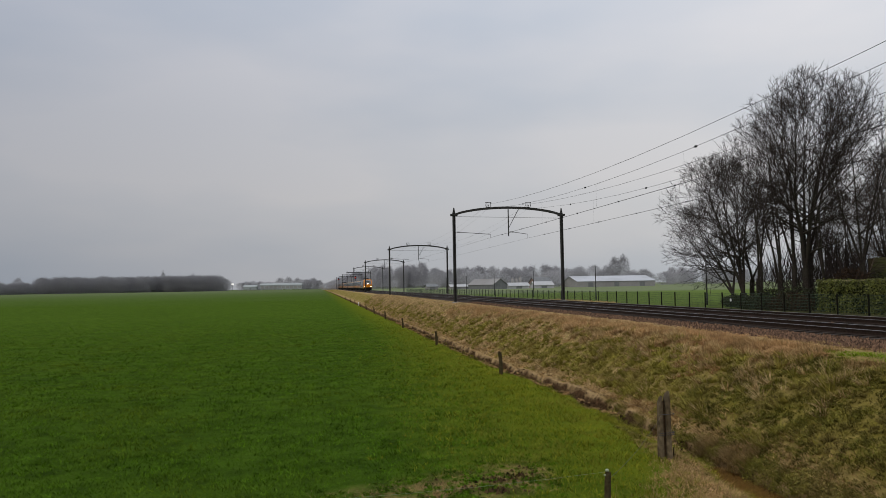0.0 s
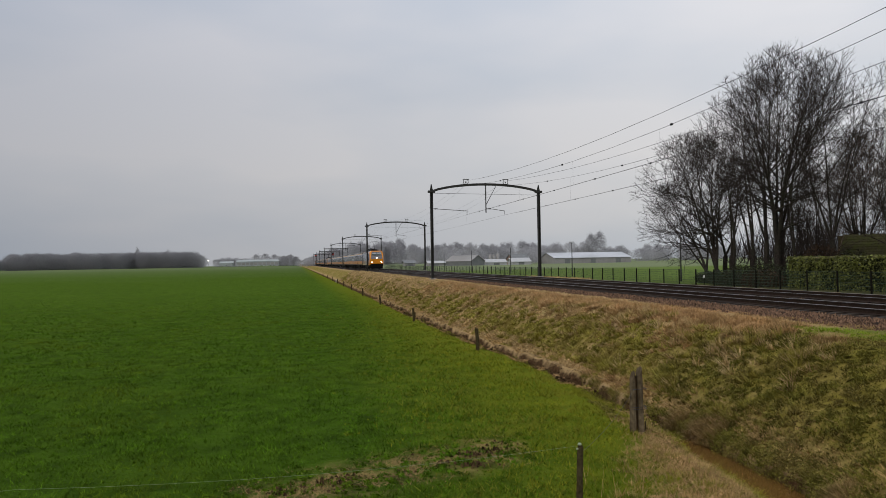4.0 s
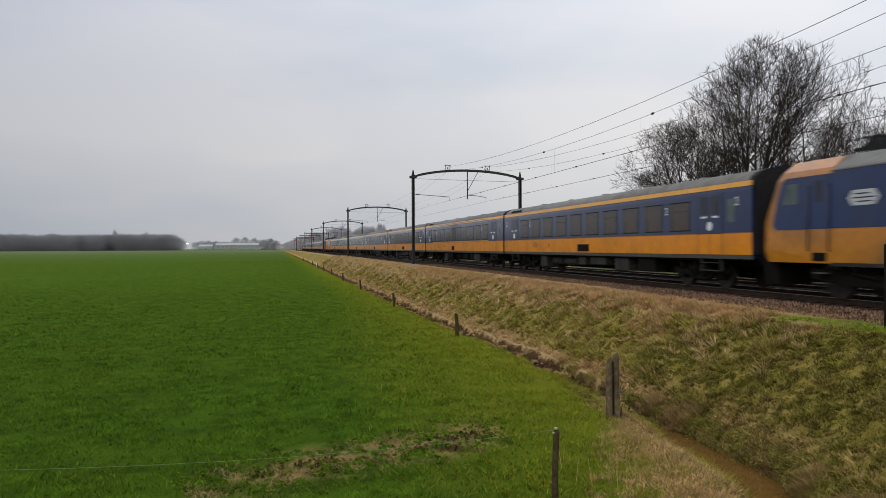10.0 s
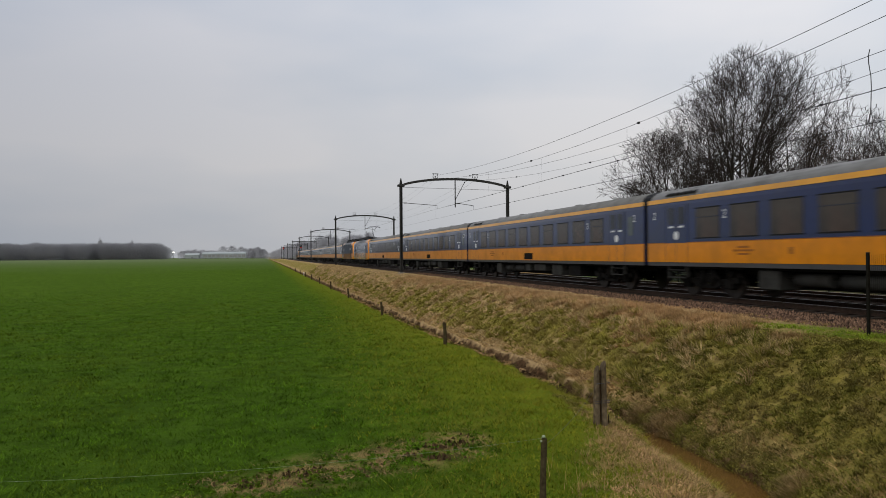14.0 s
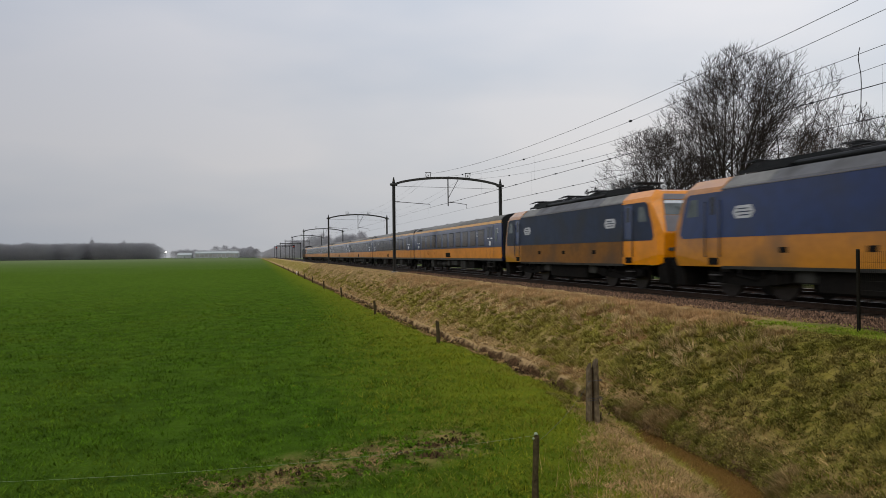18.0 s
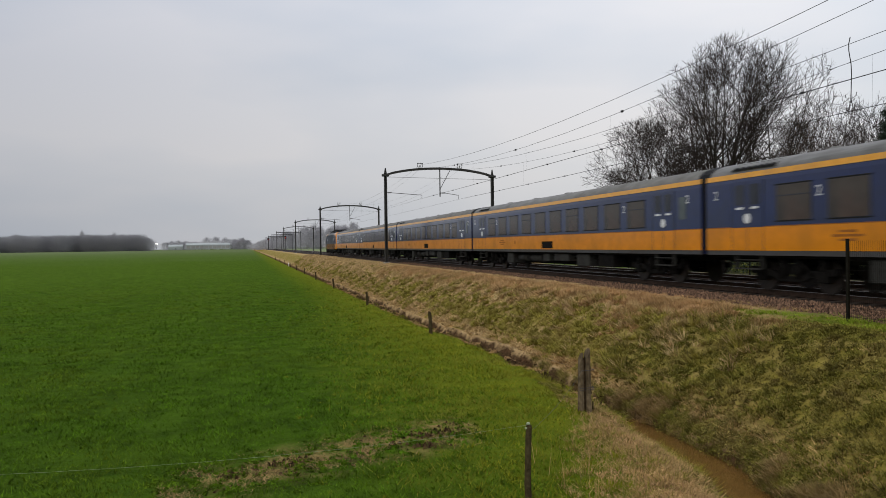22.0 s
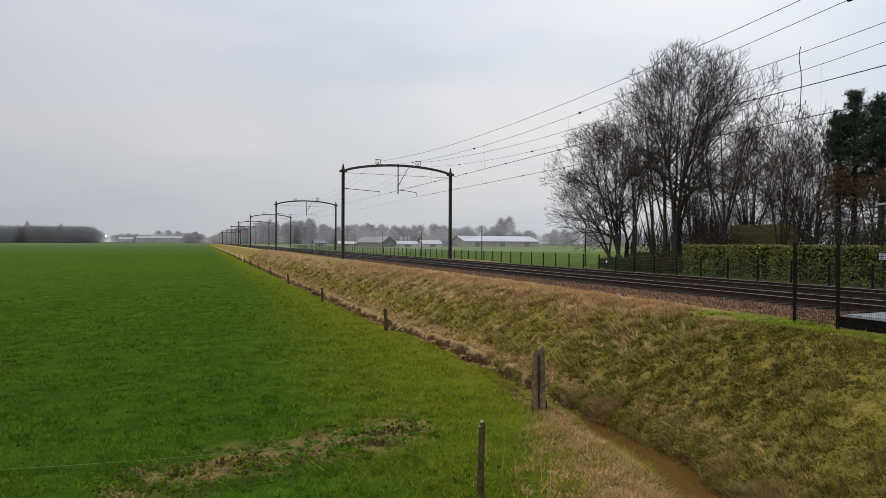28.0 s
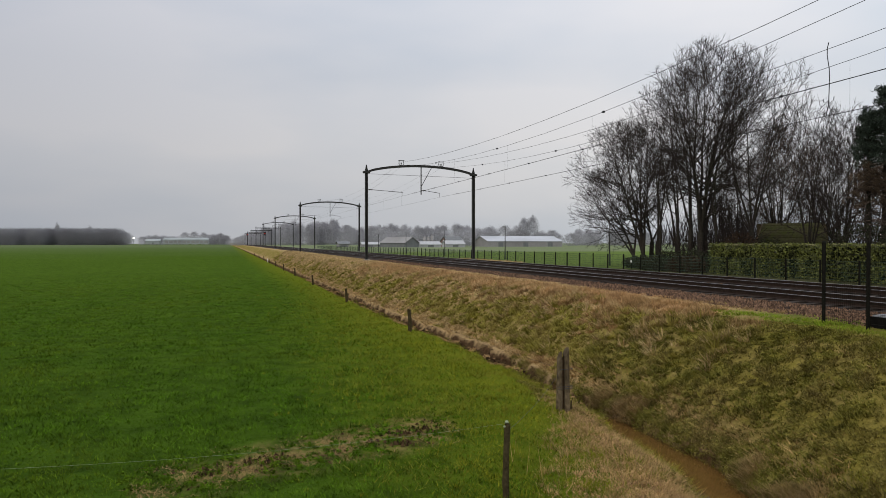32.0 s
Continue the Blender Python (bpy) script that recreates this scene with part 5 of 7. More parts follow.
# the old split strainer post at the corner: two weathered halves side by side
big = thing("strainer_post", "old split grey-brown wooden strainer post in the grass", "fence post", "posts along the ditch", (6.72, 13.75, -2.25))
for dx, dy, h, w, d, lean in ((-0.080, 0.02, 1.38, 0.043, 0.10, 0.008), (0.068, -0.01, 1.47, 0.05, 0.12, -0.012)):
    bm = B()
    rng = random.Random(int(h * 100))
    rings = []
    for u in (0, 0.2, 0.45, 0.7, 0.9, 1.0):
        s = 1.05 - 0.18 * u
        rings.append([bm.verts.new((dx + lean * u + s * w * cx * rng.uniform(0.9, 1.08), dy + s * d * cy * rng.uniform(0.9, 1.08), u * h + (0.09 * cx if u == 1 else 0)))
                      for cx, cy in ((-1, -0.5), (-0.6, -1), (0.6, -1), (1, -0.4), (1, 0.5), (0.5, 1), (-0.5, 1), (-1, 0.5))])
    for a, b in zip(rings, rings[1:]):
        for i in range(8):
            bm.faces.new((a[i], a[(i + 1) % 8], b[(i + 1) % 8], b[i]))
    bm.faces.new(rings[-1])
    part("split_half", bm, M_POST, big)
# dark backing added so the split looks shaded instead of see-through
bm = B()
hull(bm, [(sx * 0.05, y, 0) for sx in (-1, 1) for y in (-0.01, 0.09)] + [(sx * 0.045, y, 1.33 + 0.05 * sx) for sx in (-1, 1) for y in (0.0, 0.075)])
part("heartwood", bm, M_CLOD, big, "dark backing in the split")
for z in (0.72, 0.76, 1.12):
    bm = B()
    tube(bm, (-0.17, -0.12, z), (0.16, -0.13, z + 0.01), 0.006, n=4)
    tube(bm, (0.16, -0.13, z + 0.01), (0.19, 0.12, z), 0.006, n=4)
    part("binding_wire", bm, M_WIRE, big, "rusty binding wire")
bm = B()
tube(bm, (0.2, 0.05, 0), (0.21, 0.045, 0.44), 0.022, 0.016, 6)
part("side_stake", bm, M_DPOST, big)

wood_post(3.72, 9.28, 1.02, 0.044, M_DPOST, "slim dark weathered wooden fence post with a white insulator", -0.03, True)
for x, y, h in ((6.86, 27.6, 0.9), (6.8, 42.9, 0.78), (6.9, 61.3, 0.8), (6.95, 78.4, 0.8), (7.0, 95.0, 0.8), (7.05, 112.0, 0.8), (7.1, 129.0, 0.8), (7.2, 150.0, 0.8), (7.2, 172.0, 0.8), (7.2, 200.0, 0.8)):
    wood_post(x, y, h, 0.075, M_DPOST, "dark weathered wooden fence post beside the ditch", random.Random(int(y)).uniform(-0.03, 0.03))
bm = B()
tube(bm, (0, 0, 0), (0, 0, 0.75), 0.06, n=8)
mk = part("marker_stake", bm, M_WHITEWALL)
mk.location = (7.3, 137.5, -2.15)
tagged(mk, "short white marker stake at the ditch edge", "stake")


class Wood:
    """Gathers the tapered tubes of one tree."""

    def __init__(self):
        self.v, self.f = [], []

    def limb(self, pts, radii, n):
        base = len(self.v)
        for k, p in enumerate(pts):
            d = (pts[min(k + 1, len(pts) - 1)] - pts[max(k - 1, 0)])
            d = d.normalized() if d.length > 1e-6 else Vector((0, 0, 1))
            side = d.cross(Vector((0.31, 0.95, 0.11))).normalized()
            up = d.cross(side)
            for i in range(n):
                a = 2 * math.pi * i / n
                q = p + (side * math.cos(a) + up * math.sin(a)) * radii[k]
                self.v.append((q.x, q.y, q.z))
        for k in range(len(pts) - 1):
            for i in range(n):
                a, b = base + k * n + i, base + k * n + (i + 1) % n
                self.f.append((a, b, b + n, a + n))


def strand(name, pts, r, mat, label):
    """A slack wire through the given points, as one running tube."""
    run = [Vector(pts[0])]
    for a, b in zip(pts, pts[1:]):
        run += [Vector(a).lerp(Vector(b), k / 8) - Vector((0, 0, 0.10 * (1 - (2 * k / 8 - 1) ** 2))) for k in range(1, 9)]
    w = Wood()
    w.limb(run, [r] * len(run), 4)
    return tagged(raw(name, w.v, w.f, mat), label, "fence wire")


strand("field_wire", [(3.69, 9.28, -0.99), (-3.2, 9.22, -1.02), (-12.0, 9.2, -1.05)], 0.001, M_TWINE, "thin pale electric fence wire along the meadow")
strand("ditch_wire", [(3.69, 9.28, -1.1), (6.66, 13.7, -1.12), (6.86, 27.6, -1.2), (6.8, 42.9, -1.3)], 0.0025, M_WIRE, "thin rusty wire between the ditch posts")

# double-rod mesh fence by the crossing
mesh_fence = thing("mesh_fence", "dark green double-rod mesh fence on square steel posts", "fence", at=(12.42, 0, 0))
FENCE_Y = [12.72, 11.58, 9.1, 6.6, 4.1]
for y in FENCE_Y:
    bm = B()
    box(bm, -0.03, 0.03, y - 0.03, y + 0.03, -0.6, 1.5, 0.006)
    pst = part("post", bm, M_IRON, mesh_fence)
    bm = B()
    box(bm, -0.034, 0.034, y - 0.034, y + 0.034, 1.5, 1.525, 0.01)
    part("post_cap", bm, M_IRON, pst)
for a, b in zip(FENCE_Y, FENCE_Y[1:]):
    bm = B()
    n = int((a - b) / 0.05)
    for k in range(1, n):
        y = b + (a - b) * k / n
        tube(bm, (0.035, y, -0.2), (0.035, y, 1.48), 0.0022, n=3, caps=False)
    for k in range(8):
        z = -0.15 + 0.2 * k
        for dx in (0.03, 0.042):
            tube(bm, (dx, b, z), (dx, a, z), 0.0035, n=4, caps=False)
    part("mesh_panel", bm, M_IRON, mesh_fence, "fine rod mesh panel")

# anti-trespass grating beside the track
grat = thing("trackside_grating", "pale galvanised grating with ribs on a dark kerb beside the track", "grating", at=(12.75, 0, 0.13))
bm = B()
prism(bm, [(0.0, -0.44), (1.75, -0.44), (1.75, -0.12), (0.0, -0.16)], "y", 2.0, 11.85)
part("kerb", bm, M_UNDER, grat, "dark concrete kerb")
bm = B()
prism(bm, [(0.02, -0.158), (1.72, -0.118), (1.72, -0.09), (0.02, -0.13)], "y", 2.1, 11.8)
part("plate", bm, M_PANEL, grat)
bm = B()
prism(bm, [(0.0, -0.03), (1.66, 0.01), (1.66, 0.03), (0.0, -0.01)], "y", -0.016, 0.016)
rib = part("rib", bm, M_PANEL, grat)
rib.location = (0.05, 11.7, -0.1)
for k in range(1, 86):
    piece("rib", rib.data, grat, pose(0.05, 11.7 - 0.115 * k, -0.1))

# low mesh fence on the far side of the tracks
far_fence = thing("boundary_fence", "low dark green mesh fence with slim posts behind the tracks", "fence", at=(25.0, 0, 0))
bm = B()
box(bm, -0.035, 0.035, -0.035, 0.035, -0.45, 0.76, 0.008)
fp = part("post", bm, M_IRON, far_fence)
fp.location = (0, 17.56, 0)
for k in range(1, 90):
    piece("post", fp.data, far_fence, pose(0, 17.56 + 2.06 * k, 0))
bm = B()
y = 14.0
while y < 210:
    tube(bm, (0, y, -0.28), (0, y, 0.7), 0.006, n=3, caps=False)
    y += 0.11 if y < 90 else 0.2
for k in range(7):
    z = -0.25 + 0.16 * k
    tube(bm, (0, 14.0, z), (0, 210.0, z), 0.007, n=4, caps=False)
tagged(part("wire_mesh", bm, M_GREENF, far_fence), kind="stuff")


# ---- street lamps, signs ----
def build_lamp():
    la = thing("street_lamp", "slim grey street lamp with a flat short arm", "street lamp", "street lamps")
    bm = B()
    tube(bm, (0, 0, -0.1), (0, 0, 3.72), 0.06, 0.04, 8)
    part("pole", bm, M_PORTAL, la)
    bm = B()
    box(bm, -0.06, 0.06, -0.05, 0.72, 3.70, 3.78, 0.02)
    part("lamp_head", bm, M_PANEL, la, "flat lamp head")
    bm = B()
    box(bm, -0.05, 0.05, 0.3, 0.68, 3.685, 3.699)
    part("lens", bm, M_BLIND, la)
    bm = B()
    tube(bm, (0, 0, -0.1), (0, 0, 0.9), 0.075, n=8)
    part("base_sleeve", bm, M_PORTAL, la)
    return la


lamp = build_lamp()
lamp.location = (30.0, 76.1, -0.36)
for y in (25.1, 52.9, 99.6, 123.0, 147.0, 171.0):
    copy_thing(lamp, pose(30.0, y, -0.36))

sg = thing("white_sign", "small white sign plate with dark bars on the hedge fence", "sign", at=(27.2, 22.85, 0))
bm = B()
box(bm, -0.35, -0.33, -0.155, 0.155, 0.86, 1.12, 0.004)
pl = part("plate", bm, M_EMBLEM, sg)
bm = B()
for z in (0.92, 0.99, 1.06):
    box(bm, -0.3535, -0.35, -0.11, 0.11, z - 0.018, z + 0.018)
part("bars", bm, M_FRAME, pl)
bm = B()
tube(bm, (-0.31, 0, -0.4), (-0.31, 0, 1.1), 0.025, n=6)
part("stake", bm, M_IRON, sg)
sg2 = thing("small_marker", "small white round marker on the boundary fence", "sign", at=(24.93, 41.2, 0))
bm = B()
tube(bm, (-0.03, 0, 0.30), (-0.01, 0, 0.30), 0.09, n=12)
part("disc", bm, M_WHITEWALL, sg2)
bm = B()
box(bm, -0.022, 0.0, -0.02, 0.02, -0.45, 0.34)
part("stake", bm, M_IRON, sg2)


# ---- plants ----
def leaves(n, centre_fn, size, rng, flat=0.0):
    """Triangles of leaf size at places that centre_fn(rng, n) gives."""
    c = centre_fn(rng, n)
    a = rng.normal(size=(n, 3))
    a /= np.linalg.norm(a, axis=1)[:, None]
    b = np.cross(a, rng.normal(size=(n, 3)))
    b /= np.linalg.norm(b, axis=1)[:, None]
    s = size * rng.uniform(0.6, 1.4, size=(n, 1))
    v = np.stack([c - a * s * 0.5 - b * s * 0.3, c + a * s * 0.6, c - a * s * 0.5 + b * s * 0.35], 1)
    return v


def hedge_places(rng, n):
    """On the trimmed faces of the hedge, a little in and out."""
    y = rng.uniform(4.0, 37.3, n)
    face = rng.uniform(size=n)
    u = rng.uniform(0, 1, n)
    wob = 0.09 * np.sin(y * 1.7) + 0.06 * np.sin(y * 4.1 + 1) + rng.normal(0, 0.05, n)
    x = np.where(face < 0.72, 27.95 + wob, 27.95 + 1.1 * u)
    top = 1.36 + 0.03 * np.sin(y * 2.3) + np.maximum(0, rng.normal(0, 0.03, n))
    z = np.where(face < 0.72, -0.4 + (top + 0.4) * u, top + rng.normal(0, 0.025, n))
    end = rng.uniform(size=n) < 0.05
    y = np.where(end, 37.3 + rng.normal(0, 0.08, n), y)
    x = np.where(end, 28.0 + 1.0 * rng.uniform(size=n), x)
    return np.stack([x, y, z], 1)


hd = thing("hedge", "clipped evergreen laurel hedge with a level top", "hedge", at=(0, 0, 0))
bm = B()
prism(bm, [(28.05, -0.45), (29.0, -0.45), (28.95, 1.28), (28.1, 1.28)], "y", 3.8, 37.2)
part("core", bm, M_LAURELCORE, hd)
g_rng = np.random.default_rng(4)
tagged(tris("foliage", leaves(30000, hedge_places, 0.115, g_rng), M_LAUREL, hd), kind="stuff")
n = 5200
y = g_rng.uniform(4.0, 37.3, n)
q = np.stack([28.0 + 0.95 * g_rng.uniform(size=n) ** 2, y, 1.385 + 0.02 * np.sin(y * 2.3) + g_rng.normal(0, 0.014, n)], 1)
d = g_rng.normal(0, 1, (n, 3)) * [0.05, 0.07, 0.018]
tagged(tris("clipped_top", np.stack([q - d, q + d, q + d[:, [1, 0, 2]] * 0.5 + [0, 0, 0.012]], 1), M_CUT, hd), kind="stuff")
bm = B()
rng = random.Random(3)
for k in range(46):
    y = 4.5 + 0.71 * k
    tube(bm, (28.35, y, -0.4), (28.3 + rng.uniform(-0.2, 0.2), y + rng.uniform(-0.2, 0.2), 0.6), 0.03, 0.015, 5)
part("bare_wood", bm, M_BARK, hd)


def shrub_places(boxes):
    def f(rng, n):
        k = rng.integers(0, len(boxes), n)
        b = np.array(boxes)[k]
        d = rng.normal(size=(n, 3))
        d /= np.linalg.norm(d, axis=1)[:, None]
        r = rng.uniform(0.35, 1.0, (n, 1)) ** 0.5
        return b[:, :3] + d * r * b[:, 3:]
    return f


SHRUBS = [(27.6, 39.2, 0.0, 1.2, 1.6, 0.75), (27.2, 41.6, -0.1, 1.0, 1.6, 0.6), (28.4, 43.8, -0.1, 1.3, 1.8, 0.7), (29.0, 40.5, 0.2, 1.4, 1.6, 0.9),
          (31.2, 38.6, 0.9, 1.3, 1.4, 1.3), (31.0, 33.0, 0.4, 1.2, 2.0, 0.7), (33.0, 31.0, 1.2, 1.6, 2.0, 1.5), (32.5, 27.5, 1.1, 1.5, 2.2, 1.6), (33.0, 24.0, 1.0, 1.5, 2.0, 1.5),
          (34.5, 41.0, 0.8, 1.5, 2.5, 1.3), (30.5, 45.5, 0.2, 1.2, 1.8, 0.7), (29.0, 47.0, 0.0, 1.0, 1.6, 0.5)]
for k, s in enumerate(SHRUBS):
    sh = thing("shrub", "dark low evergreen and bare-stemmed shrub under the trees", "shrub", "shrubs under the trees", (s[0], s[1], -0.4))
    g_rng = np.random.default_rng(20 + k)
    local = [(0, 0, s[2] + 0.4, *s[3:])]
    tagged(tris("foliage", leaves(2200, shrub_places(local), 0.11, g_rng), M_SHRUB if k % 4 else M_RUSSET, sh), kind="stuff")
    bm = B()
    rng = random.Random(k)
    for j in range(26):
        a, e = rng.uniform(0, 6.28), rng.uniform(0.3, 1.0)
        tube(bm, (rng.uniform(-0.4, 0.4), rng.uniform(-0.5, 0.5), -0.1), (s[3] * e * math.cos(a), s[4] * e * math.sin(a), s[2] + 0.4 + s[5] * rng.uniform(0.2, 1.0)), 0.022, 0.006, 4, caps=False)
    part("bare_wood", bm, M_TWIG, sh)


def grow(seed, crowns, stems=4, fork=2.5, spread=0.3, girth=0.22, lean=(0.0, 0.0), rise=0.10, limbs=9, fill=1.0, tip=0.0078, away=(0.0, 0.0), boughs=0):
    """A leafless tree: stems that part at the fork, limbs, branches and twigs that keep within its crowns (x, y, z, rx, ry, rz).
    spread: how far the stems lean out; rise: how strongly the wood turns upwards; away: the side to which the stems lean."""
    rng = random.Random(seed)
    stem, twig, fine = Wood(), Wood(), []
    cr = [(Vector(c[:3]), c[3:]) for c in crowns]

    def room(p, d):
        """How far it is from p along d to the outside of the crowns."""
        most = 0.0
        for c, r in cr:
            q = [(p[i] - c[i]) / r[i] for i in range(3)]
            v = [d[i] / r[i] for i in range(3)]
            a, b, k = sum(i * i for i in v), sum(i * j for i, j in zip(q, v)), sum(i * i for i in q) - 1
            disc = b * b - a * k
            if disc > 0:
                most = max(most, (-b + math.sqrt(disc)) / a)
        return most

    def wood(p, d, ln, r, level, up):
        segs = (9, 7, 5, 4)[level]
        wob = (0.055, 0.065, 0.085, 0.09)[level]
        pts, dirs = [p.copy()], [d.copy()]
        for k in range(segs):
            d = (d + Vector((rng.gauss(0, wob), rng.gauss(0, wob), rng.gauss(0, wob) + up))).normalized()
            p = p + d * (ln / segs)
            pts.append(p)
            dirs.append(d)
        end = max(tip, 0.05 * r)
        radii = [r + (end - r) * (k / segs) ** 0.8 for k in range(segs + 1)]
        (stem if r > 0.03 else twig).limb(pts, radii, 8 if r > 0.09 else 5 if r > 0.03 else 3)
        if level == 3:
            for k in range(1, segs + 1):
                for j in range(2 if k > 2 else 1):
                    v = (dirs[k] + Vector((rng.gauss(0, 0.42), rng.gauss(0, 0.42), rng.gauss(0.05, 0.38)))).normalized()
                    s = v.cross(Vector((rng.gauss(0, 1), rng.gauss(0, 1), rng.gauss(0, 1)))).normalized() * tip
                    fine.append((*(pts[k] - s), *(pts[k] + s), *(pts[k] + v * rng.uniform(0.18, 0.55))))
            return
        n = max(2, int((limbs, 7.0, 4.6)[level] * fill * (1.0 if level == 0 else min(1.3, 0.45 + ln / (3.4, 3.4, 1.6)[level]))))
        turn = rng.uniform(0, 6.28)
        for i in range(n):
            u = (0.06, 0.2, 0.12)[level] + (0.94, 0.82, 0.88)[level] * (i + rng.uniform(0.1, 0.9)) / n
            u = min(u, 0.98)
            k = min(segs - 1, int(u * segs))
            f = u * segs - k
            q, ax = pts[k].lerp(pts[k + 1], f), dirs[k + 1]
            turn += 2.4 + rng.uniform(-0.5, 0.5)
            side = ax.cross(Vector((0.3, 0.9, 0.2))).normalized()
            side = side * math.cos(turn) + ax.cross(side) * math.sin(turn)
            a = radians(80 - 48 * u + rng.gauss(0, 9) if level == 0 else rng.uniform(30, 62))
            v = (ax * math.cos(a) + side * math.sin(a) + Vector((0, 0, rng.uniform(-0.05, 0.2)))).normalized()
            out = q - Vector((crowns[0][0], crowns[0][1], crowns[0][2] - 0.55 * crowns[0][5]))
            v = (v + out.normalized() * (0.10, 0.20, 0.22)[level]).normalized()
            left = room(q, v)
            reach = ln * ((0.58, 0.58, 0.62)[level]) * (1.08 - 0.62 * u) * rng.uniform(0.6, 1.2)
            span = min(reach, left * rng.uniform(0.85, 1.06)) if level else left * rng.uniform(0.7, 1.02)
            if span < (0.5, 0.3, 0.2)[level]:
                continue
            wood(q, v, span, max(tip * 1.1, min(radii[k] * 0.66, 0.0185 * span ** 1.2 + tip)), level + 1, up * 0.5 + 0.008)

    top = Vector((lean[0] * fork, lean[1] * fork, fork))
    n = max(4, int(fork / 0.6))
    base = [Vector((0, 0, -0.25)).lerp(top, k / n) + Vector((0.04 * math.sin(seed + k), 0.04 * math.cos(seed * 2 + k), 0)) for k in range(n + 1)]
    stem.limb(base, [girth * (1.25 if k == 0 else 1.08 if k == 1 else 1.0 - 0.12 * k / n) for k in range(n + 1)], 10)
    turn = rng.uniform(0, 6.28)
    for s in range(stems):
        turn += 6.283 / stems + rng.uniform(-0.25, 0.25)
        out = spread * (0.25 if s == 0 else rng.uniform(0.6, 1.15))
        d = Vector((math.cos(turn) * out + away[0], math.sin(turn) * out + away[1], 1.0)).normalized()
        k = n - (s % 3 if n > 5 else 0)
        q = base[k]
        wood(q, d, room(q, d) * rng.uniform(0.80, 0.95), girth * (0.92 if stems == 1 else rng.uniform(0.42, 0.66)), 0, rise * (0.6 if s else 0.3))
    for j in range(boughs):
        k = max(1, int(n * rng.uniform(0.35, 1.0)))
        a = rng.uniform(0, 6.28)
        wood(base[min(k, n)], Vector((math.cos(a), math.sin(a), rng.uniform(0.1, 0.5))).normalized(), rng.uniform(1.2, 2.7), 0.028, 1, 0.01)
    return stem, twig, np.array(fine).reshape(-1, 3, 3)


def plant(seed, x, y, label, crowns, name="bare_tree", mat=None, **kw):
    stem, twig, fine = grow(seed, crowns, **kw)
    tr = thing(name, label, "tree", "trees behind the hedge", (x, y, height(x)))
    raw("trunk", stem.v, stem.f, M_BARK, tr, smooth=True)
    tagged(raw("crown", twig.v, twig.f, mat or M_TWIG, tr), kind="stuff")
    tagged(tris("outer_crown", fine, mat or M_TWIG, tr), kind="stuff")
    return tr


BARE = "tall leafless tree with dense fine twigs"
plant(1, 31.4, 50.0, "leafless tree with long limbs sweeping low and wide", [(0, 4.5, 6.9, 3.6, 6.6, 5.2), (0, 6.2, 3.9, 2.8, 5.6, 2.8)],
      stems=4, fork=0.9, spread=0.24, girth=0.27, lean=(0, 0.06), away=(0, 0.26), rise=0.0, limbs=16, fill=1.15)
plant(20, 31.0, 50.8, "low leafless tree with limbs sweeping wide", [(0, 4.4, 4.7, 2.6, 5.3, 3.7), (0, 5.6, 3.0, 2.2, 4.6, 1.9)],
      stems=4, fork=0.8, spread=0.34, girth=0.17, away=(0, 0.55), rise=0.01, limbs=12, fill=1.05)
plant(2, 31.6, 48.3, BARE, [(0, 1.6, 8.9, 2.9, 4.3, 5.4)], stems=2, fork=2.0, spread=0.16, girth=0.21, lean=(0, 0.05), away=(0, 0.08), rise=0.02, limbs=15, fill=1.0, boughs=5)
plant(3, 31.0, 47.2, "slim leafless tree with dense fine twigs", [(0, 0.6, 9.2, 1.9, 2.5, 5.2)], stems=1, fork=2.4, spread=0.1, girth=0.10, rise=0.02, limbs=14, fill=0.9, boughs=4)
plant(4, 31.6, 45.9, BARE, [(0, 0.9, 9.6, 2.8, 3.5, 5.8)], stems=2, fork=2.4, spread=0.20, girth=0.18, away=(0, 0.06), rise=0.02, limbs=14, fill=0.95, boughs=6)
plant(6, 32.2, 45.2, "slim leafless tree with dense fine twigs", [(0, 0.6, 9.6, 2.0, 2.4, 5.4)], stems=1, fork=1.6, spread=0.1, girth=0.12, rise=0.02, limbs=12, fill=0.8, boughs=4)
plant(16, 31.3, 44.0, BARE, [(0, 0.5, 10.0, 2.6, 3.0, 5.9)], stems=2, fork=2.8, spread=0.20, girth=0.19, away=(0, 0.04), rise=0.02, limbs=14, fill=0.9, boughs=6)
plant(5, 31.2, 42.7, "tallest leafless tree with a broad round crown", [(0, -1.3, 9.6, 3.8, 5.0, 6.0)], stems=6, fork=2.6, spread=0.20, girth=0.25, away=(0, -0.08), rise=0.03, limbs=14, fill=1.05, boughs=4)
plant(7, 32.6, 39.3, "leafless tree with a broad round crown", [(0, -0.9, 8.9, 3.2, 4.0, 5.4)], stems=3, fork=2.8, spread=0.34, girth=0.18, rise=0.03, limbs=13, fill=0.95, boughs=5)
plant(17, 31.9, 46.6, "slim leafless tree with dense fine twigs", [(0, 0.4, 8.6, 1.8, 2.0, 5.0)], stems=1, fork=1.6, spread=0.1, girth=0.10, rise=0.02, limbs=12, fill=0.8, boughs=5)
plant(18, 31.5, 41.4, "slim leafless tree with dense fine twigs", [(0, -0.6, 9.4, 2.2, 2.6, 5.4)], stems=2, fork=2.0, spread=0.14, girth=0.15, rise=0.02, limbs=13, fill=0.9, boughs=4)
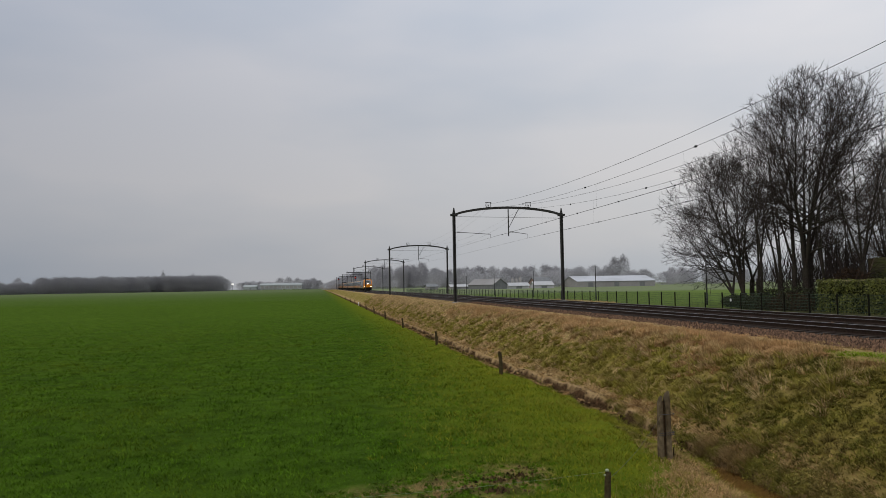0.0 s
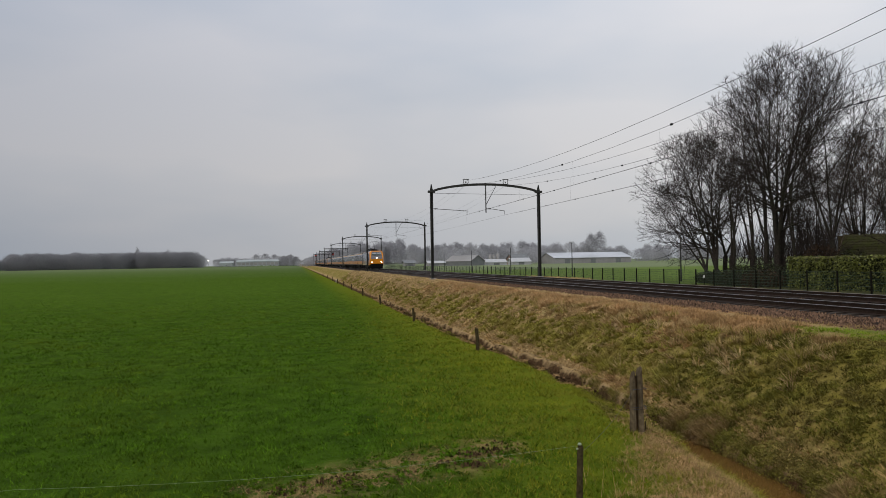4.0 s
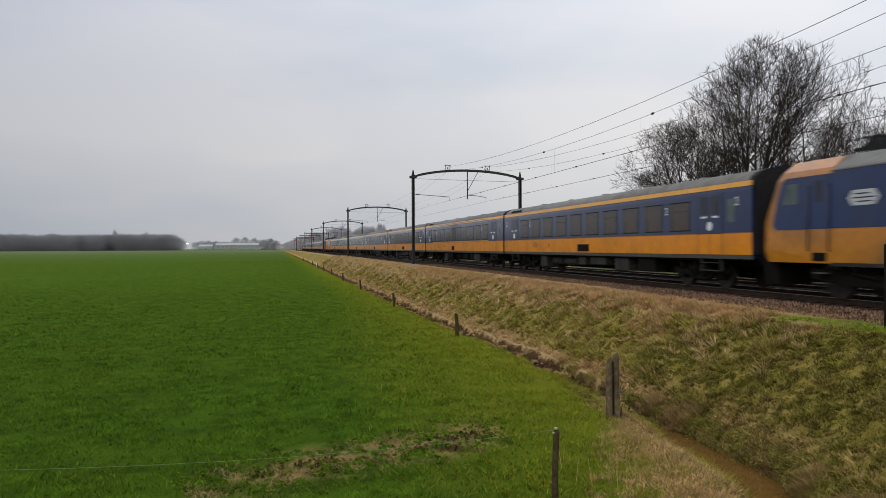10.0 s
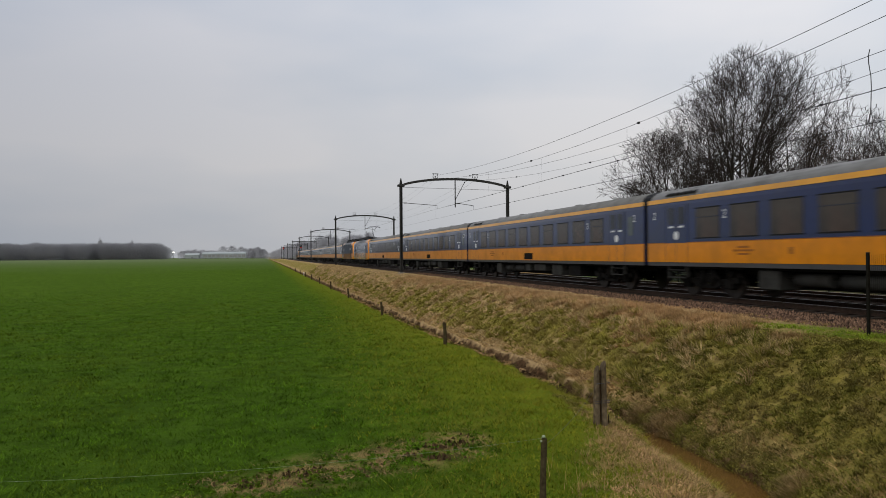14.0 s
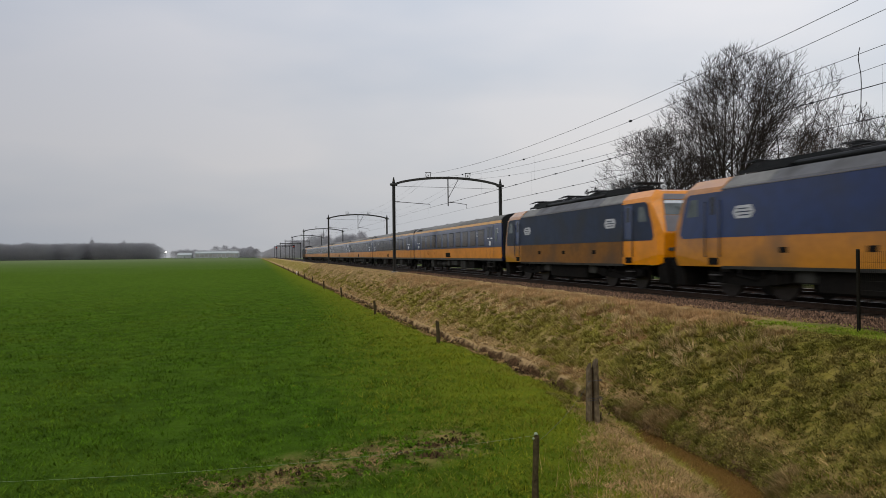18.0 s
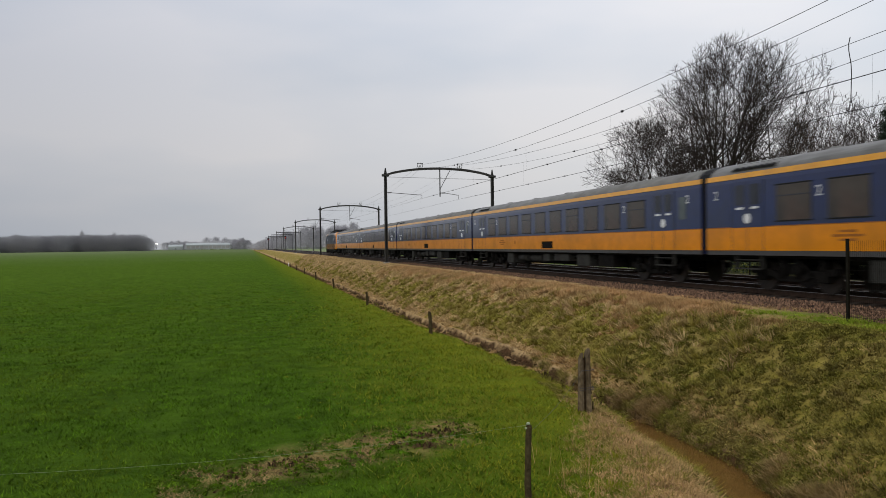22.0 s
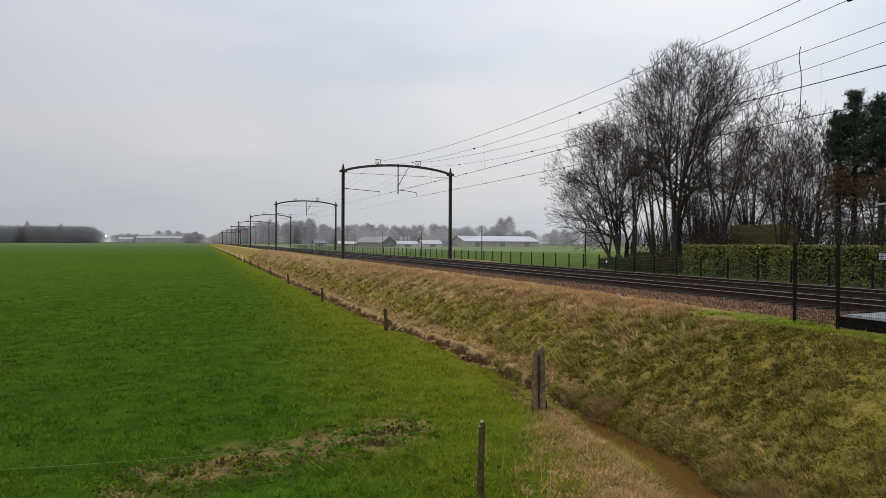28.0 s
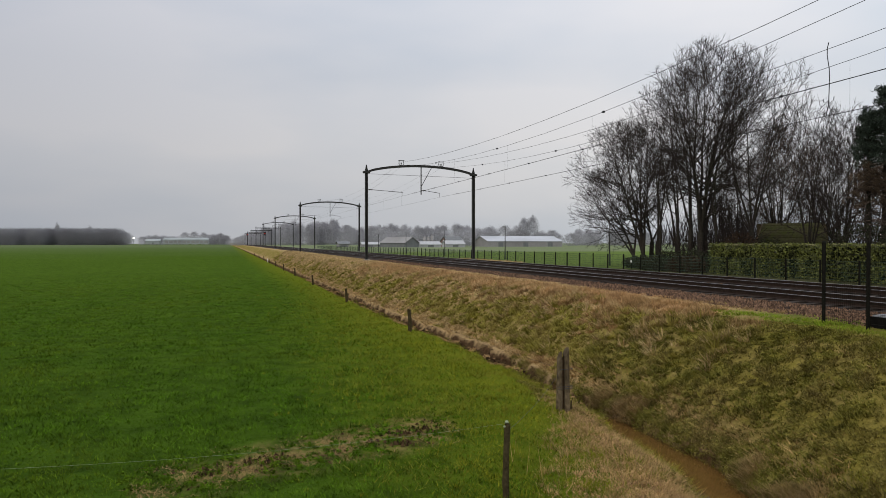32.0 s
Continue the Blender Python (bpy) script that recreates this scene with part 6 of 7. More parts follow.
plant(19, 33.4, 40.6, "slim leafless tree with dense fine twigs", [(0, -0.4, 8.0, 2.4, 3.0, 5.0)], stems=2, fork=1.6, spread=0.22, girth=0.14, rise=0.02, limbs=12, fill=0.9, boughs=6)
plant(8, 35.5, 48.0, BARE, [(0, 0, 7.0, 3.2, 3.6, 5.0)], stems=3, fork=3.0, limbs=8, fill=0.69)
plant(15, 34.0, 53.0, "leafless tree with long limbs sweeping low and wide", [(0, 4.0, 6.2, 3.2, 5.8, 4.6)], stems=3, fork=2.0, spread=0.5, girth=0.2, away=(0, 0.25), rise=0.01, limbs=9, fill=0.80)
russet = plant(10, 37.6, 42.8, "slender tree holding withered brown leaves", [(0, -0.6, 6.6, 2.8, 3.2, 4.6)], stems=6, fork=1.6, spread=0.34, girth=0.15, limbs=9, fill=0.9, mat=M_DEAD)
g_rng = np.random.default_rng(9)
tagged(tris("withered_leaves", leaves(2600, shrub_places([(0, -0.6, 6.4, 2.6, 3.0, 4.2)]), 0.085, g_rng), M_RUSSET, russet), kind="stuff")
FAN = "slim many-stemmed leafless tree in the thicket"
slim = [plant(11, 34.6, 36.6, FAN, [(0, 0, 6.4, 2.5, 2.7, 4.6)], stems=6, fork=0.6, spread=0.30, girth=0.13, rise=0.10, limbs=6, fill=0.95),
        plant(12, 34.8, 34.4, FAN, [(0, 0, 6.0, 2.3, 2.6, 4.4)], stems=7, fork=0.5, spread=0.34, girth=0.13, rise=0.08, limbs=6, fill=0.95),
        plant(13, 35.6, 32.9, FAN, [(0, 0, 5.6, 2.0, 2.1, 4.0)], stems=6, fork=0.5, spread=0.32, girth=0.12, rise=0.08, limbs=6, fill=0.95)]
rng = random.Random(21)
for k in range(10):
    x, y = rng.uniform(36.5, 46), rng.uniform(32.5, 47)
    if 1.0 < y / x < 1.22 and x < 38.5:
        x += 5
    if y / x < 0.97 and k % 3:
        continue
    copy_thing(slim[k % 3], pose(x, y, -0.4, 0, 0, rng.uniform(0, 360)))
for k, (x, y) in enumerate(((37.4, 48.8), (40.0, 50.2), (42.0, 53.5), (39.4, 44.9), (40.8, 46.2))):
    copy_thing(slim[k % 3], pose(x, y, -0.4, 0, 0, 50.0 * k))
# brushwood that fills the ground under the trees
g_rng = np.random.default_rng(17)
n = 17000
bx, by = g_rng.uniform(31.5, 46, n), g_rng.uniform(20, 50, n)
clear = (by / bx > 1.0) & (by / bx < 1.2) & (bx < 38.2)
bx, by = bx[~clear], by[~clear]
rare = (by / bx < 1.2) & (g_rng.uniform(size=len(bx)) < 0.72)
bx, by = bx[~rare], by[~rare]
n = len(bx)
bh = g_rng.uniform(1.2, 5.0, n) * (0.55 + 0.45 * np.sin(by * 0.9) ** 2)
b0 = np.stack([bx, by, g_rng.uniform(-0.4, 1.8, n) + np.where(by > 33, 1.4, 0.0) * g_rng.uniform(0, 1, n)], 1)
b1 = b0 + np.stack([g_rng.normal(0, 0.45, n), g_rng.normal(0, 0.45, n), bh * 0.6], 1)
bs = np.stack([g_rng.normal(0, 1, n), g_rng.normal(0, 1, n), np.zeros(n)], 1) * 0.014
tagged(tris("brushwood", np.stack([b0 - bs, b0 + bs, b1], 1), M_TWIG), "dense dark brushwood under the trees", "brushwood", kind="stuff")


def pine(seed, x, y, h, crown_from, spread):
    rng = random.Random(seed)
    tr = thing("pine_tree", "dark green pine with a bare brown lower trunk", "tree", "pines behind the hedge", (x, y, height(x)))
    w = Wood()
    w.limb([Vector((0, 0, -0.2)), Vector((rng.uniform(-0.1, 0.1), rng.uniform(-0.1, 0.1), h * 0.5)), Vector((0, 0, h * 0.97))], [0.2, 0.14, 0.03], 8)
    sprays, withered, dead = [], [], Wood()
    for k in range(84):
        u = k / 83
        z = h * 0.22 + h * 0.78 * u ** 0.8
        a = k * 2.4 + rng.uniform(-0.3, 0.3)
        live = z > crown_from + rng.uniform(-0.7, 0.5)
        v = max(0.0, (z - crown_from) / (h - crown_from))
        ln = spread * (1 - v ** 1.5 * 0.86) * rng.uniform(0.45, 1.15) if live else spread * rng.uniform(0.5, 1.1)
        e = Vector((math.cos(a) * ln, math.sin(a) * ln, z + ln * (rng.uniform(0.1, 0.55) if live else rng.uniform(-0.2, 0.15))))
        (w if live else dead).limb([Vector((0, 0, z)), e * 0.5 + Vector((0, 0, z * 0.5)), e], [0.04, 0.026, 0.012], 4)
        root = Vector((0, 0, z))
        if not live:
            for j in range(6):
                q = root.lerp(e, 0.25 + 0.12 * j)
                if z > crown_from - rng.uniform(0.0, 2.3):
                    withered += [(q.x + rng.uniform(-0.5, 0.5), q.y + rng.uniform(-0.5, 0.5), q.z + rng.uniform(-0.3, 0.3)) for i in range(2)]
                dead.limb([q, q + Vector((rng.uniform(-0.7, 0.7), rng.uniform(-0.7, 0.7), rng.uniform(-0.35, 0.45)))], [0.016, 0.007], 3)
        else:
            for j in range(4 if rng.random() < 0.8 else 1):
                c = root.lerp(e, 0.48 + 0.18 * j)
                for i in range(3):
                    sprays.append((c.x + rng.uniform(-0.26, 0.26), c.y + rng.uniform(-0.26, 0.26), c.z + rng.uniform(-0.06, 0.22)))
    raw("trunk", w.v, w.f, M_BARK, tr, smooth=True)
    tagged(raw("dead_wood", dead.v, dead.f, M_DEAD, tr), kind="stuff")
    # each spray is a bunch of needles that point up and outwards
    g = np.random.default_rng(seed)
    for name, places, mat, up in (("needles", sprays, M_NEEDLE, 0.75), ("withered_needles", withered, M_WITHERED, -0.2)):
        c = np.repeat(np.array(places), 20, 0)
        n = len(c)
        d = g.normal(size=(n, 3)) + [0, 0, up]
        d /= np.linalg.norm(d, axis=1)[:, None]
        b = np.cross(d, g.normal(size=(n, 3)))
        b /= np.linalg.norm(b, axis=1)[:, None]
        s = g.uniform(0.12, 0.27, (n, 1))
        c = c + g.normal(0, 0.06, (n, 3))
        tagged(tris(name, np.stack([c - b * 0.018, c + b * 0.018, c + d * s], 1), mat, tr), kind="stuff")


PINES = ((33.9, 31.6, 8.8, 6.0, 1.25), (34.6, 31.2, 10.2, 5.9, 1.6), (34.0, 29.1, 9.5, 6.0, 1.5), (34.7, 27.6, 9.9, 5.8, 1.5), (33.9, 25.7, 9.4, 5.6, 1.5), (36.3, 29.4, 10.2, 5.8, 1.5), (34.2, 23.6, 9.6, 5.4, 1.5))
for k, (x, y, h, c, s) in enumerate(PINES):
    pine(60 + k, x, y, h, c, s)

# ---- garden shed with a mossy plank roof, behind the hedge ----
sd = thing("garden_shed", "low timber shed with a mossy plank roof", "shed", at=(36.2, 39.8, -0.4))
bm = B()
box(bm, -2.2, 2.4, 0.6, 3.2, 0.0, 1.75)
part("wall", bm, M_DPOST, sd)
rz = -0.0
for k in range(9):
    u = k / 9
    bm = B()
    zc, yc = 1.72 + 1.5 * u, -0.15 + 1.75 * u
    prism(bm, [(yc, zc), (yc + 0.215, zc + 0.17), (yc + 0.195, zc + 0.20), (yc - 0.03, zc + 0.035)], "x", -2.2 + 0.5 * u, 2.2 - 0.25 * u)
    part("plank", bm, M_PLANK, sd)
bm = B()
prism(bm, [(-0.1, 1.7), (1.62, 3.2), (3.4, 1.7)], "x", -2.1, 2.2)
part("roof_core", bm, M_DPOST, sd)
bm = B()
tube(bm, (-2.3, -0.2, 1.7), (-1.75, 1.5, 3.2), 0.05, n=6)
part("barge_board", bm, M_POST, sd)
sd.rotation_euler = (0, 0, radians(-38))


# ---- far farm buildings ----
def barn(name, label, x, y, w, d, eave, ridge, wall, roof, turn=0.0, doors=0, along=True, category="building"):
    ob = thing(name, label, category, "", (x, y, -0.4))
    ob.rotation_euler = (0, 0, radians(turn))
    bm = B()
    if along:
        prism(bm, [(0, 0), (d, 0), (d, eave), (d / 2, ridge - 0.1), (0, eave)], "x", 0, w)
    else:
        prism(bm, [(0, 0), (w, 0), (w, eave), (w / 2, ridge - 0.1), (0, eave)], "y", 0, d)
    part("wall", bm, wall, ob)
    for s in (0, 1):
        bm = B()
        if along:
            a, b = (-0.3, d / 2) if not s else (d + 0.3, d / 2)
            prism(bm, [(a, eave - 0.1), (b, ridge), (b, ridge + 0.12), (a, eave + 0.05)], "x", -0.4, w + 0.4)
        else:
            a, b = (-0.3, w / 2) if not s else (w + 0.3, w / 2)
            prism(bm, [(a, eave - 0.1), (b, ridge), (b, ridge + 0.12), (a, eave + 0.05)], "y", -0.4, d + 0.4)
        part("roof", bm, roof, ob)
    for k in range(doors):
        c = w * (k + 0.5) / doors
        bm = B()
        box(bm, c - 1.3, c + 1.3, -0.06, -0.01, 0, min(eave * 0.8, 2.6))
        part("door", bm, M_DARKROOF, ob)
    return ob


barn("warehouse", "long low grey farm shed with a pale sheet roof", 123.5, 336, 40.0, 22, 2.7, 5.3, M_WALL, M_SHEDROOF, 0, 3)
barn("barn", "dark boarded barn with a grey sheet roof", 71.8, 296, 7.4, 18, 1.9, 4.3, M_DARKROOF, M_WALL, 24, 1, along=False)
for x, y, w, d, e, r, wall, roof, turn, label in (
        (80.2, 302, 9.0, 7, 1.2, 2.5, M_PALEWALL, M_PALEWALL, 0, "low white arched farm store"), (92.9, 306, 8.5, 7, 1.3, 2.9, M_PALEWALL, M_PALEWALL, 0, "low white farm store with a pitched roof"),
        (98.5, 322, 8.0, 8, 2.2, 4.8, M_BRICKRED, M_DARKROOF, 10, "far brick farm house with a dark roof"), (60.0, 330, 7.0, 8, 1.2, 2.2, M_WALL, M_PALEWALL, 0, "low far shed with a white roof"),
        (67.0, 334, 5.0, 8, 1.2, 2.1, M_WALL, M_PALEWALL, 0, "low far shed with a white roof"), (50.5, 340, 5.0, 8, 1.4, 2.6, M_WALL, M_DARKROOF, 0, "small far shed with a dark roof")):
    barn("farm_building", label, x, y, w, d, e, r, wall, roof, turn, 1, category="farm building")
si = thing("silo_group", "pale farm silos side by side", "silos", at=(86.2, 318, -0.4))
for k, h in enumerate((4.4, 4.4, 4.9)):
    bm = B()
    tube(bm, (1.75 * k, 0, 0), (1.75 * k, 0, h), 0.75, n=12)
    tube(bm, (1.75 * k, 0, h), (1.75 * k, 0, h + 0.4), 0.75, 0.1, 12)
    part("silo", bm, M_WALL, si)
gh = barn("greenhouse", "long white far greenhouse with a low roof", -118, 1516, 84, 50, 8.4, 12.2, M_GLASSHOUSE, M_GLASSHOUSE, 0, 0)
for k in range(10):
    bm = B()
    box(bm, 2.3 + 8.2 * k, 8.7 + 8.2 * k, -0.15, -0.02, 1.5, 6.5)
    part("window", bm, M_WALL, gh)
barn("greenhouse_annex", "white far shed beside the greenhouse", -152, 1531, 27, 27, 5.7, 9.5, M_GLASSHOUSE, M_GLASSHOUSE, 0, 1)
barn("far_farm", "white far farm house with a grey roof", -498, 1410, 42, 17, 6.1, 10.6, M_PALEWALL, M_DARKROOF, 0, 2)
barn("far_farm", "white far farm house with a grey roof", -407, 1410, 49, 17, 4.6, 8.4, M_PALEWALL, M_DARKROOF, 0, 2)
fl = thing("flood_lamp", "bright white far yard lamp on a mast", "lamp", at=(-172, 1516, -2.0))
bm = B()
tube(bm, (0, 0, 0), (0, 0, 13.0), 0.25, n=6)
part("mast", bm, M_SKIRT, fl)
bm = B()
hull(bm, [(sx * 2.0, sy * 0.5, 13.0 + sz * 1.2) for sx in (-1, 1) for sy in (-1, 1) for sz in (-1, 1)])
part("lamp_head", bm, M_SIGN, fl, "lit white lamp head")


# ---- far woods, many crowns of fine twig clumps ----
def woods(name, label, rows, mat, seed, clump=1.1, per=260, base=-2.2, far=1.0):
    """rows: x, y, height, half width along x, half depth of each crown."""
    g = np.random.default_rng(seed)
    out = []
    for row in rows:
        x, y, h, w, d = (v * far for v in row)
        n = int(per * max(0.5, w * h / 40))
        th = g.uniform(0, 6.283, n)
        r = np.sqrt(g.uniform(0, 1, n))
        u = g.uniform(0, 1, n) ** 0.8
        prof = np.sqrt(np.maximum(0.05, 1 - (2 * np.clip(u, 0.02, 1) - 0.9) ** 2 / 1.25))
        fuzz = 0.5 + 0.5 * g.uniform(size=3)
        c = np.stack([x + w * r * prof * np.cos(th) + g.normal(0, 0.14 * w, n), y + d * r * prof * np.sin(th), base + h * u * (1 + 0.05 * g.normal(size=n) + 0.05 * fuzz[0] * np.sin(3 * th + 6 * fuzz[1]))], 1)
        a = g.normal(size=(n, 3)) * [0.7, 0.7, 1.0]
        a /= np.linalg.norm(a, axis=1)[:, None]
        b = np.cross(a, g.normal(size=(n, 3)))
        b /= np.linalg.norm(b, axis=1)[:, None]
        s = clump * g.uniform(0.5, 1.3, (n, 1))
        out.append(np.stack([c - a * s * 0.6 - b * s * 0.3, c + a * s * 0.9, c - a * s * 0.6 + b * s * 0.3], 1))
    return tagged(tris(name, np.concatenate(out), mat), label, "woodland", kind="stuff")


rng = random.Random(77)
rows = []
x = -345.0
while x < -86:
    h = (14.2 if x > -250 else 10) * (0.97 + 0.06 * noise.noise((x * 0.09, 0, 3)) + rng.uniform(-0.02, 0.02)) * (0.78 if x > -92 else 1)
    rows.append((x, 705 + rng.uniform(-6, 14), h, 8.0, 9))
    x += 2.9
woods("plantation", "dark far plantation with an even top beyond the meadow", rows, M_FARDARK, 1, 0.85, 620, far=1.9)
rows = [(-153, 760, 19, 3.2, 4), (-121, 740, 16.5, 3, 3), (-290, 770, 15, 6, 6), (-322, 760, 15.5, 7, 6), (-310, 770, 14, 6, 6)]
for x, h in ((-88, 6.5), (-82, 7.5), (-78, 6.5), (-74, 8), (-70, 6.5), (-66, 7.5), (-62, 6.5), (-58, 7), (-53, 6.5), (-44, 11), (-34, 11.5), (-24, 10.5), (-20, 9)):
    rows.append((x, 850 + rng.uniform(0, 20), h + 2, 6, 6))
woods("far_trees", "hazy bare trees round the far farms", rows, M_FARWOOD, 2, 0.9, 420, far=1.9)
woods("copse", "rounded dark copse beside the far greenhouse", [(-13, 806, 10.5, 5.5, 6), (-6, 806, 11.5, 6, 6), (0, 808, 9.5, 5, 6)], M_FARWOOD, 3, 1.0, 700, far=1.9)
rows = []
LINE = [(6, 4.0), (14, 8.0), (22, 10.5), (38, 15), (56, 18.5), (70, 17.5), (83, 20), (92, 16.5), (111, 15), (130, 16.5), (160, 14.5), (190, 16.5), (211, 14), (250, 11.5), (293, 11.5), (322, 13.5), (345, 14), (382, 12.5), (430, 12), (520, 12)]
x = 6.0
while x < 520:
    for (a, ha), (b, hb) in zip(LINE, LINE[1:]):
        if a <= x <= b:
            h = ha + (hb - ha) * (x - a) / (b - a)
    rows.append((x, 600 + rng.uniform(-15, 30), h * rng.uniform(0.85, 1.12), rng.uniform(4, 7), 7))
    x += 3.4 if x < 240 else 6
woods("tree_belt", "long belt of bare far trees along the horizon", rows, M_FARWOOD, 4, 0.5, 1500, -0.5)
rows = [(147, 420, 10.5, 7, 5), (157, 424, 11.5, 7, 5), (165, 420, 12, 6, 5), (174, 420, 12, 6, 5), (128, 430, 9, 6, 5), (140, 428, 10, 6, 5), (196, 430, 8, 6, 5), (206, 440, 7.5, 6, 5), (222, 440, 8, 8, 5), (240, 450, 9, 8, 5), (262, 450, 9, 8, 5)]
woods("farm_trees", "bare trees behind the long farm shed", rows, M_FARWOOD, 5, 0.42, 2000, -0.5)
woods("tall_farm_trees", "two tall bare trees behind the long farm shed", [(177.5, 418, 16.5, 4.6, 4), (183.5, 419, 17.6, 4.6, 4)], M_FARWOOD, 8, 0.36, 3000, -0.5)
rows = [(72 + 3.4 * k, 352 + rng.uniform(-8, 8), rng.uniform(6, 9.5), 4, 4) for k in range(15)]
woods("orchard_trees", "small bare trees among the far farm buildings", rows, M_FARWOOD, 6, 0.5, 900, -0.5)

# ---- grass, stones and reeds ----
PX, PZ = np.array([p[0] for p in PROFILE]), np.array([p[1] for p in PROFILE])


def ground_z(x, y):
    x = lane(x, y)
    return np.interp(x, PX, PZ) + np.array([rough(a, b) for a, b in zip(x.tolist(), y.tolist())])


def blades(name, label, x, y, h, w, mat, rng, lean=0.5, droop=(0.0, 0.0)):
    n = len(x)
    z = ground_z(x, y)
    a = rng.uniform(0, 6.283, n)
    side = np.stack([np.cos(a), np.sin(a), np.zeros(n)], 1) * (w / 2)[:, None]
    tip = np.stack([rng.normal(0, lean, n) * h + droop[0] * h, rng.normal(0, lean, n) * h + droop[1] * h, h * rng.uniform(0.6, 1.0, n)], 1)
    base = np.stack([x, y, z - 0.01], 1)
    return tagged(tris(name, np.stack([base - side, base + side, base + tip], 1), mat), label, "grass", kind="stuff")


def patch(x, y, s, seed):
    return np.array([noise.noise((a * s, b * s, seed)) for a, b in zip(x.tolist(), y.tolist())])


g_rng = np.random.default_rng(31)
n = 260000
y = 7.0 * (140 / 7.0) ** g_rng.uniform(0, 1, n)
x = -0.46 * y + (8.25 + 0.46 * y) * g_rng.uniform(0, 1, n)
thin = g_rng.uniform(size=n) < np.clip((95 - y) / 65, 0, 1)
bare = (np.abs(y - 0.42 * x - 11.6) < 0.75) & (x > -1) & (x < 4.0) & (g_rng.uniform(size=n) < 0.75)
edge = g_rng.uniform(size=n) * np.interp(y, [18, 60], [6.4, 3.2]) + np.interp(y, [18, 60], [1.5, 4.7]) < x
near = ~bare & ~edge & thin
clump = 1 + 0.8 * patch(x, y, 0.9, 5) + 0.5 * patch(x, y, 3.0, 8)
hh = (0.045 + 0.05 * g_rng.uniform(size=n)) * np.maximum(0.35, clump)
ww = 0.007 + 0.0009 * y
blades("meadow_grass", "short green meadow grass", x[near], y[near], hh[near], ww[near], M_BLADE, g_rng, 0.7)
k = edge & ~bare & thin
blades("edge_grass", "yellowish green grass along the ditch", x[k], y[k], 1.2 * hh[k], ww[k], M_EDGE, g_rng, 0.7)
n = 9500
x, y = g_rng.uniform(-1.3, 4.2, n), g_rng.normal(0, 0.42, n)
y = y + 0.42 * x + 11.55
keep = patch(x, y, 1.6, 33) > 0.0
x, y = x[keep], y[keep]
n = len(x)
blades("trodden_straw", "flattened straw on the worn patch", x, y, 0.03 + 0.035 * g_rng.uniform(size=n), np.full(n, 0.010), M_BROWN, g_rng, 1.5)


def tufts(name, label, cx, cy, size, per, width, mat, rng):
    """Clumps of blades that lean out from their middles."""
    n = len(cx)
    cz = ground_z(cx, cy)
    c = np.repeat(np.stack([cx, cy, cz], 1), per, 0)
    s = np.repeat(size, per)
    w = np.repeat(width, per)
    a = rng.uniform(0, 6.283, n * per)
    r = np.sqrt(rng.uniform(0, 1, n * per))
    sway = np.repeat(rng.normal(0, 0.16, (n, 2)), per, 0)
    off = np.stack([np.cos(a) * r * s * 0.42, np.sin(a) * r * s * 0.42], 1)
    base = c + np.concatenate([off, np.full((n * per, 1), -0.03)], 1)
    h = s * rng.uniform(0.45, 1.0, n * per)
    lean = off * 1.5 + sway * h[:, None] + rng.normal(0, 0.22, (n * per, 2)) * h[:, None]
    lean[:, 0] -= 0.10 * h
    tip = base + np.concatenate([lean, h[:, None] * np.clip(1.05 - 0.6 * r, 0.25, 1)[:, None]], 1)
    b = a + 1.57 + rng.normal(0, 0.5, n * per)
    side = np.stack([np.cos(b), np.sin(b), np.zeros(n * per)], 1) * (w / 2)[:, None]
    return tagged(tris(name, np.stack([base - side, base + side, tip], 1), mat), label, "grass", kind="stuff")


n = 26000
y = 6.0 * (150 / 6.0) ** g_rng.uniform(0, 1, n)
x = 8.95 + shift(y) + (13.65 - 8.95 - shift(y)) * g_rng.uniform(0, 1, n)
up = np.clip((x - 8.9) / 2.6, 0, 1)
tone = 0.85 * patch(x, y, 0.45, 2) + 0.45 * patch(x, y, 1.6, 9) + 1.25 * (up - 0.62) + 0.09 * g_rng.normal(size=n) - 0.6 * np.clip((19 - y) / 6, 0, 1) * np.clip((12.6 - x) / 0.8, 0, 1)
verge = (x > 11.75) & (y < 16.0 + 3.0 * patch(x, y, 0.5, 81))
straw = ((tone > np.interp(y, [18, 26, 45], [-0.04, -0.25, -0.42])) & ~verge) | ((x < 9.15) & (y > 15.5) & (patch(x, y, 0.7, 91) > -0.1))
size = (0.08 + 0.13 * g_rng.uniform(size=n)) * np.maximum(0.5, 1 + 0.7 * patch(x, y, 1.3, 4)) * np.where(x > 12.7, 0.55, 1) * np.where(verge, 0.85, 1) * (1 + 0.004 * y)
ww = 0.013 + 0.0011 * y
k = straw
# nearness picks the darker materials, as haze pales the bank farther off
nearer = y + 5.0 * patch(x, y, 0.4, 95) < 24
tufts("bank_straw", "tufts of pale withered grass on the bank", x[k & ~nearer], y[k & ~nearer], size[k & ~nearer] * 0.85, 16, 1.25 * ww[k & ~nearer], M_STRAW, g_rng)
late = y + 2.5 * patch(x, y, 0.5, 97) < 17.5
for w_name, w_label, w_pick, w_mat in (("brown_straw", "tufts of brown withered grass on the bank", k & nearer & ~late, M_BROWN), ("damp_straw", "darker tufts of withered grass on the near bank", k & nearer & late, M_NEARBROWN)):
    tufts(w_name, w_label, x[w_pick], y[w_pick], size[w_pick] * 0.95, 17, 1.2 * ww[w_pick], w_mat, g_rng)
k = straw & (tone > 0.10) & (y < 60) & (x < 12.6)
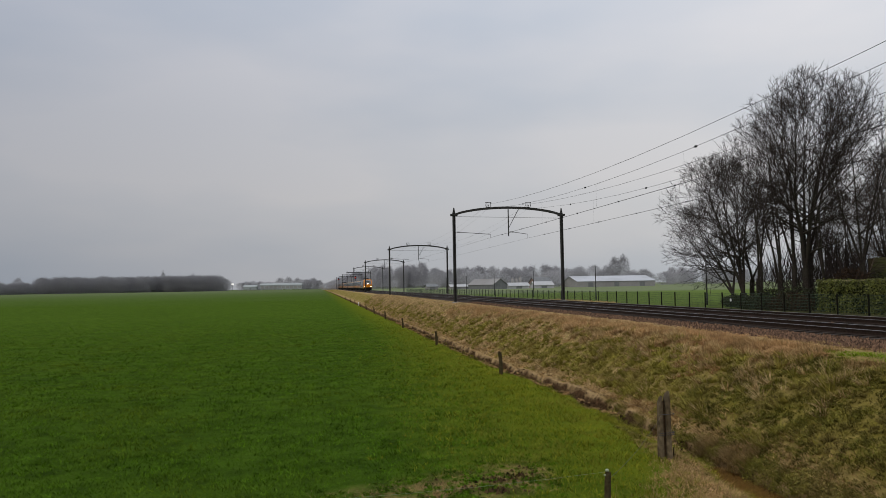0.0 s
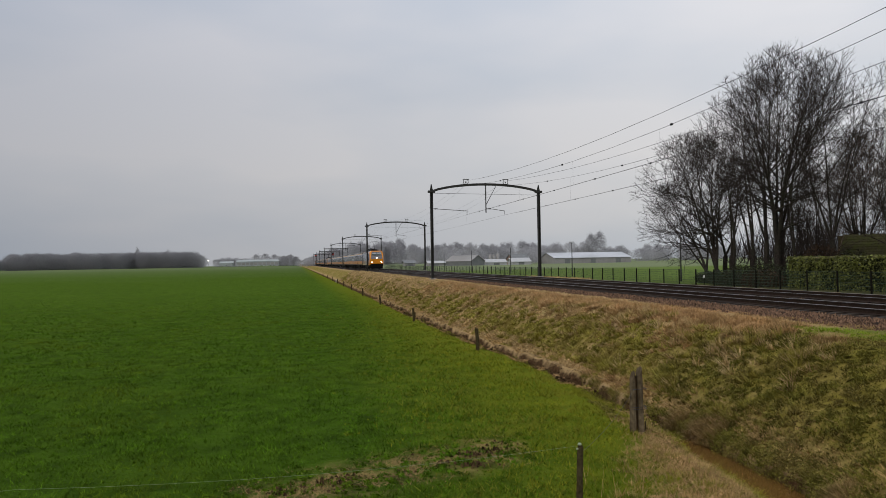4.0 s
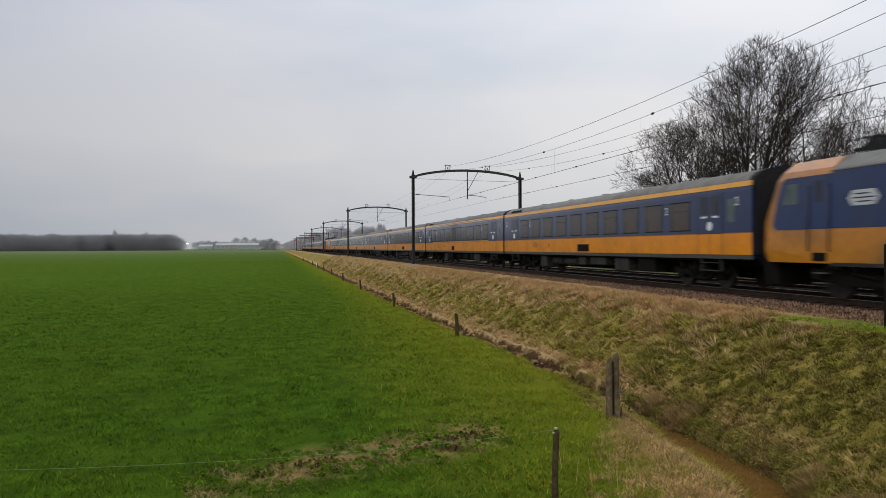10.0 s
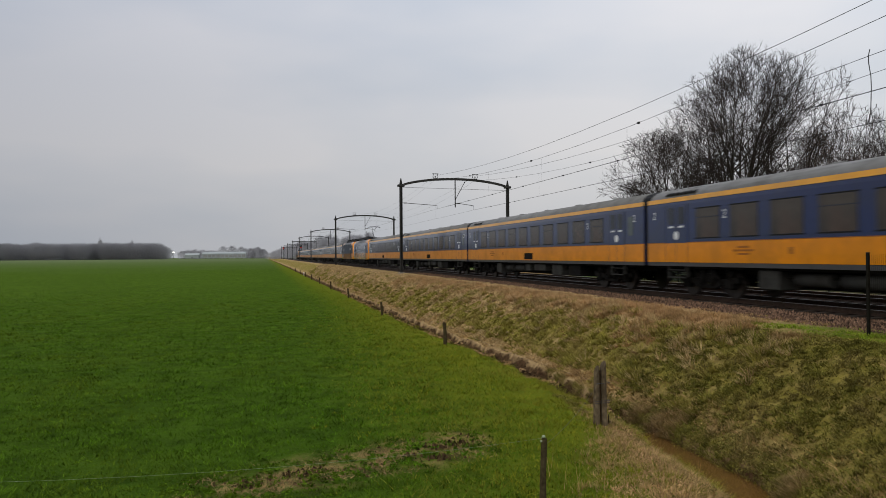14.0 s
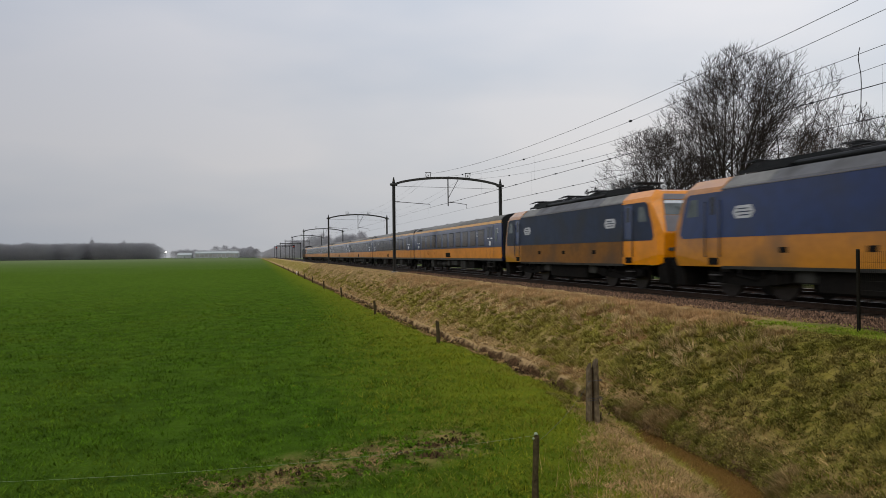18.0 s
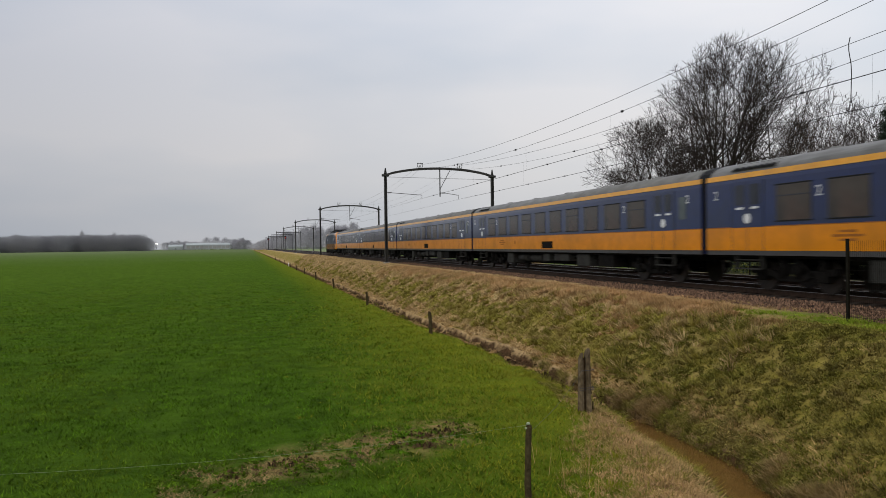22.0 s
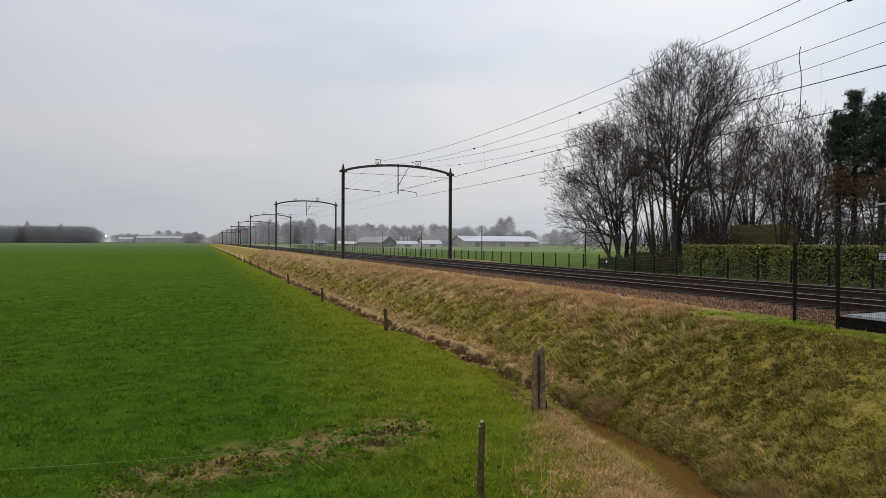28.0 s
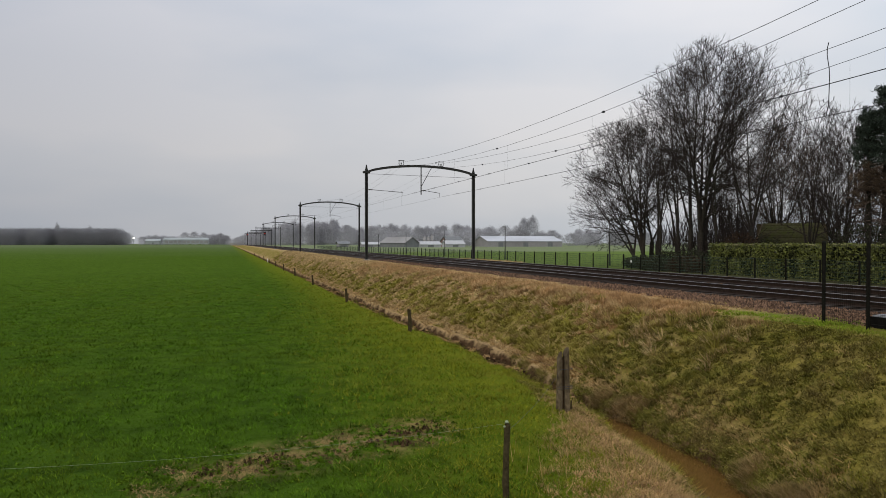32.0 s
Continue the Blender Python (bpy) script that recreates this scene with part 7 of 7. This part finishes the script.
tufts("seed_heads", "soft tall plumes of brown withered grass on the bank", x[k], y[k], size[k] * 1.35, 26, 0.62 * ww[k], M_BROWN, g_rng)
k = verge & ~straw
tufts("verge_grass", "fresh green grass at the top of the bank", x[k], y[k], size[k] * 0.8, 18, ww[k], M_VERGE, g_rng)
near_part = y + 2.5 * patch(x, y, 0.5, 97) + 0.8 * (x - 10.0) < 18.0
k = ~straw & ~verge
tufts("bank_grass", "olive green tufted grass on the bank", x[k & ~near_part], y[k & ~near_part], size[k & ~near_part] * 0.8, 14, 1.1 * ww[k & ~near_part], M_BANKGREEN, g_rng)
tufts("damp_grass", "darker grass on the near bank above the water", x[k & near_part], y[k & near_part], size[k & near_part] * 0.9, 18, 1.1 * ww[k & near_part], M_NEARGREEN, g_rng)

m = 1500
ty = 13.0 * (80 / 13.0) ** g_rng.uniform(0, 1, m)
tx = 9.3 + shift(ty) + 2.4 * g_rng.uniform(0, 1, m) ** 1.2
t_keep = patch(tx, ty, 0.6, 14) + 0.2 * g_rng.normal(size=m) > 0.02
tx, ty = tx[t_keep], ty[t_keep]
t_dry = g_rng.uniform(size=len(tx)) < np.clip((tx - 9.0) / 4.0, 0.1, 0.6)
t_size = g_rng.uniform(0.22, 0.42, len(tx))
tufts("green_tussocks", "thick yellowish green tussocks standing out of the bank", tx[~t_dry], ty[~t_dry], t_size[~t_dry], 46, 0.011 + 0.0010 * ty[~t_dry], M_BANKGREEN, g_rng)
tufts("dry_tussocks", "thick pale withered tussocks standing out of the bank", tx[t_dry], ty[t_dry], t_size[t_dry], 46, 0.011 + 0.0010 * ty[t_dry], M_STRAW, g_rng)
# pale withered grass beyond the tracks, by the portal's foot
m = 260
ty = g_rng.uniform(58, 76, m)
tx = 24.35 + 0.05 * (ty - 58) + g_rng.normal(0, 0.35, m)
tufts("far_straw", "pale withered grass beyond the tracks by a portal", tx, ty, g_rng.uniform(0.12, 0.3, m), 26, np.full(m, 0.05), M_STRAW, g_rng)
# thicker tufts in the meadow
m = 5200
ty = 7.0 * (60 / 7.0) ** g_rng.uniform(0, 1, m)
tx = -0.46 * ty + (7.6 + 0.46 * ty) * g_rng.uniform(0, 1, m)
t_keep = (patch(tx, ty, 0.35, 37) + 0.25 * g_rng.normal(size=m) > 0.0) & ((np.abs(ty - 0.42 * tx - 11.6) > 0.8) | (tx < -1.4) | (tx > 4.4))
tx, ty = tx[t_keep], ty[t_keep]
t_pale = g_rng.uniform(size=len(tx)) * 6.5 + 0.5 < tx
t_size = g_rng.uniform(0.07, 0.17, len(tx))
tufts("meadow_tufts", "thick dark green tufts in the meadow", tx[~t_pale], ty[~t_pale], t_size[~t_pale], 22, 0.009 + 0.0008 * ty[~t_pale], M_BLADE, g_rng)
tufts("pale_tufts", "thick yellowish tufts in the meadow", tx[t_pale], ty[t_pale], t_size[t_pale], 22, 0.009 + 0.0008 * ty[t_pale], M_EDGE, g_rng)
# matted sedge in the corner between the slim post and the water
m = 800
ty = g_rng.uniform(6.8, 12.6, m)
tx = 7.6 + shift(ty) - np.abs(g_rng.normal(0, 1.0, m))
t_keep = tx > 4.0 + (ty - 9.0) * 0.5
tx, ty = tx[t_keep], ty[t_keep]
t_kind = patch(tx, ty, 1.1, 19) + 0.2 * g_rng.normal(size=len(tx))
t_size = g_rng.uniform(0.08, 0.24, len(tx))
for t_name, t_label, t_pick, t_mat in (("dry_sedge", "matted brown sedge beside the water", t_kind > -0.3, M_REED), ("green_sedge", "green sedge among the brown beside the water", t_kind <= -0.3, M_EDGE)):
    tufts(t_name, t_label, tx[t_pick], ty[t_pick], t_size[t_pick], 42, np.full(t_pick.sum(), 0.012), t_mat, g_rng)


def clumps(name, label, cx, cy, size, per, leaf, mat, rng, lift=0.5):
    """Low mounds of small leaves that lie every way."""
    n = len(cx)
    c = np.repeat(np.stack([cx, cy, ground_z(cx, cy)], 1), per, 0)
    s = np.repeat(size, per)[:, None]
    d = rng.normal(size=(n * per, 3))
    d /= np.linalg.norm(d, axis=1)[:, None]
    d[:, 2] = np.abs(d[:, 2]) * lift
    c = c + d * s * rng.uniform(0.2, 1.0, (n * per, 1))
    a = rng.normal(size=(n * per, 3))
    a /= np.linalg.norm(a, axis=1)[:, None]
    b = np.cross(a, rng.normal(size=(n * per, 3)))
    b /= np.linalg.norm(b, axis=1)[:, None]
    w = np.repeat(leaf, per)[:, None] * rng.uniform(0.6, 1.4, (n * per, 1))
    return tagged(tris(name, np.stack([c - a * w * 0.5 - b * w * 0.3, c + a * w * 0.6, c - a * w * 0.5 + b * w * 0.35], 1), mat), label, "weeds", kind="stuff")


for w_name, w_label, w_pick, w_mat in (("bank_weeds", "low leafy weeds among the grass of the bank", k & ~near_part, M_BANKGREEN), ("damp_weeds", "dark low weeds on the bank above the water", k & near_part, M_NEARGREEN)):
    clumps(w_name, w_label, x[w_pick], y[w_pick], size[w_pick] * 0.9, 17, 0.021 + 0.0013 * y[w_pick], w_mat, g_rng)
k = straw & ~nearer & (g_rng.uniform(size=n) < 0.7)
clumps("bank_litter", "matted withered litter on the bank", x[k], y[k], size[k] * 0.9, 11, 0.030 + 0.0016 * y[k], M_STRAW, g_rng, 0.4)


def lumps(name, label, x, y, s, mat, rng, flat=0.7):
    """Small angular lumps half sunk in the ground."""
    n = len(x)
    corner = np.array([(0, 0, 1), (0.95, 0, -0.3), (-0.5, 0.8, -0.3), (-0.5, -0.8, -0.3)])
    q = corner[None] * s[:, None, None] * rng.uniform(0.65, 1.3, (n, 4, 3)) * [1, 1, flat]
    a = rng.uniform(0, 6.283, n)
    ca, sa = np.cos(a)[:, None], np.sin(a)[:, None]
    q = np.stack([q[..., 0] * ca - q[..., 1] * sa, q[..., 0] * sa + q[..., 1] * ca, q[..., 2]], -1) + np.stack([x, y, ground_z(x, y)], 1)[:, None]
    return tagged(tris(name, np.concatenate([q[:, i] for i in ([0, 1, 2], [0, 2, 3], [0, 3, 1])]), mat), label, "soil", kind="stuff")


n = 4000
y = 9.0 * (70 / 9.0) ** g_rng.uniform(0, 1, n)
x = 8.45 + g_rng.normal(0, 0.22, n) + shift(y)
lumps("ditch_clods", "dark crumbled soil in the ditch", x, y, (0.015 + 0.04 * g_rng.uniform(size=n) ** 2) * (1 + 0.02 * y), M_CLOD, g_rng)
n = 2600
y = 12.6 * (75 / 12.6) ** g_rng.uniform(0, 1, n)
x = 8.2 + g_rng.normal(0, 0.2, n) + shift(y)
keep = patch(x, y, 1.1, 71) + 0.25 * g_rng.normal(size=n) > np.where(y > 15.5, 0.35, 0.1)
x, y = x[keep], y[keep]
clumps("ditch_litter", "withered litter fallen into the dry ditch", x, y, np.full(len(x), 0.13), 16, 0.028 + 0.0012 * y, M_BROWN, g_rng, 0.5)
n = 900
y = g_rng.uniform(6.5, 17.0, n)
x = np.where(g_rng.uniform(size=n) < 0.5, 7.5 + 0.3 * patch(y, y, 0.7, 73), 8.85 + 0.2 * patch(y, y, 0.8, 75)) + g_rng.normal(0, 0.1, n) + shift(y)
clumps("shore_weeds", "low weeds along the water's edge", x, y, np.full(n, 0.12), 22, np.full(n, 0.04), M_NEARGREEN, g_rng, 0.6)
n = 1900
y = g_rng.uniform(6.5, 15.5, n)
x = 8.92 + g_rng.normal(0, 0.14, n) + 0.15 * patch(y, y, 0.9, 77) + shift(y)
k = patch(x, y, 0.9, 79) > 0.08
clumps("overhang_weeds", "weeds hanging over the water from the bank", x[~k], y[~k], np.full((~k).sum(), 0.15), 24, np.full((~k).sum(), 0.032), M_NEARGREEN, g_rng, 0.7)
tufts("overhang_straw", "brown grass hanging over the water from the bank", x[k], y[k], np.full(k.sum(), 0.24), 26, np.full(k.sum(), 0.013), M_NEARBROWN, g_rng)
n = 1500
y = g_rng.uniform(7.0, 14.6, n)
x = 7.75 + shift(y) - np.abs(g_rng.normal(0, 0.2 + 0.16 * np.clip(13.5 - y, 0, 6)))
keep = (x > 4.2 + (y - 9.0) * 0.45) & (patch(x, y, 0.9, 27) > -0.15)
clumps("shore_litter", "matted brown litter between the post and the ditch", x[keep], y[keep], np.full(keep.sum(), 0.13), 15, np.full(keep.sum(), 0.035), M_BROWN, g_rng, 0.5)
n = 420
x = g_rng.uniform(-1.3, 4.1, n)
y = g_rng.normal(0, 0.36, n) + 0.42 * x + 11.6
keep = patch(x, y, 1.0, 63) > -0.12
clumps("patch_litter", "straw and withered weeds on the worn patch", x[keep], y[keep], np.full(keep.sum(), 0.11), 12, np.full(keep.sum(), 0.016), M_NEARBROWN, g_rng, 0.5)
n = 420
x = g_rng.uniform(-1.2, 4.1, n)
y = g_rng.normal(0, 0.33, n) + 0.42 * x + 11.6
keep = patch(x, y, 1.3, 61) > -0.05
lumps("trodden_clods", "dark clods of soil on the worn patch", x[keep], y[keep], 0.02 + 0.045 * g_rng.uniform(size=n)[keep] ** 2, M_CLOD, g_rng)
n = 150
x = np.repeat([0.45, -0.25, 2.95, 3.5, 0.7, 3.1], 25) + g_rng.normal(0, 0.13, n)
y = np.repeat([11.85, 11.55, 12.2, 13.05, 12.0, 12.9], 25) + g_rng.normal(0, 0.09, n)
lumps("soil_heaps", "small dark heaps of turned soil on the worn patch", x, y, g_rng.uniform(0.03, 0.075, n), M_CLOD, g_rng, 1.0)
n = 280
x = g_rng.uniform(-1.6, 4.4, n)
y = g_rng.normal(0, 0.6, n) + 0.42 * x + 11.6
clumps("patch_weeds", "dark green weeds round the worn patch", x, y, np.full(n, 0.10), 22, np.full(n, 0.045), M_BLADE, g_rng)
n = 20000
y = 8.0 * (150 / 8.0) ** g_rng.uniform(0, 1, n)
x = 8.92 + np.abs(g_rng.normal(0, 0.34, n)) - 0.12 * (patch(y, y, 0.7, 11) > 0.22) + shift(y)
blades("ditch_straw", "pale dry grass hanging over the ditch edge", x, y, 0.05 + 0.09 * g_rng.uniform(size=n), 0.009 + 0.0010 * y, M_REED, g_rng, 0.8, (-0.25, 0.0))
n = 26000
y = g_rng.uniform(7.0, 15.0, n)
x = 7.75 + shift(y) - np.abs(g_rng.normal(0, 0.25 + 0.17 * np.clip(14.0 - y, 0, 6)))
keep = (x > 3.95 + (y - 9.0) * 0.45) & (patch(x, y, 1.1, 21) > -0.6)
x, y = x[keep], y[keep]
blades("reeds", "pale dry grass between the corner post and the ditch", x, y, 0.04 + 0.10 * g_rng.uniform(size=len(x)) ** 2, np.full(len(x), 0.012), M_BROWN, g_rng, 0.9)
n = 7000
y = g_rng.uniform(6.5, 19.0, n)
x = 7.72 + 0.2 * patch(y, y, 0.8, 41) + g_rng.normal(0, 0.08, n) + shift(y)
blades("shore_grass", "ragged wet grass along the water's edge", x, y, 0.07 + 0.12 * g_rng.uniform(size=n), np.full(n, 0.011), M_EDGE, g_rng, 0.8, (0.35, 0.0))
n = 6000
y = g_rng.uniform(6.5, 22.0, n)
x = 8.80 + 0.14 * patch(y, y, 0.9, 47) + g_rng.normal(0, 0.07, n) + shift(y)
keep = patch(y, y, 1.3, 51) > -0.12
x, y = x[keep], y[keep]
blades("overhanging_grass", "dark tufts hanging over the undercut shore", x, y, 0.10 + 0.14 * g_rng.uniform(size=len(x)), np.full(len(x), 0.012), M_NEARGREEN, g_rng, 0.6, (-0.55, 0.0))
n = 60
x, y = g_rng.uniform(4.2, 6.4, n), g_rng.uniform(8.8, 11.2, n)
blades("tall_stalks", "few tall thin dry stalks near the corner post", x, y, 0.4 + 0.35 * g_rng.uniform(size=n), np.full(n, 0.008), M_REED, g_rng, 0.1)

n = 19000
y = 8.0 * (70 / 8.0) ** g_rng.uniform(0, 1, n)
x = g_rng.uniform(np.interp(y, [12, 20, 30], [12.75, 13.3, 13.5]) + 0.25 * patch(y, y, 0.6, 87), 15.05, n)
x = np.where(g_rng.uniform(size=n) < 0.2, g_rng.uniform(17.7, 19.2, n), x)
z = np.where(x > 14.5, -0.2, np.interp(x, [12.3, 13.4, 14.0, 14.6], [-0.27, -0.25, -0.25, -0.2]))
s = (0.018 + 0.036 * g_rng.uniform(size=n) ** 2) * (1 + 0.012 * y)
corner = np.array([(0, 0, 1), (0.95, 0, -0.3), (-0.5, 0.8, -0.3), (-0.5, -0.8, -0.3)])
q = corner[None] * s[:, None, None] * g_rng.uniform(0.65, 1.3, (n, 4, 3))
a = g_rng.uniform(0, 6.283, n)
ca, sa = np.cos(a)[:, None], np.sin(a)[:, None]
q = np.stack([q[..., 0] * ca - q[..., 1] * sa, q[..., 0] * sa + q[..., 1] * ca, q[..., 2]], -1) + np.stack([x, y, z], 1)[:, None]
tri = np.concatenate([q[:, i] for i in ([0, 1, 2], [0, 2, 3], [0, 3, 1])])
tagged(tris("ballast_stones", tri, M_STONE), "loose brown and grey ballast stones beside the rails", "stones", kind="stuff")


motions()
